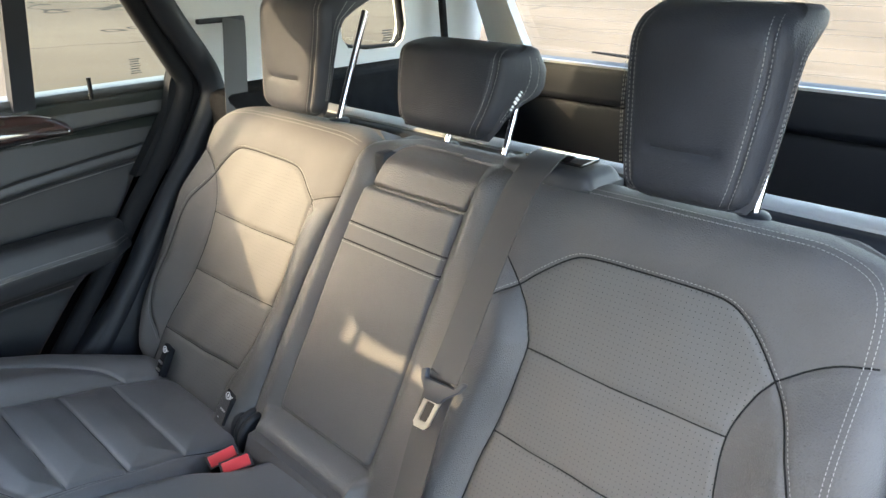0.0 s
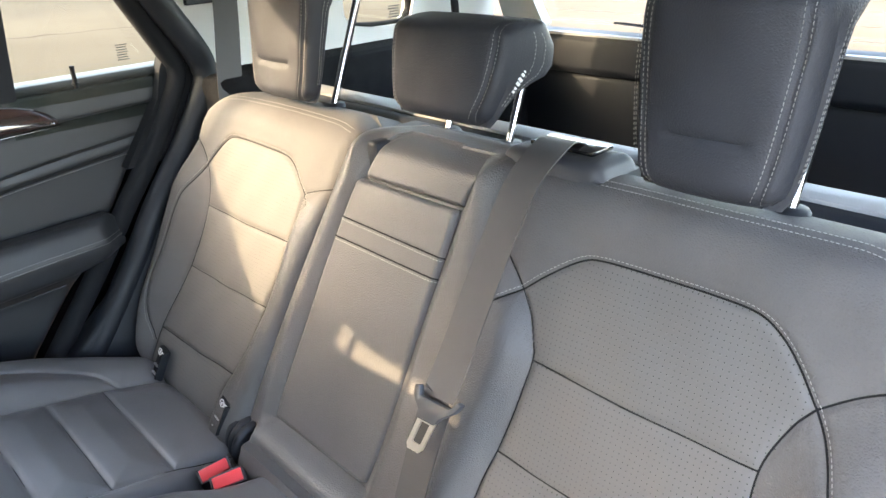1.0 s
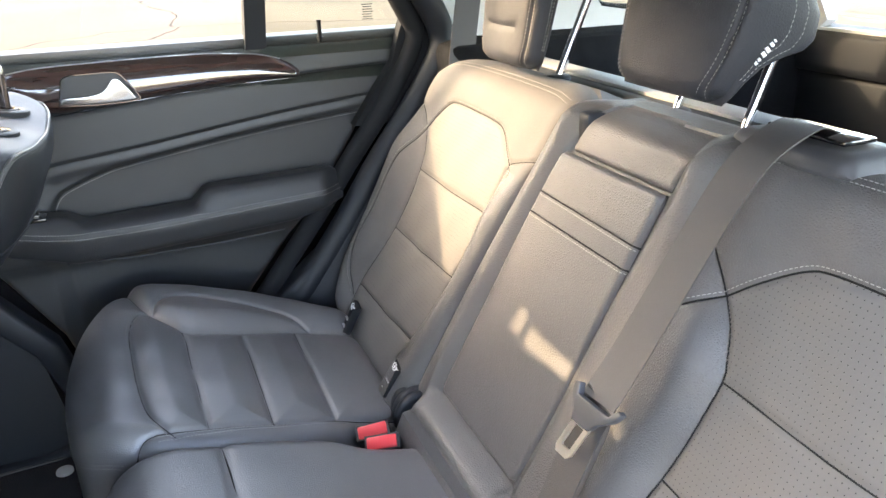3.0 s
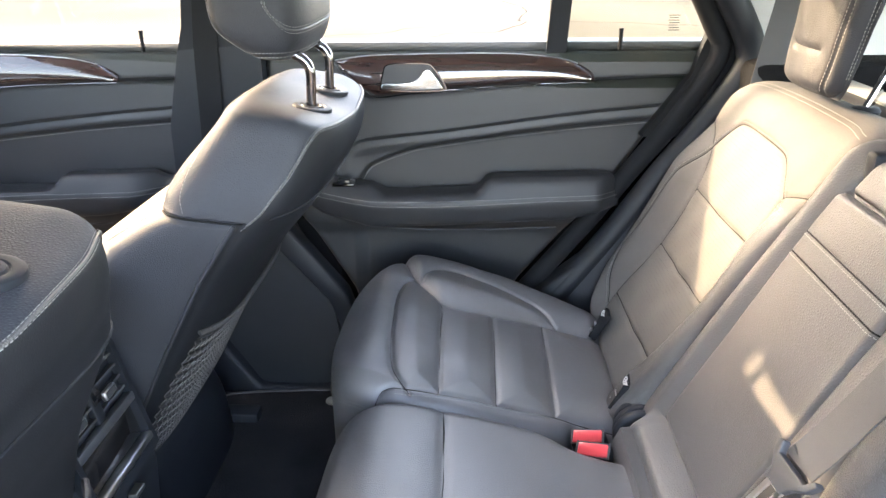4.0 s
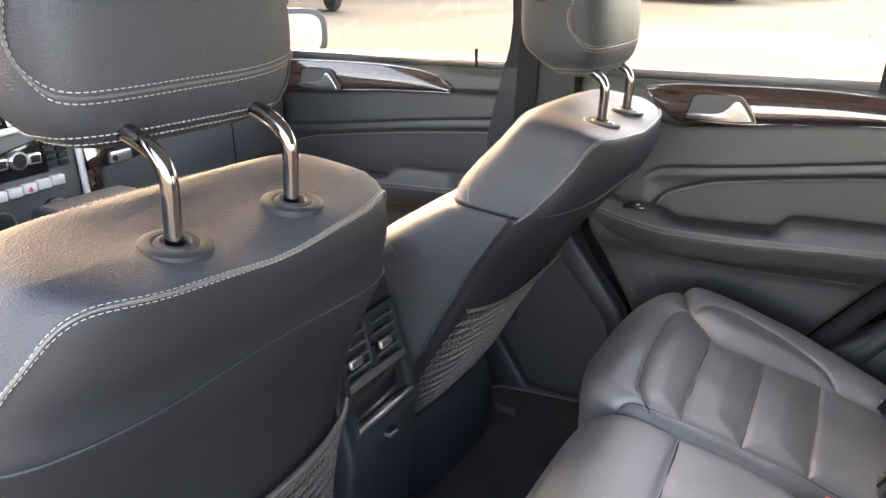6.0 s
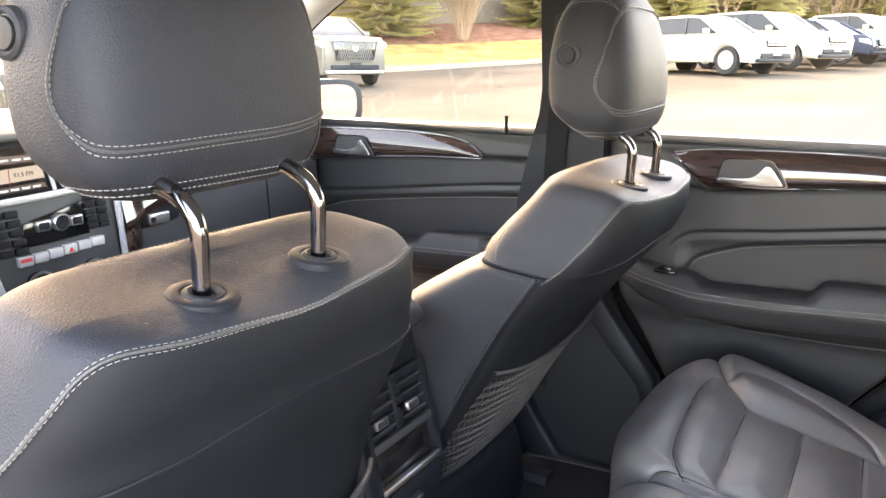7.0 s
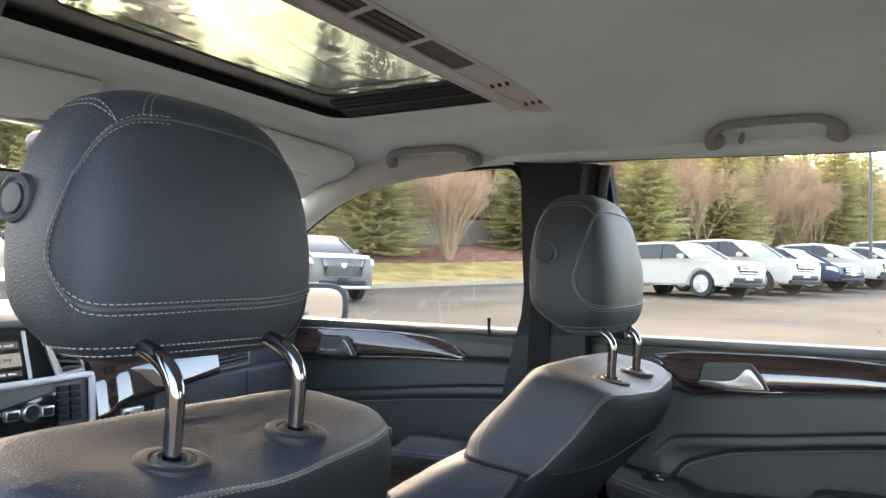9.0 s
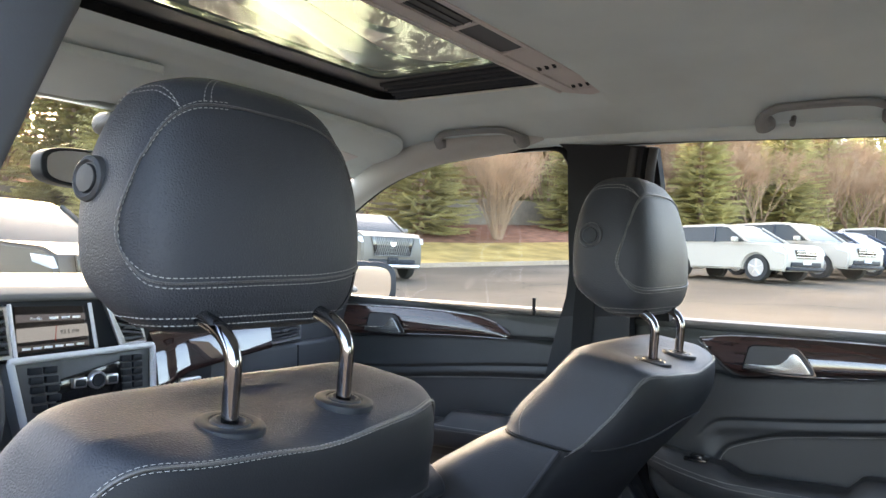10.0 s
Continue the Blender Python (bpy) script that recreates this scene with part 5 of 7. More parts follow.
rear_front = curve1([(0.60, 0.60), (0.8, 0.655), (0.99, 0.765), (1.2, 0.80), (1.336, 0.81)])
rear_rear = curve1([(0.60, 0.44), (0.83, 0.285), (0.99, 0.155), (1.1, 0.075), (1.2, 0.01), (1.336, -0.065)])
car_door(1.0, 0.0, rear_front, rear_rear, "black rear car door panel with wood trim", (0.755, 0.095), 0.512, 0.372)
fa, fb = 1.20, 0.915
car_door(fa, fb, curve1([(0.6, 1.9), (1.336, 1.9)]), curve1([(0.60, 0.93), (1.0, 0.955), (1.336, 0.945)]), "black front car door panel with wood trim", (0.755, 0.02), 0.467, 0.28)

# lock pins
for y, z in ((0.113, 1.336), (1.038, 1.336)):
    solo("lock_pin", join(tube([(0.725, y, z - 0.01), (0.725, y, z + 0.022), (0.725, y, z + 0.030)], [0.004, 0.004, 0.0045], 10), lathe([(0, 0), (0.0065, 0), (0.0065, 0.003), (0, 0.003)], (0.725, y, z - 0.003), sides=14)), RUBBER, "thin black door lock pin", "lock pin", "lock pins")


# ---- windows, pillars ----
def on_side(y, z, inward=0.0):
    return Vector((x_side(z) - inward, y, z))


def side_plate(name, outline, inward, thick, material, parent=None, label="", bevel=0.0):
    """A plate lying in the leaning side of the body, from pairs (y, z)."""
    n = len(outline)
    a = [on_side(y, z, inward) for y, z in outline]
    b = [p + Vector((thick, 0, 0)) for p in a]
    faces = [tuple(range(n)), tuple(reversed(range(n, 2 * n)))] + [(i, (i + 1) % n, n + (i + 1) % n, n + i) for i in range(n)]
    bm = mesh_from(a + b, faces)
    bmesh.ops.recalc_face_normals(bm, faces=bm.faces)
    bmesh.ops.triangulate(bm, faces=[f for f in bm.faces if len(f.verts) > 4])
    return part(name, bm, material, parent, label, smooth=False)


def pane(name, outline, material, parent):
    bm = mesh_from([on_side(y, z, -0.012) for y, z in outline], [tuple(range(len(outline)))])
    ob = part(name, facing(bm, (0, 0.4, 1.4)), material, parent, smooth=False)
    ob.visible_shadow = False
    return ob


def sheet(poly, o, u, v):
    """A pane as one thin sheet."""
    return facing(mesh_from([Vector(o) + Vector(u) * a + Vector(v) * b for a, b in poly], [tuple(range(len(poly)))]), (0, 0.4, 1.4))


f_top = spline([(1.95, 1.335), (1.75, 1.45), (1.60, 1.54), (1.44, 1.63), (1.30, 1.677), (1.166, 1.697), (1.03, 1.703), (0.975, 1.703), (0.938, 1.695), (0.920, 1.665)], 5)
win_f = tagged(new("window_1"), "clear front side window", "window", kind="structure")
pane("glass", [(1.98, 1.24)] + [(p[0] - 0.01, p[1] + 0.02) for p in f_top] + [(0.88, 1.70), (0.93, 1.24)], GLASS, win_f)
win_r = tagged(new("window_2"), "clear rear side window", "window", kind="structure")
pane("glass", [(0.82, 1.24), (0.74, 1.73), (0.22, 1.73), (0.238, 1.24)], GLASS, win_r)
q_top = [(0.12, 1.73), (0.05, 1.60), (-0.02, 1.48), (-0.08, 1.375), (-0.10, 1.33), (-0.09, 1.24)]
pane("quarter_glass", [(0.228, 1.24), (0.21, 1.73)] + q_top, GLASS_TINT, win_r)
# printed marks low in the quarter glass
part("print", join(*[box((0.7405, 0.002 + 0.0015 * (k % 3), 1.360 + 0.0045 * k), (0.7412, 0.024 - 0.002 * (k % 2), 1.3614 + 0.0045 * k)) for k in range(7)]), PLASTIC_DARK, win_r, "tiny printed bars")
side_plate("divider", [(0.252, 1.32), (0.232, 1.71), (0.196, 1.71), (0.214, 1.32)], 0.010, 0.03, PLASTIC_DARK, win_r)

pil = thing("wall_east", (0.7, 0.9, 0.55), "black and pale grey inner body side with pillars", "wall", kind="structure")
bpil = [(0.963, 1.33), (0.946, 1.375), (0.935, 1.43), (0.931, 1.51), (0.922, 1.655), (0.921, 1.69), (0.94, 1.705), (0.750, 1.69), (0.765, 1.60), (0.795, 1.45), (0.801, 1.34), (0.803, 1.15), (0.795, 1.0), (0.70, 0.82), (0.66, 0.60), (1.02, 0.60), (1.006, 1.0), (1.000, 1.18), (0.981, 1.26)]
side_plate("b_pillar", bpil, 0.030, 0.05, PLASTIC_DARK, pil)
side_plate("door_frame", [(0.795, 1.335), (0.780, 1.5), (0.752, 1.69), (0.735, 1.69), (0.728, 1.62), (0.722, 1.335)], 0.014, 0.03, RUBBER, pil)
for off, rr, mt in ((0.0, 0.009, PLASTIC), (-0.022, 0.007, RUBBER), (-0.036, 0.010, PLASTIC)):
    part("seal", tube(spline([on_side(y + off, z, 0.030 + off * 0.3) for y, z in ((0.80, 1.34), (0.795, 1.45), (0.787, 1.60), (0.781, 1.65), (0.772, 1.688))], 4), rr, 10), mt, pil)
part("belt_strap", ribbon([on_side(0.868, 1.56, 0.034), on_side(0.885, 1.45, 0.034), on_side(0.905, 1.34, 0.034), on_side(0.92, 1.0, 0.036), on_side(0.93, 0.75, 0.04)], (0, 1, 0), 0.047), RUBBER, pil)
part("belt_anchor", box((0.622, 0.858, 1.535), (0.640, 0.884, 1.575), 0.006), RUBBER, pil)
part("window_seal", box((0.741, -0.09, 1.322), (0.802, 1.9, 1.3405), 0.003), DOOR_VINYL, pil, "black window seal")
qo = [(-0.50, 1.70), (-0.47, 1.56), (-0.462, 1.42), (-0.468, 1.385), (-0.49, 1.36), (-0.55, 1.35), (-0.645, 1.348), (-0.665, 1.365), (-0.668, 1.40), (-0.62, 1.56), (-0.58, 1.70)]
part("quarter_seal", tube(spline([on_side(y, z, 0.012) for y, z in qo], 4), 0.011, 10), RUBBER, pil, "black rubber glass seal")
# roof rail trim along the window tops
rail = [(0.642, y, z) for y, z in ((1.30, 1.690), (1.15, 1.709), (0.95, 1.714), (0.7, 1.713), (0.45, 1.705), (0.2, 1.698), (0.0, 1.69))]
part("roof_rail_trim", tube(spline(rail, 5), 0.016, 12, squash=1.0), CLOTH, pil)
part("rail_seal", tube(spline([(x + 0.012, y, z - 0.010) for x, y, z in rail], 5), 0.006, 8), RUBBER, pil)
# front pillar
ap = [on_side(y, z, 0.010) for y, z in f_top]
part("a_pillar", tube([p + Vector((-0.012, 0.018, 0.022)) for p in ap[:-8]], [0.036 * min(1.0, 0.30 + 0.07 * (len(ap) - 9 - i)) for i in range(len(ap) - 8)], 14), BEIGE, pil, "pale grey front pillar trim")
part("a_seal", tube([p + Vector((-0.004, 0.0, 0.0)) for p in ap], 0.009, 8), RUBBER, pil)
# rear side trim and seals
part("c_seal", tube(spline([on_side(y, z, 0.020) for y, z in ((0.30, 0.80), (0.155, 0.98), (0.075, 1.09), (0.0, 1.19), (-0.060, 1.29), (-0.072, 1.335), (-0.055, 1.37), (0.005, 1.47), (0.075, 1.59), (0.14, 1.69))], 6), 0.020, 12), RUBBER, pil, "black rubber door seal")
part("c_seal", tube(spline([on_side(y, z, 0.045) for y, z in ((0.25, 0.78), (0.115, 0.95), (0.02, 1.09), (-0.055, 1.19), (-0.115, 1.29), (-0.118, 1.335), (-0.095, 1.38), (-0.035, 1.47), (0.035, 1.59), (0.10, 1.69))], 6), 0.026, 12), PLASTIC_DARK, pil, "black trim edge")
side_plate("seal_bed", [(0.06, 1.16), (-0.025, 1.28), (-0.040, 1.335), (-0.052, 1.37), (0.005, 1.47), (0.075, 1.59), (0.035, 1.59), (-0.035, 1.47), (-0.095, 1.38), (-0.125, 1.335), (-0.13, 1.29), (-0.10, 1.16)], 0.022, 0.03, RUBBER, pil)
ctrim = [(-0.115, 1.315), (-0.105, 1.36), (-0.04, 1.47), (0.03, 1.59), (0.09, 1.70), (-0.50, 1.70), (-0.47, 1.56), (-0.462, 1.42), (-0.468, 1.385), (-0.49, 1.36), (-0.55, 1.35), (-0.645, 1.348), (-0.665, 1.365), (-0.668, 1.40), (-0.62, 1.56), (-0.58, 1.70), (-0.95, 1.70), (-0.95, 1.31)]
side_plate("c_pillar_trim", ctrim, 0.030, 0.04, BEIGE, pil, "pale grey rear pillar trim")
part("belt_slot", box((0.658, -0.195, 1.449), (0.672, -0.092, 1.459), 0.002), PLASTIC_DARK, pil)
part("belt_strap", ribbon(spline([(0.655, -0.168, 1.455), (0.640, -0.155, 1.40), (0.618, -0.135, 1.33), (0.590, -0.115, 1.26), (0.565, -0.105, 1.20)], 5), (0, 1, 0.05), 0.050), WEBBING, pil, "black outer seat belt")
part("quarter_glass", sheet([(-0.40, 1.28), (-0.76, 1.28), (-0.66, 1.76), (-0.40, 1.76)], (0.71, 0, 0), (0, 1, 0), (0, 0, 1)), GLASS_TINT, pil).visible_shadow = False
part("print", join(*[box((0.7075, -0.635 + 0.002 * (k % 2), 1.365 + 0.006 * k), (0.7085, -0.600 - 0.003 * (k % 3), 1.3675 + 0.006 * k)) for k in range(5)]), PLASTIC_DARK, pil)
part("d_pillar_line", tube(spline([(0.665, -0.78, 1.31), (0.64, -0.74, 1.5), (0.61, -0.68, 1.68)], 5), 0.010, 8), RUBBER, pil)
part("cargo_side", box((0.60, -1.0, 0.60), (0.74, -0.10, 1.318), 0.02), CARPET, pil)
part("lower_trim", prism([(-0.16, 0.60), (0.46, 0.60), (0.30, 0.80), (0.12, 0.95), (0.02, 1.09), (-0.06, 1.2), (-0.11, 1.32), (-0.16, 1.32)], (0.675, 0, 0), (0, 1, 0), (0, 0, 1), (0.06, 0, 0), 0.01), PLASTIC_DARK, pil)
part("sill", prism([(0.40, 0.60), (0.47, 0.66), (0.58, 0.645), (0.72, 0.60), (0.86, 0.60), (0.93, 0.70), (1.03, 0.90), (1.03, 0.55), (0.40, 0.55)], (0.665, 0, 0), (0, 1, 0), (0, 0, 1), (0.07, 0, 0), 0.012), PLASTIC_DARK, pil)
part("pillar_foot", prism([(0.80, 1.0), (0.845, 0.97), (0.70, 0.80), (0.64, 0.62), (0.60, 0.62), (0.66, 0.82)], (0.695, 0, 0), (0, 1, 0), (0, 0, 1), (0.05, 0, 0), 0.008), PLASTIC_DARK, pil)
part("outer_skin", prism([(1.9, 0.5), (1.9, 1.30), (-1.0, 1.30), (-1.0, 0.5)], (0.80, 0, 0), (0, 1, 0), (0, 0, 1), (0.09, 0, 0)), GLOSS_BLACK, pil)

# the car's left side: an open doorway by the camera, seen at its edges alone
lw = thing("wall_west", (-0.75, 0.9, 0.55), "black inner body side with an open rear doorway", "wall", kind="structure")
part("front_door", box((-0.80, 1.0, 0.55), (-0.74, 1.9, 1.32), 0.01), PLASTIC, lw)
part("b_pillar", prism([(1.02, 0.6), (1.0, 1.3), (0.955, 1.70), (0.83, 1.70), (0.88, 1.3), (0.90, 0.6)], (-0.74, 0, 0), (0, 1, 0), (0, 0, 1), (0.05, 0, 0), 0.006), PLASTIC_DARK, lw)
part("quarter_panel", prism([(-1.0, 0.55), (-0.02, 0.55), (-0.08, 1.0), (-0.16, 1.32), (-1.0, 1.32)], (-0.76, 0, 0), (0, 1, 0), (0, 0, 1), (0.06, 0, 0)), PLASTIC_DARK, lw)
part("pillar_trim", prism([(-0.668, 1.36), (-0.617, 1.488), (-0.569, 1.608), (-0.535, 1.70), (-0.66, 1.70), (-0.69, 1.608), (-0.72, 1.488), (-0.75, 1.36)], (0, 0.72, 0), (1, 0, 0), (0, 0, 1), (0, 0.05, 0), 0.01), PLASTIC, lw)
part("lower_trim", prism([(-0.16, 0.60), (0.40, 0.60), (0.26, 0.80), (0.09, 0.95), (0.0, 1.09), (-0.07, 1.2), (-0.12, 1.32), (-0.16, 1.32)], (-0.745, 0, 0), (0, 1, 0), (0, 0, 1), (0.065, 0, 0), 0.01), PLASTIC_DARK, lw)
part("c_pillar", prism([(-0.16, 1.32), (-0.02, 1.70), (-0.48, 1.70), (-0.46, 1.32)], (-0.735, 0, 0), (0, 1, 0), (0, 0, 1), (0.05, 0, 0)), BEIGE, lw)
part("sill", box((-0.80, -0.05, 0.5), (-0.70, 1.0, 0.60), 0.012), PLASTIC, lw)

# ---- roof: headliner, rail trims, sunroof ----
SX, SY0, SY1 = 0.385, 0.785, 1.225
RX, RY0, RY1 = 0.494, 0.780, 1.315            # a shallow recess in the headliner round the sunroof
xs = np.unique(np.r_[np.linspace(-0.67, -SX, 22), np.linspace(-SX, SX, 17), np.linspace(SX, 0.67, 22)])
ysr = np.unique(np.r_[np.linspace(-1.02, SY0 - 0.06, 26), np.linspace(SY0 - 0.06, SY0, 7), np.linspace(SY0, SY1, 14), np.linspace(SY1, 1.36, 14), np.linspace(1.36, 1.52, 8)])


def roof_z(x, y):
    z = 1.772 - 0.066 * abs(x / 0.655) ** 5
    z -= 0.90 * max(0, y - 1.24) ** 2 + 0.10 * max(0, 0.1 - y) ** 2
    d = max(abs(x) - RX, RY0 - y, y - RY1)
    k = min(1.0, max(0.0, 0.5 - d / 0.022))
    return z + 0.013 * k * k * (3 - 2 * k)


verts = [(x, y, roof_z(x, y)) for y in ysr for x in xs]
nx = len(xs)
faces = []
for j in range(len(ysr) - 1):
    for i in range(nx - 1):
        cx, cy = (xs[i] + xs[i + 1]) / 2, (ysr[j] + ysr[j + 1]) / 2
        if not (abs(cx) < SX and SY0 < cy < SY1):
            faces.append((j * nx + i, j * nx + i + 1, (j + 1) * nx + i + 1, (j + 1) * nx + i))
lin = mesh_from(verts, faces)
solo("ceiling", lin, CLOTH, "light grey cloth headliner with a sunroof opening", "headliner", kind="structure")
ro = [(-0.70, -1.05), (0.70, -1.05), (0.70, 1.52), (-0.70, 1.52)]
ri = [(-SX - 0.01, SY0 - 0.05), (SX + 0.01, SY0 - 0.05), (SX + 0.01, SY1 + 0.01), (-SX - 0.01, SY1 + 0.01)]
solo("roof", ring_plate(ro, ri, (0, 0, 1.80), (1, 0, 0), (0, 1, 0), (0, 0, 0.02)), GLOSS_BLACK, "painted steel car roof", "roof", kind="structure", smooth=False)

# Near-white paint for the light that grazes the roof opening's edge.
LIT_EDGE = surface("lit_roof_edge", (0.82, 0.86, 0.80), 0.5, vary=0.03)
ROOF_BLACK = surface("blue_black_roof_rail", (0.016, 0.021, 0.030), 0.5, vary=0.06)
RECESS = surface("slate_recess_plastic", (0.045, 0.052, 0.066), 0.6, vary=0.05)
sr = thing("sunroof", (0, 0.95, 1.78), "tinted glass sunroof with a black frame and slatted beam", "sunroof")


def rounded(x0, y0, x1, y1, r, n=7):
    out = []
    for cx, cy, a0 in ((x1 - r, y0 + r, -90), (x1 - r, y1 - r, 0), (x0 + r, y1 - r, 90), (x0 + r, y0 + r, 180)):
        out += [(cx + r * math.cos(radians(a0 + 90 * i / (n - 1))), cy + r * math.sin(radians(a0 + 90 * i / (n - 1)))) for i in range(n)]
    return out


part("frame", ring_plate(rounded(-SX, SY0 - 0.04, SX, SY1, 0.045), rounded(-SX + 0.105, SY0 - 0.02, SX - 0.105, SY1 - 0.065, 0.03), (0, 0, 1.790), (1, 0, 0), (0, 1, 0), (0, 0, 0.004)), ROOF_BLACK, sr, "black glass frame", smooth=False)
part("inner_wall", ring_plate(rounded(-SX - 0.003, SY0 - 0.04, SX + 0.003, SY1 + 0.003, 0.045), rounded(-SX, SY0 - 0.037, SX, SY1, 0.045), (0, 0, 1.776), (1, 0, 0), (0, 1, 0), (0, 0, 0.018)), RUBBER, sr, smooth=False)
for x in (-SX, SX):
    s = 1 if x > 0 else -1
    for k in range(5):
        part("guide_rail", tube([(x - s * (0.004 + 0.021 * k), SY0 + 0.03, 1.781 + 0.0016 * k), (x - s * (0.004 + 0.020 * k), SY1 - 0.03 - 0.006 * k, 1.782 + 0.0014 * k)], 0.0050, 8), ROOF_BLACK, sr)
    part("edge_strip", tube([(x + s * 0.008, SY0 + 0.05, 1.7755), (x + s * 0.006, SY1 - 0.03, 1.7755)], 0.0034, 8), LIT_EDGE, sr, "roof opening edge strip, painted bright as if lit")
g = part("glass", sheet([(-SX - 0.008, SY0 - 0.045), (SX + 0.008, SY0 - 0.045), (SX + 0.008, SY1 + 0.008), (-SX - 0.008, SY1 + 0.008)], (0, 0, 1.798), (1, 0, 0), (0, 1, 0)), GLASS_ROOF, sr, "green-tinted glass panel", smooth=False)
BEAM_GREY = surface("pale_warm_grey_plastic", (0.60, 0.56, 0.55), 0.55, vary=0.04)
BX, BY0, BY1 = 0.478, SY0 - 0.018, SY0 + 0.068
OY0, OY1 = SY0 - 0.010, SY0 + 0.038
beam = part("beam", ring_plate([(-BX, BY0), (0.525, BY0), (0.436, BY1), (-BX, BY1)], [(-BX + 0.012, OY0), (0.428, OY0), (0.434, OY1), (-BX + 0.012, OY1)], (0, 0, 1.770), (1, 0, 0), (0, 1, 0), (0, 0, 0.014)), BEAM_GREY, sr, "warm grey slatted beam", smooth=False)
part("beam_edge", tube([(-BX, BY1 - 0.003, 1.770), (0.434, BY1 - 0.003, 1.770)], 0.0035, 8), BEAM_GREY, beam)
cuts = [-0.466, -0.370, -0.240, -0.107, 0.023, 0.164, 0.295, 0.432]
for x in cuts[1:-1]:
    part("rib", prism([(x - 0.012, OY0), (x - 0.003, OY0), (x + 0.010, OY1), (x + 0.001, OY1)], (0, 0, 1.7705), (1, 0, 0), (0, 1, 0), (0, 0, 0.012), 0.001), BEAM_GREY, beam)
for k, (x0, x1) in enumerate(zip(cuts, cuts[1:])):
    pale = k > 4
    part("cell_floor", box((x0 + 0.003, OY0, 1.7735), (x1 - 0.003, OY1, 1.7780)), BEAM_GREY if pale else RECESS, beam)
    for j in range(3):
        y = OY0 + 0.006 + 0.015 * j
        if pale:
            part("fin", prism([(0, 0), (0.010, 0), (0.010, 0.004)], (x1 - 0.026 - 0.003 * (2 - j), y, 1.7735), (1, 0, 0), (0, 0, -1), (0, 0.005, 0)), PLASTIC_DARK, beam)
        elif k < 4:
            part("slat", box((x0 + 0.004, y + 0.002, 1.7718), (x1 - 0.004, y + 0.0032, 1.7736)), PLASTIC, beam)


def grab_handle(y0, y1, label, hook):
    h = thing("grab_handle", (0.60, (y0 + y1) / 2, 1.73), label, "grab handle", "grab handles")
    pts = [(0.616, y0 - 0.022, 1.711), (0.604, y0 - 0.021, 1.714), (0.586, y0 - 0.022, 1.723), (0.572, y0 - 0.036, 1.729), (0.563, y0 - 0.060, 1.733), (0.560, (y0 + y1) / 2, 1.734), (0.563, y1 + 0.060, 1.733), (0.572, y1 + 0.036, 1.729), (0.586, y1 + 0.022, 1.723), (0.604, y1 + 0.021, 1.714), (0.616, y1 + 0.022, 1.711)]
    p = spline(pts, 6)
    n = len(p) - 1
    part("bar", tube(p, [0.0092 + 0.0085 * max(0.0, abs(2 * i / n - 1) - 0.55) / 0.45 for i in range(n + 1)], 16, squash=0.72), GRIP_GREY, h)
    for y in (y0 - 0.022, y1 + 0.022):
        part("mount", box((0.596, y - 0.016, 1.706), (0.628, y + 0.016, 1.728), 0.007, 3), GRIP_GREY, h)
    if hook:
        part("coat_hook", tube(spline([(0.600, y0 - 0.072, 1.722), (0.590, y0 - 0.072, 1.710), (0.582, y0 - 0.072, 1.706), (0.578, y0 - 0.072, 1.712)], 4), 0.0045, 8), GRIP_GREY, h)
    return h


GRIP_GREY = surface("mid_grey_plastic", (0.25, 0.26, 0.265), 0.5, vary=0.04, grain=0.2)
grab_handle(1.250, 1.000, "warm grey plastic grab handle above the front window", False)
grab_handle(0.545, 0.300, "warm grey plastic grab handle with coat hook", True)


def visor(sign):
    outline = spline([(0.06, 1.40), (0.065, 1.345), (0.10, 1.338), (0.22, 1.345), (0.334, 1.346), (0.45, 1.338), (0.535, 1.318), (0.575, 1.322), (0.600, 1.355), (0.604, 1.41), (0.585, 1.455), (0.53, 1.475), (0.30, 1.488), (0.09, 1.488), (0.065, 1.475), (0.06, 1.40)], 4)[:-1]
    bm = prism([(sign * p[0], p[1]) for p in outline], (0, 0, 0), (1, 0, 0), (0, 1, 0), (0, 0, 0.014), 0.005)
    bmesh.ops.triangulate(bm, faces=[f for f in bm.faces if len(f.verts) > 4])
    for v in bm.verts:
        v.co.z += roof_z(v.co.x, v.co.y) - 0.019
    ob = solo("sun_visor", bm, CLOTH, "pale grey cloth sun visor folded up", "sun visor", "sun visors")
    part("warning_label", prism([(sign * 0.40, 0.0), (sign * 0.475, 0.0), (sign * 0.475, 0.05), (sign * 0.40, 0.05)], (0, 1.375, roof_z(0.44, 1.375) - 0.0215), (1, 0, -0.10 * sign), (0, 1, -0.27), (0, 0, 0.002)), WHITE_MARK, ob)
    return ob


visor(1)
visor(-1)

# ---- windscreen, inside mirror, dashboard ----
ws = part("windscreen", sheet([(-0.66, 0.0), (0.66, 0.0), (0.72, 0.86), (-0.72, 0.86)], (0, 1.47, 1.705), (1, 0, 0), (0, 0.88, -0.475)), GLASS_SCREEN)
tagged(ws, "clear raked windscreen glass", "windscreen", kind="structure")
rv = thing("rear_view_mirror", (-0.05, 1.45, 1.60), "black inside rear-view mirror on its stalk", "mirror")
rvl = [(0.115 * math.copysign(abs(math.cos(t)) ** 0.5, math.cos(t)), 0.033 * math.copysign(abs(math.sin(t)) ** 0.6, math.sin(t))) for t in np.linspace(0, 2 * math.pi, 40)[:-1]]
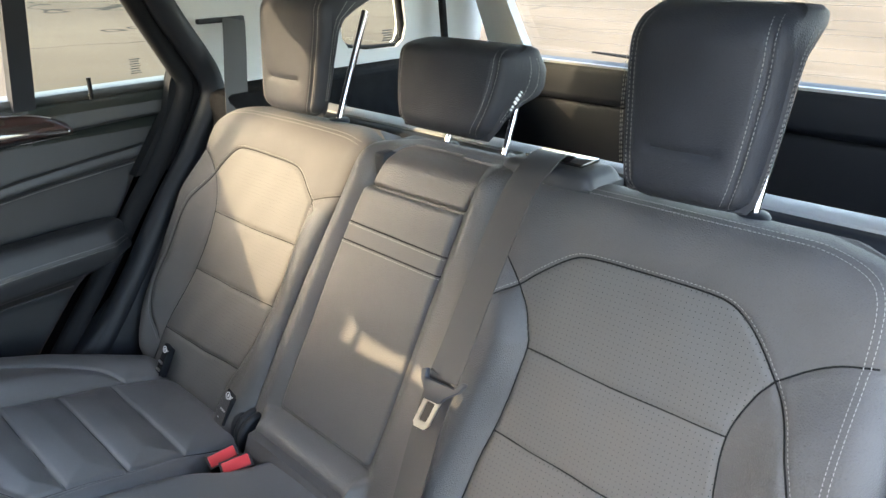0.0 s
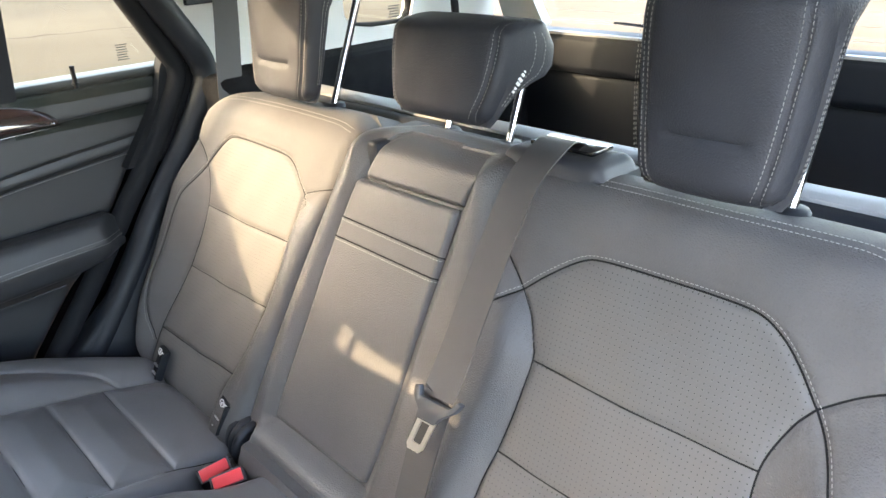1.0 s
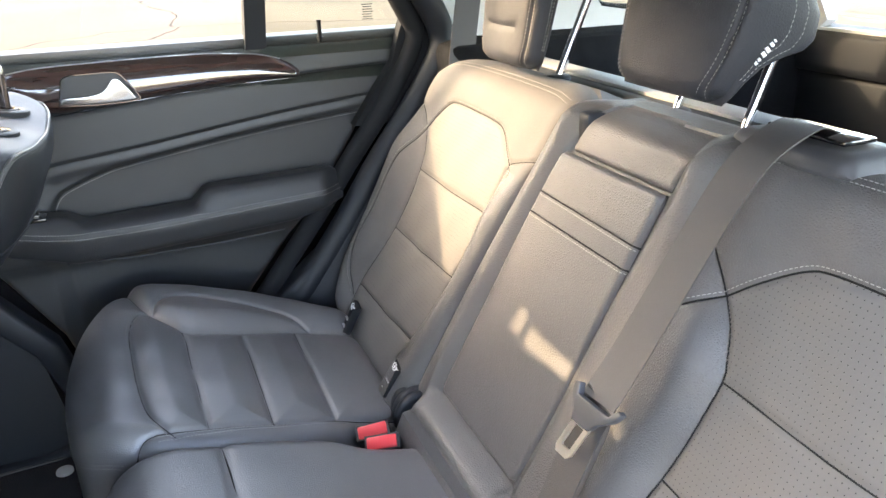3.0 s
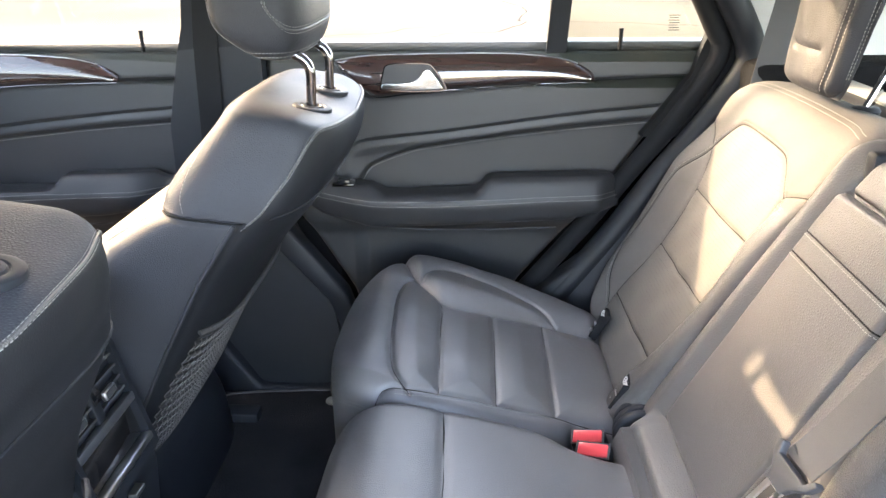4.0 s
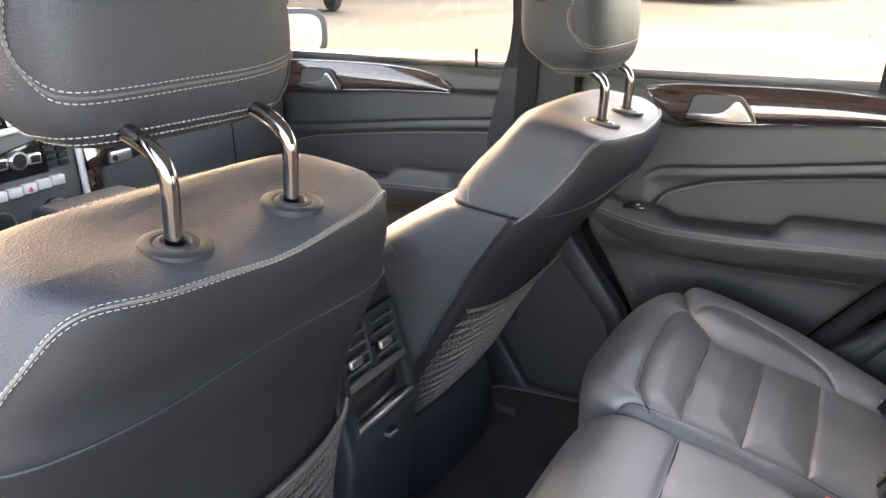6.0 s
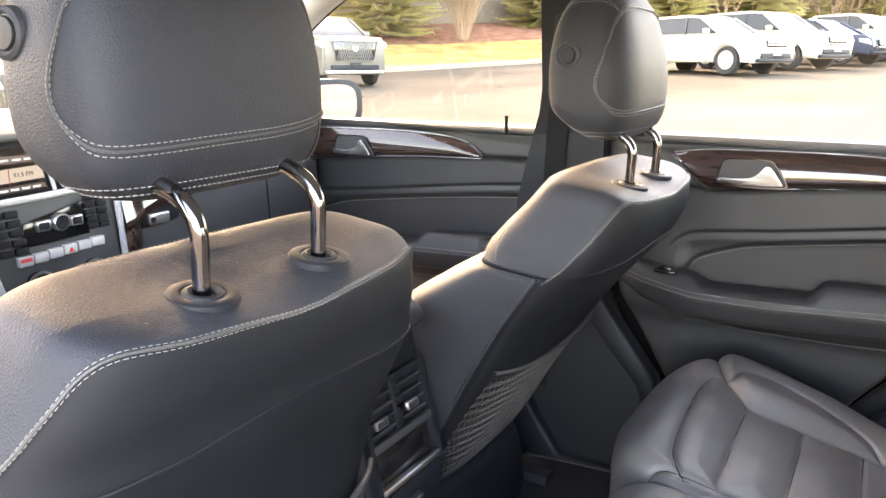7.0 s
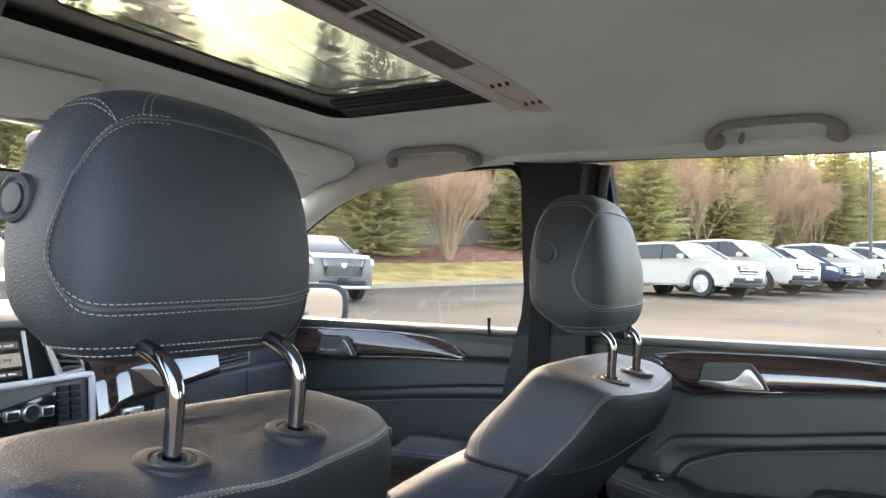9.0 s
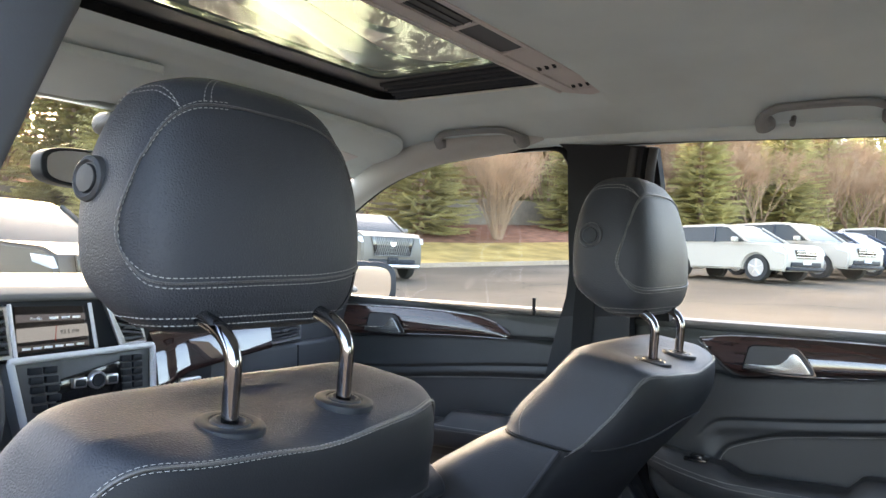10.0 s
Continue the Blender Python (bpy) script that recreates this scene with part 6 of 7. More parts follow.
part("shell", prism(rvl, (-0.095, 1.45, 1.582), (1, 0, 0), (0, 0.05, 1), (0, 0.035, 0), 0.008, 3), PLASTIC_DARK, rv)
part("mirror_glass", prism([(a * 0.92, b * 0.84) for a, b in rvl], (-0.095, 1.4485, 1.582), (1, 0, 0), (0, 0.05, 1), (0, 0.001, 0)), MIRROR, rv)
part("stalk", tube([(-0.05, 1.47, 1.61), (-0.02, 1.50, 1.65), (0, 1.51, 1.69)], 0.012, 10), PLASTIC_DARK, rv)
part("sensor_cover", box((-0.07, 1.45, 1.655), (0.07, 1.56, 1.70), 0.02, 3), PLASTIC, rv)

dash = thing("dashboard", (0.1, 1.7, 1.1), "black dashboard with wood and metal trim", "dashboard")
top_sec = [(1.600, 1.350), (1.602, 1.362), (1.63, 1.376), (1.72, 1.392), (1.9, 1.390), (2.10, 1.34), (2.22, 1.31), (2.22, 1.0), (1.69, 1.0), (1.68, 1.345)]
part("top", prism(top_sec, (-0.74, 0, 0), (0, 1, 0), (0, 0, 1), (1.48, 0, 0), 0.006, 3), surface("grey_dash_vinyl", (0.10, 0.098, 0.095), 0.6, grain=0.3, grain_scale=500), dash)
FY = 1.60
STACK_SILVER = surface("silver_painted_plastic", (0.66, 0.66, 0.67), 0.38, metal=0.35, vary=0.03)
part("fascia", box((0.08, FY + 0.02, 1.0), (0.735, FY + 0.09, 1.352), 0.01), PLASTIC, dash)
part("fascia", box((-0.735, FY + 0.03, 1.0), (-0.24, FY + 0.09, 1.352), 0.01), PLASTIC, dash)
part("lower_fascia", prism([(0.135, 1.197), (0.25, 1.212), (0.42, 1.226), (0.70, 1.232), (0.72, 1.0), (0.135, 1.0)], (0, FY - 0.004, 0), (1, 0, 0), (0, 0, 1), (0, 0.05, 0), 0.012, 3), PLASTIC, dash)
part("panel_seam", tube([(0.507, FY - 0.004, 1.222), (0.510, FY - 0.005, 1.14), (0.512, FY - 0.005, 1.05)], 0.002, 6), PLASTIC_DARK, dash)
cols, n_sec = np.linspace(0.094, 0.400, 50), 13
vs, fs = [], []
for x in cols:
    zt = float(np.interp(x, [0.08, 0.20, 0.30, 0.40], [1.283, 1.286, 1.289, 1.292]))
    zb = float(np.interp(x, [0.09, 0.12, 0.135, 0.17, 0.25, 0.33, 0.402], [1.150, 1.160, 1.178, 1.192, 1.204, 1.215, 1.225]))
    for k in range(n_sec):
        f = k / (n_sec - 1)
        back = (0.18 * f + 0.06 * f * f + 0.9 * max(0.0, f - 0.66) ** 2 * 1.4 + 0.8 * max(0.0, 0.06 - f)) * (zt - zb)
        vs.append((x, FY - 0.026 + back, zb + (zt - zb) * f))
fs = [(i * n_sec + k, i * n_sec + k + 1, (i + 1) * n_sec + k + 1, (i + 1) * n_sec + k) for i in range(len(cols) - 1) for k in range(n_sec - 1)]
part("wood_fascia", facing(mesh_from(vs, fs), (0.2, 0.5, 1.3)), WOOD_DASH, dash, "dark glossy wood fascia")
part("wood_foot", prism([(0.090, 1.05), (0.128, 1.05), (0.130, 1.165), (0.090, 1.150)], (0, FY - 0.012, 0), (1, 0, 0), (0, 0, 1), (0, 0.02, 0), 0.004), WOOD, dash)


def air_vent(quad, y, parent, n=4):
    """A vent inside four corners: lower left, lower right, upper right, upper left."""
    cx, cz = sum(p[0] for p in quad) / 4, sum(p[1] for p in quad) / 4
    inner = [(p + (0.006 if p < cx else -0.006), q + (0.006 if q < cz else -0.005)) for p, q in quad]
    v = part("air_vent", ring_plate(quad, inner, (0, y, 0), (1, 0, 0), (0, 0, 1), (0, 0.016, 0)), SATIN, parent, "satin metal vent surround", smooth=False)
    part("vent_well", prism(inner, (0, y + 0.014, 0), (1, 0, 0), (0, 0, 1), (0, 0.006, 0)), RUBBER, v)
    (ax, az), (bx, bz), (ex, ez), (dx, dz) = inner
    for k in range(n):
        f = (k + 0.5) / n
        l = (ax + (dx - ax) * f, az + (dz - az) * f)
        r = (bx + (ex - bx) * f, bz + (ez - bz) * f)
        part("slat", prism([(l[0], l[1] - 0.0024), (r[0], r[1] - 0.0024), (r[0], r[1] + 0.0024), (l[0], l[1] + 0.0024)], (0, y + 0.001, 0), (1, 0, 0), (0, 0, 1), (0, 0.012, 0.003)), PLASTIC, v)
    part("vane", box((cx - 0.010, y - 0.002, cz - 0.004), (cx + 0.010, y + 0.006, cz + 0.004), 0.001), PLASTIC, v)


air_vent([(0.405, 1.228), (0.512, 1.238), (0.511, 1.293), (0.400, 1.287)], FY - 0.008, dash, 5)
air_vent([(0.022, 1.257), (0.074, 1.262), (0.058, 1.312), (-0.018, 1.344)], FY - 0.004, dash, 5)
air_vent([(-0.285, 1.246), (-0.190, 1.250), (-0.204, 1.342), (-0.262, 1.330)], FY - 0.004, dash, 6)
glove = part("glovebox_latch_bowl", prism(spline([(0.142, 1.149), (0.225, 1.156), (0.236, 1.168), (0.238, 1.192), (0.228, 1.199), (0.150, 1.186), (0.142, 1.176), (0.142, 1.149)], 4)[:-1], (0, FY - 0.007, 0), (1, 0, 0), (0, 0, 1), (0, 0.01, 0), 0.002), PLASTIC_DARK, dash)
part("latch", box((0.152, FY - 0.016, 1.154), (0.205, FY - 0.004, 1.178), 0.003), SATIN, glove, "satin metal glovebox latch")
part("keyhole", lathe([(0, 0), (0.006, 0), (0.006, 0.002), (0, 0.002)], (0.162, FY - 0.016, 1.165), (0, -1, 0), 14), PLASTIC_DARK, glove)
# screen
part("screen_hood", prism([(-0.215, 1.244), (0.080, 1.250), (0.070, 1.330), (0.0, 1.352), (-0.215, 1.354)], (0, FY + 0.012, 0), (1, 0, 0), (0, 0, 1), (0, 0.06, 0), 0.004), PLASTIC_DARK, dash)
scr = part("screen", prism([(-0.180, 1.256), (-0.042, 1.260), (-0.058, 1.338), (-0.188, 1.341)], (0, FY + 0.004, 0), (1, 0, 0), (0, 0, 1), (0, 0.004, 0)), GLOSS_BLACK, dash, "lit radio screen")
for poly, col in (([(-0.181, 1.276), (-0.047, 1.281), (-0.052, 1.305), (-0.183, 1.301)], (0.20, 0.21, 0.22)), ([(-0.184, 1.312), (-0.055, 1.313), (-0.057, 1.325), (-0.186, 1.326)], (0.07, 0.07, 0.08)), ([(-0.178, 1.260), (-0.046, 1.264), (-0.048, 1.273), (-0.179, 1.269)], (0.05, 0.05, 0.055))):
    part("screen_field", prism(poly, (0, FY + 0.0030, 0), (1, 0, 0), (0, 0, 1), (0, 0.0008, 0)), glow("screen_glow", col, 0.085), scr)
part("tuning_line", box((-0.1125, FY + 0.0018, 1.276), (-0.1112, FY + 0.0026, 1.304)), glow("screen_red", (0.4, 0.05, 0.03), 0.03), scr)


def words(text, size, place, material, parent, turn=(90, 0, 0), extrude=0.0003):
    cu = bpy.data.curves.new("text", "FONT")
    cu.body, cu.size, cu.extrude, cu.resolution_u = text, size, extrude, 2
    tmp = new("text_tmp", cu)
    me = bpy.data.meshes.new_from_object(tmp.evaluated_get(bpy.context.evaluated_depsgraph_get()))
    bpy.data.objects.remove(tmp)
    bm = bmesh.new()
    bm.from_mesh(me)
    bpy.data.meshes.remove(me)
    moved(bm, pose(*place, *turn))
    return part("lettering", bm, material, parent, smooth=False)


DARK_MARK = surface("dark_print", (0.02, 0.02, 0.02), 0.5)
words("93.5 FM", 0.011, (-0.104, FY + 0.0020, 1.288), DARK_MARK, scr)
words("Radio", 0.009, (-0.160, FY + 0.0020, 1.3155), WHITE_MARK, scr)
for tb in ([box((x, FY + 0.0018, 1.3165), (x + 0.016, FY + 0.0026, 1.3205)) for x in (-0.125, -0.103, -0.082)] + [box((-0.172 + 0.020 * k, FY + 0.0018, 1.2622 + 0.0006 * k), (-0.172 + 0.020 * k + 0.015, FY + 0.0026, 1.2662 + 0.0006 * k)) for k in range(6)]):
    part("text_bar", tb, WHITE_MARK, scr)
for p, q in (((-0.036, 1.258), (-0.054, 1.344)), ((-0.186, 1.250), (-0.202, 1.346)), ((0.018, 1.254), (-0.022, 1.350))):
    part("trim_bar", tube([(p[0], FY - 0.006, p[1]), (q[0], FY - 0.006, q[1])], 0.0036, 8), STACK_SILVER, dash)
# radio stack
part("radio_panel", prism([(-0.200, 1.240), (0.078, 1.248), (0.090, 1.05), (-0.150, 1.05)], (0, FY - 0.006, 0), (1, 0, 0), (0, 0, 1), (0, 0.05, 0), 0.003), surface("grey_stack_plastic", (0.085, 0.087, 0.092), 0.45), dash)
part("stack_frame", tube(spline([(-0.150, FY - 0.012, 1.05), (-0.167, FY - 0.012, 1.115), (-0.196, FY - 0.012, 1.232), (-0.198, FY - 0.012, 1.243), (-0.185, FY - 0.012, 1.246), (-0.06, FY - 0.012, 1.250), (0.066, FY - 0.012, 1.255), (0.080, FY - 0.012, 1.252), (0.083, FY - 0.012, 1.238), (0.089, FY - 0.012, 1.142), (0.093, FY - 0.012, 1.05)], 4), 0.0066, 10), STACK_SILVER, dash, "satin metal stack frame")
part("control_plate", prism([(-0.112, 1.160), (0.022, 1.164), (0.012, 1.230), (-0.105, 1.205)], (0, FY - 0.010, 0), (1, 0, 0), (0, 0, 1), (0, 0.006, 0), 0.002), GLOSS_BLACK, dash)
knob = part("knob", lathe([(0, 0), (0.017, 0), (0.017, 0.010), (0.0145, 0.013), (0.0128, 0.011), (0, 0.011)], (-0.039, FY - 0.010, 1.198), (0, -1, 0), 28), SATIN, dash, "satin metal control knob")
part("knob_face", lathe([(0, 0), (0.0125, 0), (0.012, 0.003), (0, 0.003)], (-0.039, FY - 0.021, 1.198), (0, -1, 0), 24), PLASTIC_DARK, knob)
for x0, x1 in ((-0.086, -0.058), (-0.020, 0.006)):
    part("rocker", box((x0, FY - 0.018, 1.186), (x1, FY - 0.008, 1.206), 0.003), SATIN, dash)
    part("rocker_face", box((x0 + 0.004, FY - 0.0195, 1.1895), (x1 - 0.004, FY - 0.017, 1.2025), 0.001), PLASTIC_DARK, dash)
for x0 in (-0.166, -0.138):
    for k in range(5):
        part("key", box((x0 + 0.003 * (4 - k), FY - 0.014, 1.150 + 0.0172 * k), (x0 + 0.003 * (4 - k) + 0.024, FY - 0.004, 1.163 + 0.0172 * k), 0.002), PLASTIC_DARK, dash)
for x0 in (0.018, 0.042):
    for k in range(5):
        part("key", box((x0 - 0.001 * k, FY - 0.014, 1.172 + 0.0138 * k), (x0 - 0.001 * k + 0.021, FY - 0.004, 1.183 + 0.0138 * k), 0.002), PLASTIC_DARK, dash)
for k in range(6):
    x0 = -0.125 + 0.029 * k
    key = part("lower_key", box((x0, FY - 0.016, 1.128 + 0.002 * k), (x0 + 0.027, FY - 0.004, 1.146 + 0.002 * k), 0.002), STACK_SILVER, dash)
    if k == 0:
        part("red_mark", box((x0 + 0.003, FY - 0.0175, 1.137), (x0 + 0.024, FY - 0.0155, 1.144)), RED, key)
    if k == 3:
        part("triangle", prism([(0, 0), (0.011, 0), (0.0055, 0.009)], (x0 + 0.008, FY - 0.0172, 1.138), (1, 0, 0), (0, 0, 1), (0, 0.001, 0)), RED, key)
for x in (-0.09, 0.02):
    part("dial", lathe([(0, 0), (0.024, 0), (0.024, 0.014), (0.020, 0.017), (0, 0.017)], (x, FY - 0.006, 1.09), (0, -1, 0), 28), PLASTIC_DARK, dash)
    part("dial_ring", lathe([(0.0235, 0.012), (0.0255, 0.012), (0.0255, 0.016), (0.0235, 0.016)], (x, FY - 0.006, 1.09), (0, -1, 0), 28), SATIN, dash)

dash.location.x += 0.022

sw = thing("steering_wheel", (-0.42, 1.5, 1.1), "black leather steering wheel", "steering wheel")
swm = Matrix.Translation((-0.455, 1.45, 1.225)) @ Matrix.Rotation(radians(65), 4, "X")
part("rim", moved(tube([(0.185 * math.cos(t), 0.185 * math.sin(t), 0) for t in np.linspace(0, 2 * math.pi, 49)], 0.015, 12), swm), PLASTIC_DARK, sw)
part("hub", moved(lathe([(0, -0.03), (0.06, -0.03), (0.075, 0.0), (0.055, 0.02), (0, 0.024)], (0, 0, 0)), swm), PLASTIC, sw)
for t in (0, math.pi, -math.pi / 2):
    part("spoke", moved(tube([(0.05 * math.cos(t), 0.05 * math.sin(t), 0), (0.18 * math.cos(t), 0.18 * math.sin(t), 0)], 0.016, 8), swm), PLASTIC, sw)

# side mirror outside the front door
sm = thing("side_mirror", (0.95, 1.8, 1.3), "black outside door mirror", "mirror")
sml = [(0.115 * math.copysign(abs(math.cos(t)) ** 0.55, math.cos(t)), 0.072 * math.copysign(abs(math.sin(t)) ** 0.6, math.sin(t))) for t in np.linspace(0, 2 * math.pi, 40)[:-1]]
su_, sv_ = Vector((0.96, -0.28, 0)).normalized(), Vector((0, 0.03, 1))
part("shell", prism(sml, (0.985, 1.755, 1.362), su_, sv_, Vector((0.28, 0.96, 0)) * 0.13, 0.007, 2), PLASTIC_DARK, sm)
part("mirror_glass", prism([(a * 0.78 - 0.006, b * 0.78) for a, b in sml], Vector((0.985, 1.755, 1.362)) - Vector((0.28, 0.96, 0)) * 0.010, su_, Vector((0.0034, 0.0115, 1)), Vector((0.28, 0.96, 0)) * 0.001), MIRROR, sm)
part("arm", tube([(0.80, 1.79, 1.30), (0.90, 1.80, 1.31)], 0.025, 10), GLOSS_BLACK, sm)

# ---- console between the front seats ----
con = thing("centre_console", (0, 0.9, 0.6), "black centre console with rear air vents", "console")
side_p = [(0.84, 0.60), (0.818, 0.86), (0.835, 0.93), (0.868, 1.08), (0.872, 1.10), (0.90, 1.135), (0.96, 1.148), (1.45, 1.15), (1.55, 1.05), (1.55, 0.60)]
part("body", prism(side_p, (-0.088, 0, 0), (0, 1, 0), (0, 0, 1), (0.176, 0, 0), 0.014, 3), PLASTIC_DARK, con)
part("armrest_lid", prism([(0.845, 1.10), (0.850, 1.125), (0.885, 1.152), (0.95, 1.165), (1.25, 1.165), (1.27, 1.12), (0.90, 1.105)], (-0.092, 0, 0), (0, 1, 0), (0, 0, 1), (0.184, 0, 0), 0.018, 4), LEATHER_SHADED, con)
cu_, cv_ = Vector((1, 0, 0)), Vector((0, 0.225, 0.974)).normalized()
cn_ = cu_.cross(cv_)
cn_ = cn_ if cn_.y < 0 else -cn_
co_ = Vector((0, 0.833, 0.93))
vp = part("vent_panel", ring_plate([(-0.082, -0.046), (0.082, -0.046), (0.078, 0.124), (-0.078, 0.124)], [(-0.072, -0.034), (0.072, -0.034), (0.068, 0.116), (-0.068, 0.116)], co_, cu_, cv_, cn_ * 0.012), PLASTIC_DARK, con, "black rear vent panel", smooth=False)
part("vent_well", prism([(-0.072, -0.034), (0.072, -0.034), (0.068, 0.116), (-0.068, 0.116)], co_ - cn_ * 0.004, cu_, cv_, cn_ * 0.002), RUBBER, vp)
for s0, s1 in ((-0.067, -0.009), (0.009, 0.067)):
    for k in range(4):
        v = 0.052 + 0.0165 * k
        part("slat", prism([(s0, v), (s1, v), (s1, v + 0.0035), (s0, v + 0.0035)], co_ + cn_ * 0.000, cu_, cv_, cn_ * 0.009), PLASTIC, vp)
    xm = (s0 + s1) / 2 - 0.006
    tab = part("vane", prism([(xm - 0.014, 0.060), (xm + 0.014, 0.060), (xm + 0.014, 0.073), (xm - 0.014, 0.073)], co_ + cn_ * 0.006, cu_, cv_, cn_ * 0.007, 0.002), SATIN, vp, "bright vent tab")
    part("tab_face", prism([(xm - 0.011, 0.0625), (xm + 0.011, 0.0625), (xm + 0.011, 0.0705), (xm - 0.011, 0.0705)], co_ + cn_ * 0.0125, cu_, cv_, cn_ * 0.0012), PLASTIC, tab)
part("divider", prism([(-0.009, 0.044), (0.009, 0.044), (0.009, 0.116), (-0.009, 0.116)], co_, cu_, cv_, cn_ * 0.010, 0.002), PLASTIC_DARK, vp)
wheel_bm = lathe([(0, -0.005), (0.014, -0.005), (0.014, 0.005), (0, 0.005)], co_ + cv_ * 0.080 + cn_ * 0.004, (1, 0, 0), 24)
part("thumbwheel", wheel_bm, DARK_CHROME, vp, "ribbed bright thumbwheel")
part("bar", prism([(-0.072, 0.030), (0.072, 0.030), (0.072, 0.043), (-0.072, 0.043)], co_, cu_, cv_, cn_ * 0.014, 0.003), PLASTIC, vp)
part("bin_lid", prism([(-0.068, -0.020), (0.068, -0.020), (0.068, 0.026), (-0.068, 0.026)], co_, cu_, cv_, cn_ * 0.003, 0.001), GLOSS_BLACK, vp)
part("bin_trim", prism([(-0.072, -0.032), (0.072, -0.032), (0.072, -0.021), (-0.072, -0.021)], co_, cu_, cv_, cn_ * 0.015, 0.003), SATIN, vp, "satin trim strip")
part("bin_clip", box((-0.012, 0.804, 0.866), (0.012, 0.816, 0.873), 0.001), SATIN, con)

# ---- floor, mats, cargo space ----
solo("floor", join(box((-0.72, -1.0, 0.52), (0.70, 1.9, 0.588)), box((-0.13, 0.30, 0.58), (0.13, 1.6, 0.66), 0.04, 3)), CARPET, "black carpeted cabin floor with a centre tunnel", "floor", kind="structure")


def floor_mat(sign):
    o = spline([(0.17, 0.60), (0.66, 0.60), (0.665, 0.70), (0.645, 0.90), (0.615, 0.935), (0.55, 0.95), (0.50, 1.00), (0.42, 1.03), (0.25, 1.03), (0.19, 0.98), (0.165, 0.8), (0.17, 0.60)], 5)[:-1]
    bm = prism([(sign * p[0], p[1]) for p in o], (0, 0, 0.588), (1, 0, 0), (0, 1, 0), (0, 0, 0.009), 0.002)
    mat = solo("floor_mat", bm, MAT, "black carpet floor mat with bound edge", "floor mat", "floor mats")
    part("binding", tube([(sign * p[0], p[1], 0.596) for p in list(o) + [o[0]]], 0.004, 6), WEBBING, mat)
    for x, y in ((0.62, 0.69), (0.29, 0.67)):
        part("stud", lathe([(0, 0), (0.016, 0), (0.015, 0.005), (0.008, 0.007), (0, 0.007)], (sign * x, y, 0.596), sides=22), HANDLE_GREY, mat, "grey mat fastener")


floor_mat(1)
floor_mat(-1)
for s in (1, -1):
    for e in (-0.20, 0.17):
        solo("seat_rail", box((s * 0.355 + e, 0.935, 0.588), (s * 0.355 + e + 0.03, 1.5, 0.632), 0.004), PLASTIC_DARK, "black steel seat rail cover on the carpet", "seat rail", "seat rails")

cargo = thing("wall_south", (0, -0.98, 0.6), "tailgate with rear window and pale trim", "tailgate", kind="structure")
part("lower_trim", box((-0.74, -1.06, 0.5), (0.74, -0.965, 1.21), 0.02), PLASTIC_DARK, cargo)
part("sill_trim", prism([(-1.03, 1.20), (-0.955, 1.205), (-0.945, 1.22), (-0.950, 1.285), (-0.965, 1.298), (-1.03, 1.30)], (-0.72, 0, 0), (0, 1, 0), (0, 0, 1), (1.44, 0, 0), 0.006), PLASTIC_DARK, cargo, "dark grey window sill trim")
part("window_ledge", prism([(-1.0, 1.286), (-0.952, 1.284), (-0.96, 1.300), (-1.0, 1.306)], (-0.66, 0, 0), (0, 1, 0), (0, 0, 1), (1.32, 0, 0), 0.003), PLASTIC_DARK, cargo)


def tilt_y(bm):
    for v in bm.verts:
        v.co.y += 0.45 * (v.co.z - 1.30)
    return bm


wi2 = spline([(-0.50, 1.302), (0.50, 1.302), (0.53, 1.318), (0.555, 1.50), (0.56, 1.64), (0.54, 1.68), (-0.54, 1.68), (-0.56, 1.64), (-0.555, 1.50), (-0.53, 1.318), (-0.50, 1.302)], 3)[:-1]
wo2 = [(0.66 * math.copysign(1, x) if abs(x) > 0.45 else x * 1.2, 1.292 if z < 1.4 and abs(x) < 0.53 else (1.76 if z > 1.62 else z)) for x, z in wi2]
part("frame", tilt_y(ring_plate(wo2, wi2, (0, -0.985, 0), (1, 0, 0), (0, 0, 1), (0, 0.03, 0))), BEIGE, cargo, "pale grey window surround", smooth=False)
rg = part("glass", tilt_y(sheet([(-0.6, 1.28), (0.6, 1.28), (0.6, 1.70), (-0.6, 1.70)], (0, -0.99, 0), (1, 0, 0), (0, 0, 1))), GLASS, cargo)
rg.visible_shadow = False
part("heater_wire", tilt_y(join(*[box((-0.54, -0.9862, 1.325 + 0.028 * k), (0.54, -0.9856, 1.32525 + 0.028 * k)) for k in range(11)])), GRIP_GREY, cargo)
solo("rear_wiper", join(tube([(0.365, -1.012, 1.322), (0.15, -1.016, 1.314), (-0.06, -1.018, 1.316)], [0.003, 0.006, 0.004], 8), tube([(0.16, -1.020, 1.318), (0.0, -1.024, 1.312), (-0.10, -1.024, 1.310)], [0.006, 0.009, 0.012], 8)), RUBBER, "black rear window wiper", "wiper")
cc = thing("cargo_cover", (0, -0.24, 1.2), "black roller cargo cover with a pale metal rail", "cargo cover")
part("cassette", prism([(-0.285, 1.20), (-0.205, 1.20), (-0.200, 1.27), (-0.215, 1.283), (-0.275, 1.283), (-0.285, 1.27)], (-0.60, 0, 0), (0, 1, 0), (0, 0, 1), (1.20, 0, 0), 0.006), PLASTIC_DARK, cc)
part("rail", prism([(-0.268, 1.281), (-0.232, 1.279), (-0.230, 1.288), (-0.268, 1.291)], (-0.60, 0, 0), (0, 1, 0), (0, 0, 1), (1.20, 0, 0), 0.002), GRIP_GREY, cc, "pale metal rail")


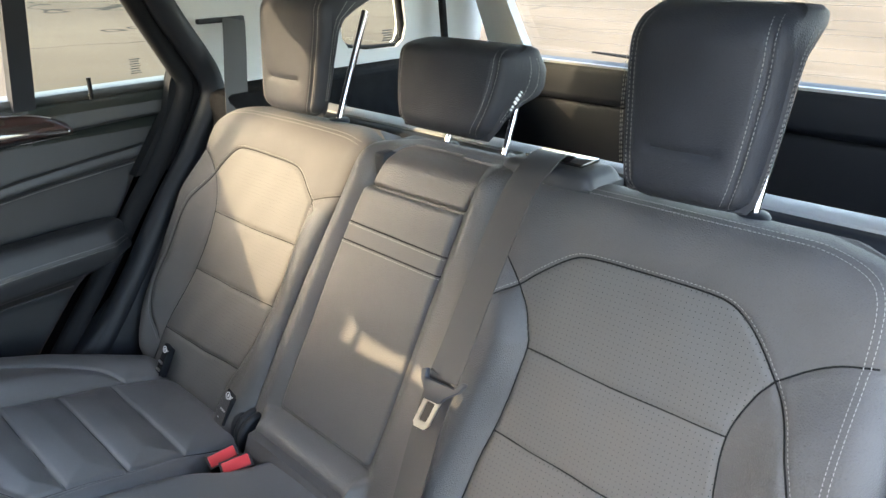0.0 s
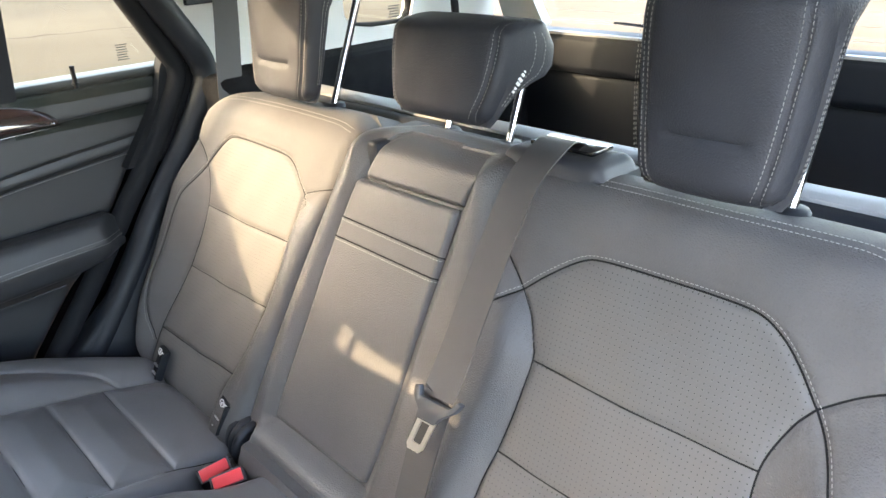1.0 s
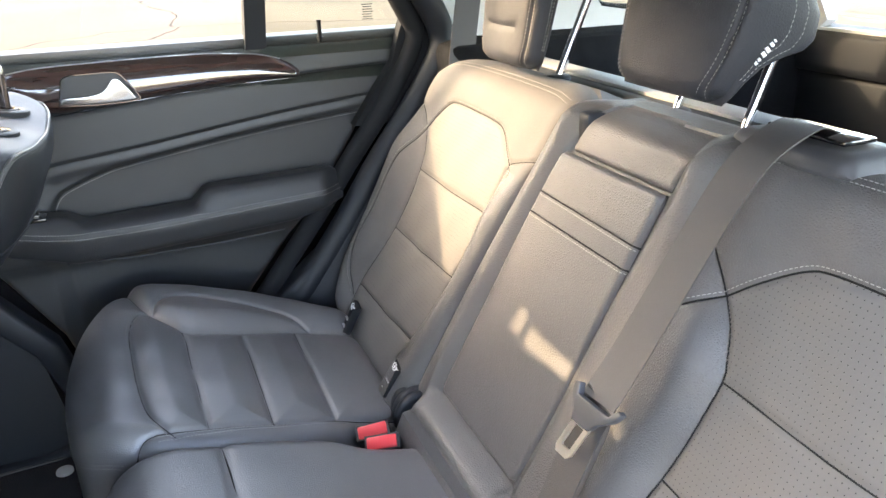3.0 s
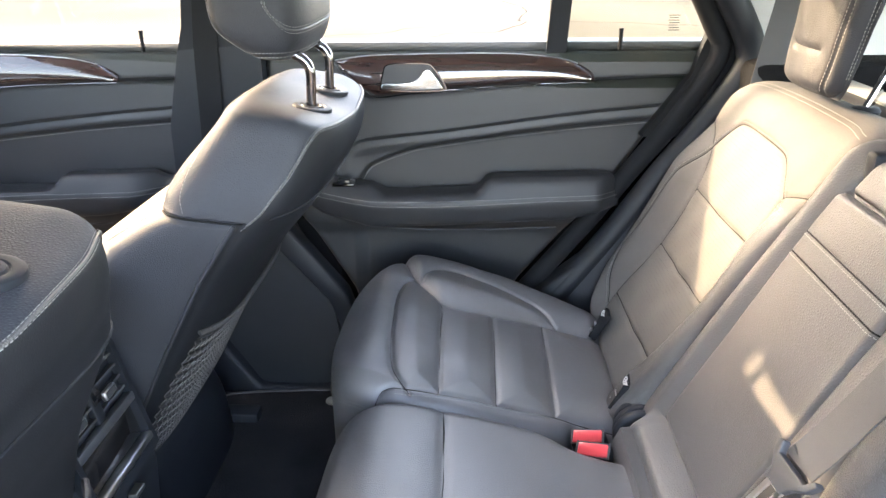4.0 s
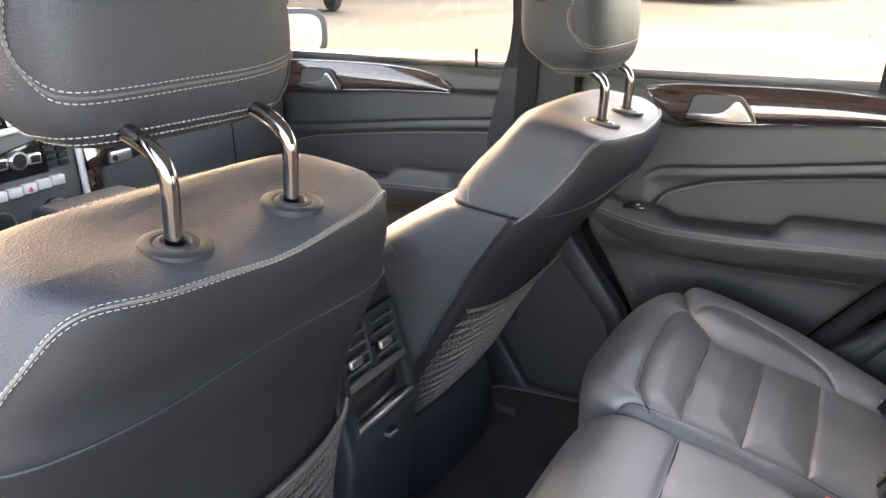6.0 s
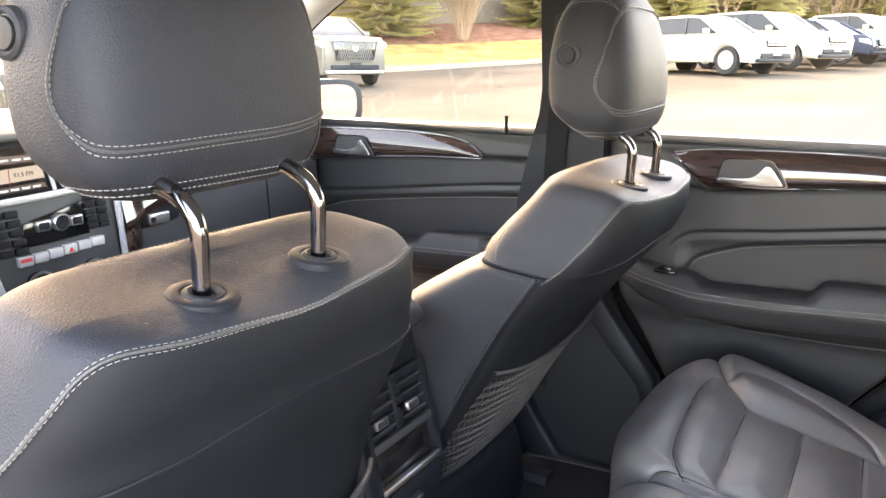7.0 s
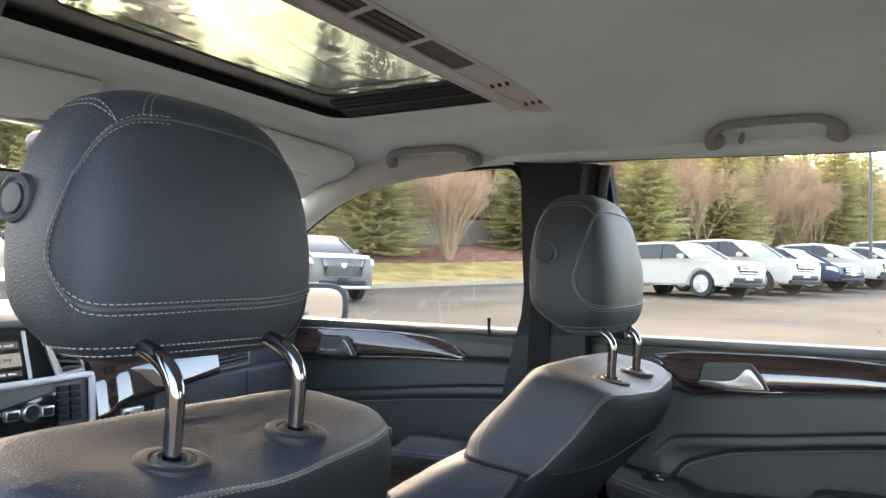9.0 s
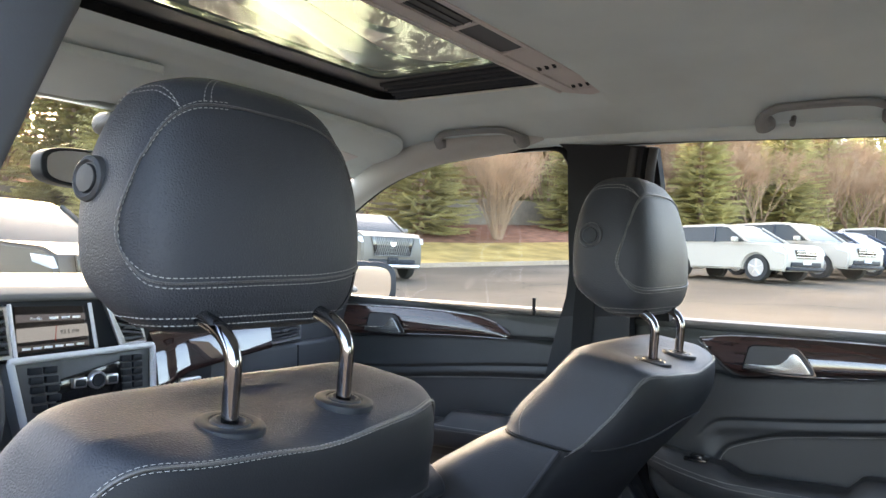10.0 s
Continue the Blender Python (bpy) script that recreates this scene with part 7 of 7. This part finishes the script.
# ---- outside: parking lot, verge, vehicles, trees ----
def asphalt_material():
    m, n, l, b = nodes_of("worn_asphalt")
    co = n.new("ShaderNodeTexCoord")
    big = n.new("ShaderNodeTexNoise")
    big.inputs["Scale"].default_value, big.inputs["Detail"].default_value = 0.25, 8.0
    l.new(co.outputs["Object"], big.inputs["Vector"])
    r = n.new("ShaderNodeValToRGB")
    r.color_ramp.elements[0].position, r.color_ramp.elements[0].color = 0.35, (0.085, 0.068, 0.049, 1)
    r.color_ramp.elements[1].position, r.color_ramp.elements[1].color = 0.68, (0.13, 0.105, 0.077, 1)
    l.new(big.outputs[0], r.inputs[0])
    warp = n.new("ShaderNodeTexNoise")
    warp.inputs["Scale"].default_value = 0.8
    l.new(co.outputs["Object"], warp.inputs["Vector"])
    add = n.new("ShaderNodeVectorMath")
    add.operation = "ADD"
    l.new(co.outputs["Object"], add.inputs[0])
    l.new(warp.outputs["Color"], add.inputs[1])
    v = n.new("ShaderNodeTexVoronoi")
    v.feature = "DISTANCE_TO_EDGE"
    v.inputs["Scale"].default_value = 0.16
    l.new(add.outputs[0], v.inputs["Vector"])
    crack = n.new("ShaderNodeMapRange")
    crack.inputs[1].default_value, crack.inputs[2].default_value = 0.0010, 0.0032
    l.new(v.outputs[0], crack.inputs[0])
    mix = n.new("ShaderNodeMix")
    mix.data_type = "RGBA"
    mix.inputs["A"].default_value = (0.022, 0.019, 0.016, 1)
    l.new(crack.outputs[0], mix.inputs["Factor"])
    l.new(r.outputs[0], mix.inputs["B"])
    l.new(mix.outputs["Result"], b.inputs["Base Color"])
    b.inputs["Roughness"].default_value, b.inputs["Specular IOR Level"].default_value = 0.95, 0.08
    fine = n.new("ShaderNodeTexNoise")
    fine.inputs["Scale"].default_value = 60.0
    l.new(co.outputs["Object"], fine.inputs["Vector"])
    bump = n.new("ShaderNodeBump")
    bump.inputs["Strength"].default_value, bump.inputs["Distance"].default_value = 0.4, 0.01
    l.new(fine.outputs[0], bump.inputs["Height"])
    l.new(bump.outputs[0], b.inputs["Normal"])
    return m


ASPHALT = asphalt_material()
GRASS = surface("spring_grass", (0.37, 0.245, 0.085), 0.95, grain=1.0, grain_scale=30, depth=0.05, vary=0.4, vary_scale=0.8, spec=0.1)
MULCH = surface("bark_mulch", (0.21, 0.098, 0.06), 0.95, grain=1.0, grain_scale=12, depth=0.06, vary=0.4, vary_scale=2.0, spec=0.1)
CONCRETE = surface("kerb_concrete", (0.36, 0.27, 0.185), 0.9, grain=0.5, grain_scale=40, depth=0.004)
NEEDLES = surface("spruce_needles", (0.44, 0.385, 0.165), 0.7, vary=0.35, vary_scale=1.2, random_tint=0.25, spec=0.2, thin=0.42)
BARK = surface("tree_bark", (0.26, 0.165, 0.10), 0.9, grain=0.8, grain_scale=20, depth=0.01)
TWIG = surface("pale_bare_twigs", (0.44, 0.275, 0.165), 0.9, vary=0.25, vary_scale=1.0, random_tint=0.15, thin=0.2)


def ground_z(x):
    return 0.048 * min(max(x, -4.0), 45.0)


gx = [-600, -4, 45, 900]
bm = mesh_from([(x, y, ground_z(x)) for x in gx for y in (-700, 900)], [(2 * i, 2 * i + 2, 2 * i + 3, 2 * i + 1) for i in range(3)])
solo("ground", bm, ASPHALT, "worn pale asphalt parking lot with sealed cracks", "parking lot", kind="structure", smooth=False)

# the verge beyond the kerb: k runs along the kerb, d away from the lot
KO, KD, KN = Vector((23.3, 16.4, 0)), Vector((0.891, -0.454, 0)), Vector((0.454, 0.891, 0))


def verge(k, d):
    p = KO + KD * k + KN * d
    rise = 1.3 * min(1, max(0, (d - 0.2) / 9.0)) ** 1.2 + 0.22 * max(0, d - 11)
    return Vector((p.x, p.y, ground_z(p.x) + 0.13 + rise))


def strip(d0, d1, nd, k0=-60, k1=90, nk=60, rough=0.05):
    vs, fs = [], []
    for j in range(nd + 1):
        for i in range(nk + 1):
            p = verge(k0 + (k1 - k0) * i / nk, d0 + (d1 - d0) * j / nd)
            p.z += rough * noise.noise(p * 0.6)
            vs.append(p)
    for j in range(nd):
        for i in range(nk):
            a = j * (nk + 1) + i
            fs.append((a, a + 1, a + nk + 2, a + nk + 1))
    return mesh_from(vs, fs)


solo("verge", strip(0.15, 5.5, 8), GRASS, "dry spring grass bank beyond the kerb", "grass", kind="stuff")
solo("mulch_bed", strip(5.5, 40, 16), MULCH, "brown bark mulch bed under the trees", "mulch", kind="stuff")
kv = [verge(k, 0.0) for k in np.linspace(-60, 90, 40)]
solo("kerb", ribbon([Vector((p.x, p.y, p.z - 0.05)) for p in kv], (KN.x, KN.y, 0), 0.30, 0.18), CONCRETE, "pale concrete kerb", "kerb", kind="structure")
wallp = [verge(k, 12.5) for k in np.linspace(-60, 90, 12)]
solo("garden_wall", ribbon([Vector((p.x, p.y, p.z + 0.5)) for p in wallp], (0, 0, 1), 2.0, 0.3), surface("brown_grey_concrete", (0.19, 0.15, 0.11), 0.9, grain=0.5, grain_scale=20, depth=0.004), "long grey concrete wall behind the trees", "wall", kind="structure")


def spruce_mesh(seed, height, spread):
    """Crown of a spruce: whorls of drooping branches, each with rows of needle twigs."""
    rnd = random.Random(seed)
    verts, faces = [], []
    z = 0.35
    while z < height - 0.15:
        f = z / height
        reach = spread * (1 - f) ** 0.65 * (0.75 + 0.25 * min(1, f * 8))
        n = max(6, int(17 * (1 - f) + 6))
        for i in range(n):
            a = 2 * math.pi * (i + rnd.random()) / n
            ln = reach * rnd.uniform(0.62, 1.12) + 0.12
            dirv = Vector((math.cos(a), math.sin(a), 0))
            side = Vector((-math.sin(a), math.cos(a), 0))
            droop = rnd.uniform(0.10, 0.34) + 0.1 * (1 - f)
            zz = z + rnd.uniform(-0.15, 0.15)
            m = max(5, int(ln * 9))
            for j in range(m + 1):
                t = j / m
                c = dirv * (ln * t) + Vector((0, 0, zz - droop * ln * t + 0.22 * ln * t * t))
                if t > 0.22:
                    w = (0.26 + 0.12 * ln) * (1.05 - t) * rnd.uniform(0.7, 1.3) * 0.8 + 0.05
                    for s in (-1, 1):
                        tip = c + side * (s * w) + dirv * (0.5 * w) + Vector((0, 0, -0.22 * w + rnd.uniform(-0.05, 0.05)))
                        k = len(verts)
                        h = 0.045 + 0.03 * rnd.random()
                        verts += [c - dirv * 0.05, c + dirv * 0.05 + Vector((0, 0, h)), tip]
                        faces.append((k, k + 1, k + 2))
                        if rnd.random() < 0.85:
                            k = len(verts)
                            low = c + side * (s * w * 0.7) + dirv * 0.12 + Vector((0, 0, -0.05 - 0.06 * rnd.random()))
                            verts += [c - dirv * 0.04, c + dirv * 0.06, low]
                            faces.append((k, k + 1, k + 2))
        z += 0.22 + 0.10 * (1 - f)
    return verts, faces


def spruce(place, seed, height, spread, label):
    t = thing("spruce_tree", place, label, "tree", "spruces")
    vs, fs = spruce_mesh(seed, height, spread)
    o = Vector(place)
    part("crown", mesh_from([Vector(v) + o for v in vs], fs), NEEDLES, t, "green needle crown", smooth=False)
    part("trunk", tube([o + Vector((0, 0, -0.4)), o + Vector((0.03, 0, height * 0.5)), o + Vector((0, 0, height))], [0.20, 0.11, 0.015], 8), BARK, t)
    return t


def bare_tree(place, seed, height, stems, label, spread=0.5, depth=6, thick=0.075):
    """A leafless, many-stemmed tree of tapered limbs and fine twigs."""
    rnd = random.Random(seed)
    verts, faces, tv, tf = [], [], [], []

    def limb(p, d, ln, r, level):
        q = p + d * ln
        side = d.orthogonal().normalized()
        up = d.cross(side)
        V, F = (verts, faces) if level <= 2 else (tv, tf)
        k = len(V)
        for c, rr in ((p, r), (q, r * 0.68)):
            for a in (0, 2.094, 4.189):
                V.append(c + side * (math.cos(a) * rr) + up * (math.sin(a) * rr))
        F.extend([(k, k + 1, k + 4, k + 3), (k + 1, k + 2, k + 5, k + 4), (k + 2, k, k + 3, k + 5)])
        if level >= depth:
            return
        for _ in range(3 if level < 2 else rnd.choice((2, 3))):
            nd = (d + Vector((rnd.uniform(-1, 1), rnd.uniform(-1, 1), rnd.uniform(-0.15, 0.55))) * spread).normalized()
            limb(p + d * ln * rnd.uniform(0.55, 1.0), nd, ln * rnd.uniform(0.62, 0.88), max(0.006, r * 0.62), level + 1)

    o = Vector(place)
    for i in range(stems):
        a = 2 * math.pi * i / stems + rnd.random()
        lean = rnd.uniform(0.10, 0.44)
        d = Vector((math.cos(a) * lean, math.sin(a) * lean, 1)).normalized()
        limb(o + Vector((math.cos(a) * 0.12, math.sin(a) * 0.12, -0.3)), d, height * 0.27, thick, 0)
    t = thing("bare_tree", place, label, "tree", "bare trees")
    part("limbs", mesh_from(verts, faces), BARK, t)
    part("twigs", mesh_from(tv, tf), TWIG, t, "fine pale leafless twigs")
    return t


s1 = spruce(verge(-10.5, 8.0), 1, 11.0, 3.0, "full green spruce tree on a mulch bank")
s2 = spruce(verge(14.0, 9.6), 2, 9.8, 2.7, "tall blue-green spruce tree")
spruce(verge(-7.4, 8.9), 3, 14.6, 4.2, "very tall broad spruce tree on the bank")
rnd = random.Random(11)
spots = [(-12.5, 11.5, 1.1, s1), (-2.2, 12.5, 1.0, s2), (2.9, 7.8, 1.02, s1), (18.5, 11.5, 0.95, s1), (23.8, 9.0, 1.12, s2), (32.7, 9.5, 1.15, s1), (47, 9.5, 1.2, s2), (28.0, 13.0, 1.1, s2), (37.5, 13.0, 1.1, s1), (-18.5, 10, 1.0, s2), (-26, 12, 1.1, s1), (42, 12.5, 1.1, s2), (-34, 11, 1.1, s2), (54, 11, 1.1, s2)]
spots += [(k + rnd.uniform(-1.2, 1.2), rnd.uniform(19, 24), rnd.uniform(0.62, 0.82) + (0.42 if k > 9 else 0.0), rnd.choice((s1, s2))) for k in range(-44, 84, 4)]
spots += [(k + rnd.uniform(-1.5, 1.5), rnd.uniform(27, 31), rnd.uniform(0.60, 0.78) + (0.60 if k > 9 else 0.0), rnd.choice((s1, s2))) for k in range(-44, 90, 5)]
for k, d, sc, src in spots:
    c = copy_thing(src, Matrix.Translation(verge(k, d)) @ Matrix.Rotation(rnd.uniform(0, 6.2), 4, "Z"))
    c.scale = (sc, sc, sc)
b1 = bare_tree(verge(6.6, 6.4), 5, 6.0, 26, "leafless many-stemmed tree with pale twigs", 0.40, 6, 0.040)
b2 = bare_tree(verge(28.5, 8.6), 8, 7.6, 4, "leafless tree with spreading pale twigs", 0.5, 7)
spots = [(18.5, 9.5, 0.85, b1), (21.0, 11.0, 1.0, b2), (26.5, 10.5, 1.0, b2), (36, 8.8, 1.05, b2), (40, 9, 1.0, b2), (-5, 14, 1.2, b2), (-16, 14, 1.4, b2), (-9.5, 14, 1.2, b1), (6.5, 13.5, 1.1, b2), (44, 10, 1.1, b2)]
spots += [(-3.9, 9.5, 1.45, b2), (0.5, 10, 1.25, b2), (-3.5, 10.5, 1.3, b2)] + [(k * 0.5 + rnd.uniform(-1.5, 1.5), rnd.uniform(13, 19), rnd.uniform(1.0, 1.4), b2) for k in range(-80, 160, 5)]
for k, d, sc, src in spots:
    c = copy_thing(src, Matrix.Translation(verge(k, d)) @ Matrix.Rotation(rnd.uniform(0, 6.2), 4, "Z"))
    c.scale = (sc, sc, sc)


# ---- parked vehicles ----
CAR_GLASS = surface("dark_car_glass", (0.03, 0.035, 0.035), 0.12, vary=0.02, spec=0.18)
LAMP = surface("clear_lamp_glass", (0.55, 0.57, 0.6), 0.1, vary=0.05, coat=1.0)
TYRE = surface("tyre_rubber", (0.02, 0.02, 0.02), 0.85)
PAINTS = {k: surface(k + "_car_paint", c, 0.38, vary=0.02, coat=0.12, metal=mt, spec=0.3) for k, c, mt in (("white", (0.38, 0.345, 0.29), 0.0), ("silver", (0.135, 0.121, 0.10), 0.0), ("graphite", (0.03, 0.033, 0.033), 0.0), ("dark_blue", (0.03, 0.045, 0.07), 0.3), ("blue", (0.05, 0.12, 0.32), 0.2), ("grey", (0.22, 0.23, 0.24), 0.4))}


def vehicle(name, label, paint, L, W, H, hood, place, heading, tall=False, group="parked cars"):
    """A parked car that faces +y before it is turned: body, glass house, wheels, lamps, grille."""
    o = Vector(place)
    turn = Matrix.Translation(o) @ Matrix.Rotation(heading, 4, "Z")
    t = thing(name, place, label, "car", group)
    P = PAINTS[paint]
    f, r = L / 2, -L / 2
    belt_z = hood + 0.02
    body = [(f - 0.10, 0.30), (f - 0.02, 0.48), (f, hood - 0.38), (f - 0.06, hood - 0.14), (f - 0.25, hood - 0.04), (f - 1.25, hood + 0.03), (r + 0.25, belt_z + 0.06), (r + 0.04, belt_z - 0.08), (r, 0.75), (r + 0.06, 0.38), (r + 0.25, 0.28)]
    # wheel arches cut into the lower edge
    wr = 0.41 if tall else (0.385 if H > 1.55 else 0.345)
    fx, rx = f - 0.92, r + 0.95
    low = []
    for c in (rx, fx):
        for a in np.linspace(math.pi, 0, 9):
            low.append((c + (wr + 0.06) * math.cos(a), max(0.28, 0.33 + (wr + 0.06) * math.sin(a))))
    outline = body + low
    bm = prism(outline, (-W / 2, 0, 0), (0, 1, 0), (0, 0, 1), (W, 0, 0))
    for v in bm.verts:
        k = max(0, (abs(v.co.y) - L * 0.36) / (L * 0.14))
        v.co.x *= 1 - 0.10 * k * k - 0.03 * max(0, v.co.z - 0.8)
    bmesh.ops.bevel(bm, geom=[e for e in bm.edges if abs(e.verts[0].co.x) > W * 0.38 and abs(e.verts[1].co.x) > W * 0.38 and e.verts[0].co.x * e.verts[1].co.x > 0], offset=0.05, segments=3, affect="EDGES", clamp_overlap=True)
    part("body", moved(bm, turn), P, t)
    gh = [(f - 1.22, belt_z - 0.02), (f - 1.95, H - 0.10), (f - 2.25, H - 0.03), (r + (0.55 if tall else 0.9), H - 0.03), (r + (0.30 if tall else 0.45), H - 0.14), (r + 0.10, belt_z)]

    def house(poly, wide, top):
        b = prism(poly, (-W / 2 * wide, 0, 0), (0, 1, 0), (0, 0, 1), (W * wide, 0, 0))
        for v in b.verts:
            q = max(0, (v.co.z - belt_z) / (H - belt_z))
            v.co.x *= 1 - 0.20 * q
        bmesh.ops.bevel(b, geom=b.edges[:], offset=0.04, segments=2, affect="EDGES", clamp_overlap=True)
        return b

    part("glass_house", moved(house(gh, 0.955, H), turn), CAR_GLASS, t, "dark car windows")
    roof_p = [(f - 1.98, H - 0.09), (f - 2.25, H - 0.005), ((f + r) / 2 - 0.2, H + 0.02), (r + (0.55 if tall else 0.9), H - 0.01), (r + (0.34 if tall else 0.5), H - 0.10), (r + (0.5 if tall else 0.8), H - 0.09)]
    part("roof", moved(house(roof_p, 0.975, H), turn), P, t)
    for s in (-1, 1):
        wb, wt = W / 2 * 0.965, W / 2 * 0.80

        def pil(a, b2, w=0.035):
            return moved(tube([(s * wb, a, belt_z), (s * wt, b2, H - 0.07)], w, 8), turn)

        part("pillar", pil(f - 1.22, f - 2.0), P, t)
        part("pillar", pil((f + r) / 2 - 0.05, (f + r) / 2 - 0.15, 0.03), GLOSS_BLACK, t)
        part("pillar", pil(r + 0.25, r + (0.55 if tall else 0.9), 0.07), P, t)
        part("door_mirror", moved(box((s * W / 2 - 0.02 + (0.02 if s > 0 else -0.20), f - 1.62, belt_z + 0.0), (s * W / 2 + (0.20 if s > 0 else 0.02), f - 1.48, belt_z + 0.15), 0.04, 2), turn), P, t)
        part("headlamp", moved(prism([(f - 0.03, hood - 0.32), (f - 0.10, hood - 0.16), (f - 0.42, hood - 0.13), (f - 0.38, hood - 0.24)], (s * (W / 2 - 0.42), 0, 0), (0, 1, 0), (0, 0, 1), (s * 0.385, 0, 0), 0.015), turn), LAMP, t, "clear glass headlamp")
        part("tail_lamp", moved(box((s * (W / 2 - 0.28) - 0.12, r - 0.01, belt_z - 0.35), (s * (W / 2 - 0.28) + 0.18 * 0.6, r + 0.06, belt_z - 0.1), 0.02), turn), RED, t)
        for y in (fx, rx):
            wh = part("wheel", moved(lathe([(0.0, -0.11), (wr * 0.62, -0.11), (wr * 0.68, -0.10), (wr * 0.96, -0.10), (wr, -0.06), (wr, 0.06), (wr * 0.96, 0.10), (wr * 0.66, 0.10), (0.0, 0.08)], (s * (W / 2 - 0.13), y, wr), (s, 0, 0), 28), turn), TYRE, t)
            spokes = [lathe([(wr * 0.60, 0.09), (wr * 0.66, 0.105), (wr * 0.66, 0.115), (wr * 0.60, 0.115)], (s * (W / 2 - 0.13), y, wr), (s, 0, 0), 28), lathe([(0, 0.09), (0.06, 0.09), (0.06, 0.118), (0, 0.12)], (s * (W / 2 - 0.13), y, wr), (s, 0, 0), 14)]
            for q in range(5):
                a = 2 * math.pi * q / 5 + 0.3
                spokes.append(tube([(s * (W / 2 - 0.02), y + 0.05 * math.cos(a), wr + 0.05 * math.sin(a)), (s * (W / 2 - 0.015), y + wr * 0.62 * math.cos(a), wr + wr * 0.62 * math.sin(a))], 0.035, 6, squash=0.5))
            part("rim", moved(join(*spokes), turn), SATIN, wh, "alloy wheel rim")
    gw = 0.66 if tall else 0.48
    gz0, gz1 = (hood - 0.67, hood - 0.15) if tall else (hood - 0.42, hood - 0.18)
    gr = part("grille", moved(prism([(-gw * 0.85, gz0), (gw * 0.85, gz0), (gw, gz1), (-gw, gz1)], (0, f - 0.03, 0), (1, 0, 0), (0, 0, 1), (0, 0.05, 0), 0.015), turn), GLOSS_BLACK, t, "dark grille with bright mesh")
    bars = []
    for k in range(7 if tall else 3):
        z = gz0 + (gz1 - gz0) * (k + 0.5) / (7 if tall else 3)
        bars.append(box((-gw * 0.9, f + 0.018, z - 0.010), (gw * 0.9, f + 0.03, z + 0.010)))
    if tall:
        bars = []
        for k in range(-10, 11):
            for lean in (-0.16, 0.16):
                xb, xt = k * gw * 0.10 - lean / 2, k * gw * 0.10 + lean / 2
                lim = gw * 0.86
                if max(abs(xb), abs(xt)) < lim:
                    bars.append(prism([(xb - 0.008, gz0 + 0.02), (xb + 0.008, gz0 + 0.02), (xt + 0.008, gz1 - 0.02), (xt - 0.008, gz1 - 0.02)], (0, f + 0.022 + 0.002 * (lean > 0), 0), (1, 0, 0), (0, 0, 1), (0, 0.008, 0)))
        bars.append(tube([(-gw * 0.85, f + 0.024, gz0), (gw * 0.85, f + 0.024, gz0), (gw, f + 0.024, gz1), (-gw, f + 0.024, gz1), (-gw * 0.85, f + 0.024, gz0)], 0.016, 6))
    part("grille_bars", moved(join(*bars), turn), surface("grey_grille_mesh", (0.10, 0.098, 0.09), 0.4) if tall else SATIN, gr)
    part("badge", moved(prism([(-0.09, 0.06), (0.09, 0.06), (0.06, -0.04), (0, -0.07), (-0.06, -0.04)], (0, f + 0.03, (gz0 + gz1) / 2 + 0.06), (1, 0, 0), (0, 0, 1), (0, 0.012, 0)), turn), SATIN, gr)
    part("bumper", moved(box((-W / 2 * 0.84, f - 0.10, 0.32), (W / 2 * 0.84, f + 0.03, 0.42), 0.03, 2), turn), SATIN if tall else PLASTIC_DARK, t)
    part("lower_grille", moved(box((-W / 2 * 0.7, f - 0.05, 0.43), (W / 2 * 0.7, f + 0.012, 0.56), 0.02, 2), turn), PLASTIC_DARK, t)
    part("number_plate", moved(box((-0.16, f + 0.012, 0.50), (0.16, f + 0.045, 0.62), 0.005), turn), WHITE_MARK if not tall else PLASTIC_DARK, t)
    return t


HD = math.atan2(-0.90, -0.44) - math.pi / 2


def at_ground(x, y):
    return (x, y, ground_z(x))


vehicle("parked_suv", "large silver sport utility vehicle with a bright mesh grille", "silver", 5.35, 2.05, 1.92, 1.33, at_ground(16.97, 15.54), HD, True, "large parked suvs")
vehicle("parked_suv", "large grey sport utility vehicle facing the lot", "graphite", 5.35, 2.05, 1.92, 1.25, at_ground(4.7, 12.4), math.pi + 0.2, True, "large parked suvs")
row = [("parked_suv", "white compact suv parked in a row", "white", 4.66, 1.89, 1.64, 1.08), ("parked_suv", "white suv with dark lower trim parked in a row", "white", 4.8, 1.93, 1.72, 1.10), ("parked_car", "dark blue saloon parked between white suvs", "dark_blue", 4.7, 1.81, 1.44, 0.92), ("parked_suv", "white crossover parked in a row", "white", 4.4, 1.8, 1.58, 1.02), ("parked_car", "dark grey saloon parked in a row", "grey", 4.7, 1.81, 1.46, 0.94), ("parked_suv", "white suv parked at the row's far part", "white", 4.7, 1.9, 1.68, 1.08), ("parked_car", "blue car parked at the row's far part", "blue", 4.5, 1.8, 1.5, 0.95)]
for i, (nm, lb, pa, L, W, H, hd) in enumerate(row):
    x, y = 23.0 + 2.75 * i * 0.90, 5.6 - 2.75 * i * 0.44
    vehicle(nm, lb, pa, L, W, H, hd, at_ground(x, y), HD, False, "parked cars in a row")

pl = thing("street_lamp", at_ground(31.5, 0.6), "tall grey parking lot lamp pole", "street lamp")
po = Vector(at_ground(31.5, 0.6))
part("base", tube([po, po + Vector((0, 0, 0.5))], 0.22, 16), CONCRETE, pl)
part("pole", tube([po + Vector((0, 0, 0.5)), po + Vector((0, 0, 5.6))], [0.070, 0.050], 12), PLASTIC, pl)
part("lamp_head", box(po + Vector((-0.7, -0.16, 5.55)), po + Vector((0.1, 0.16, 5.68)), 0.03), PLASTIC, pl)
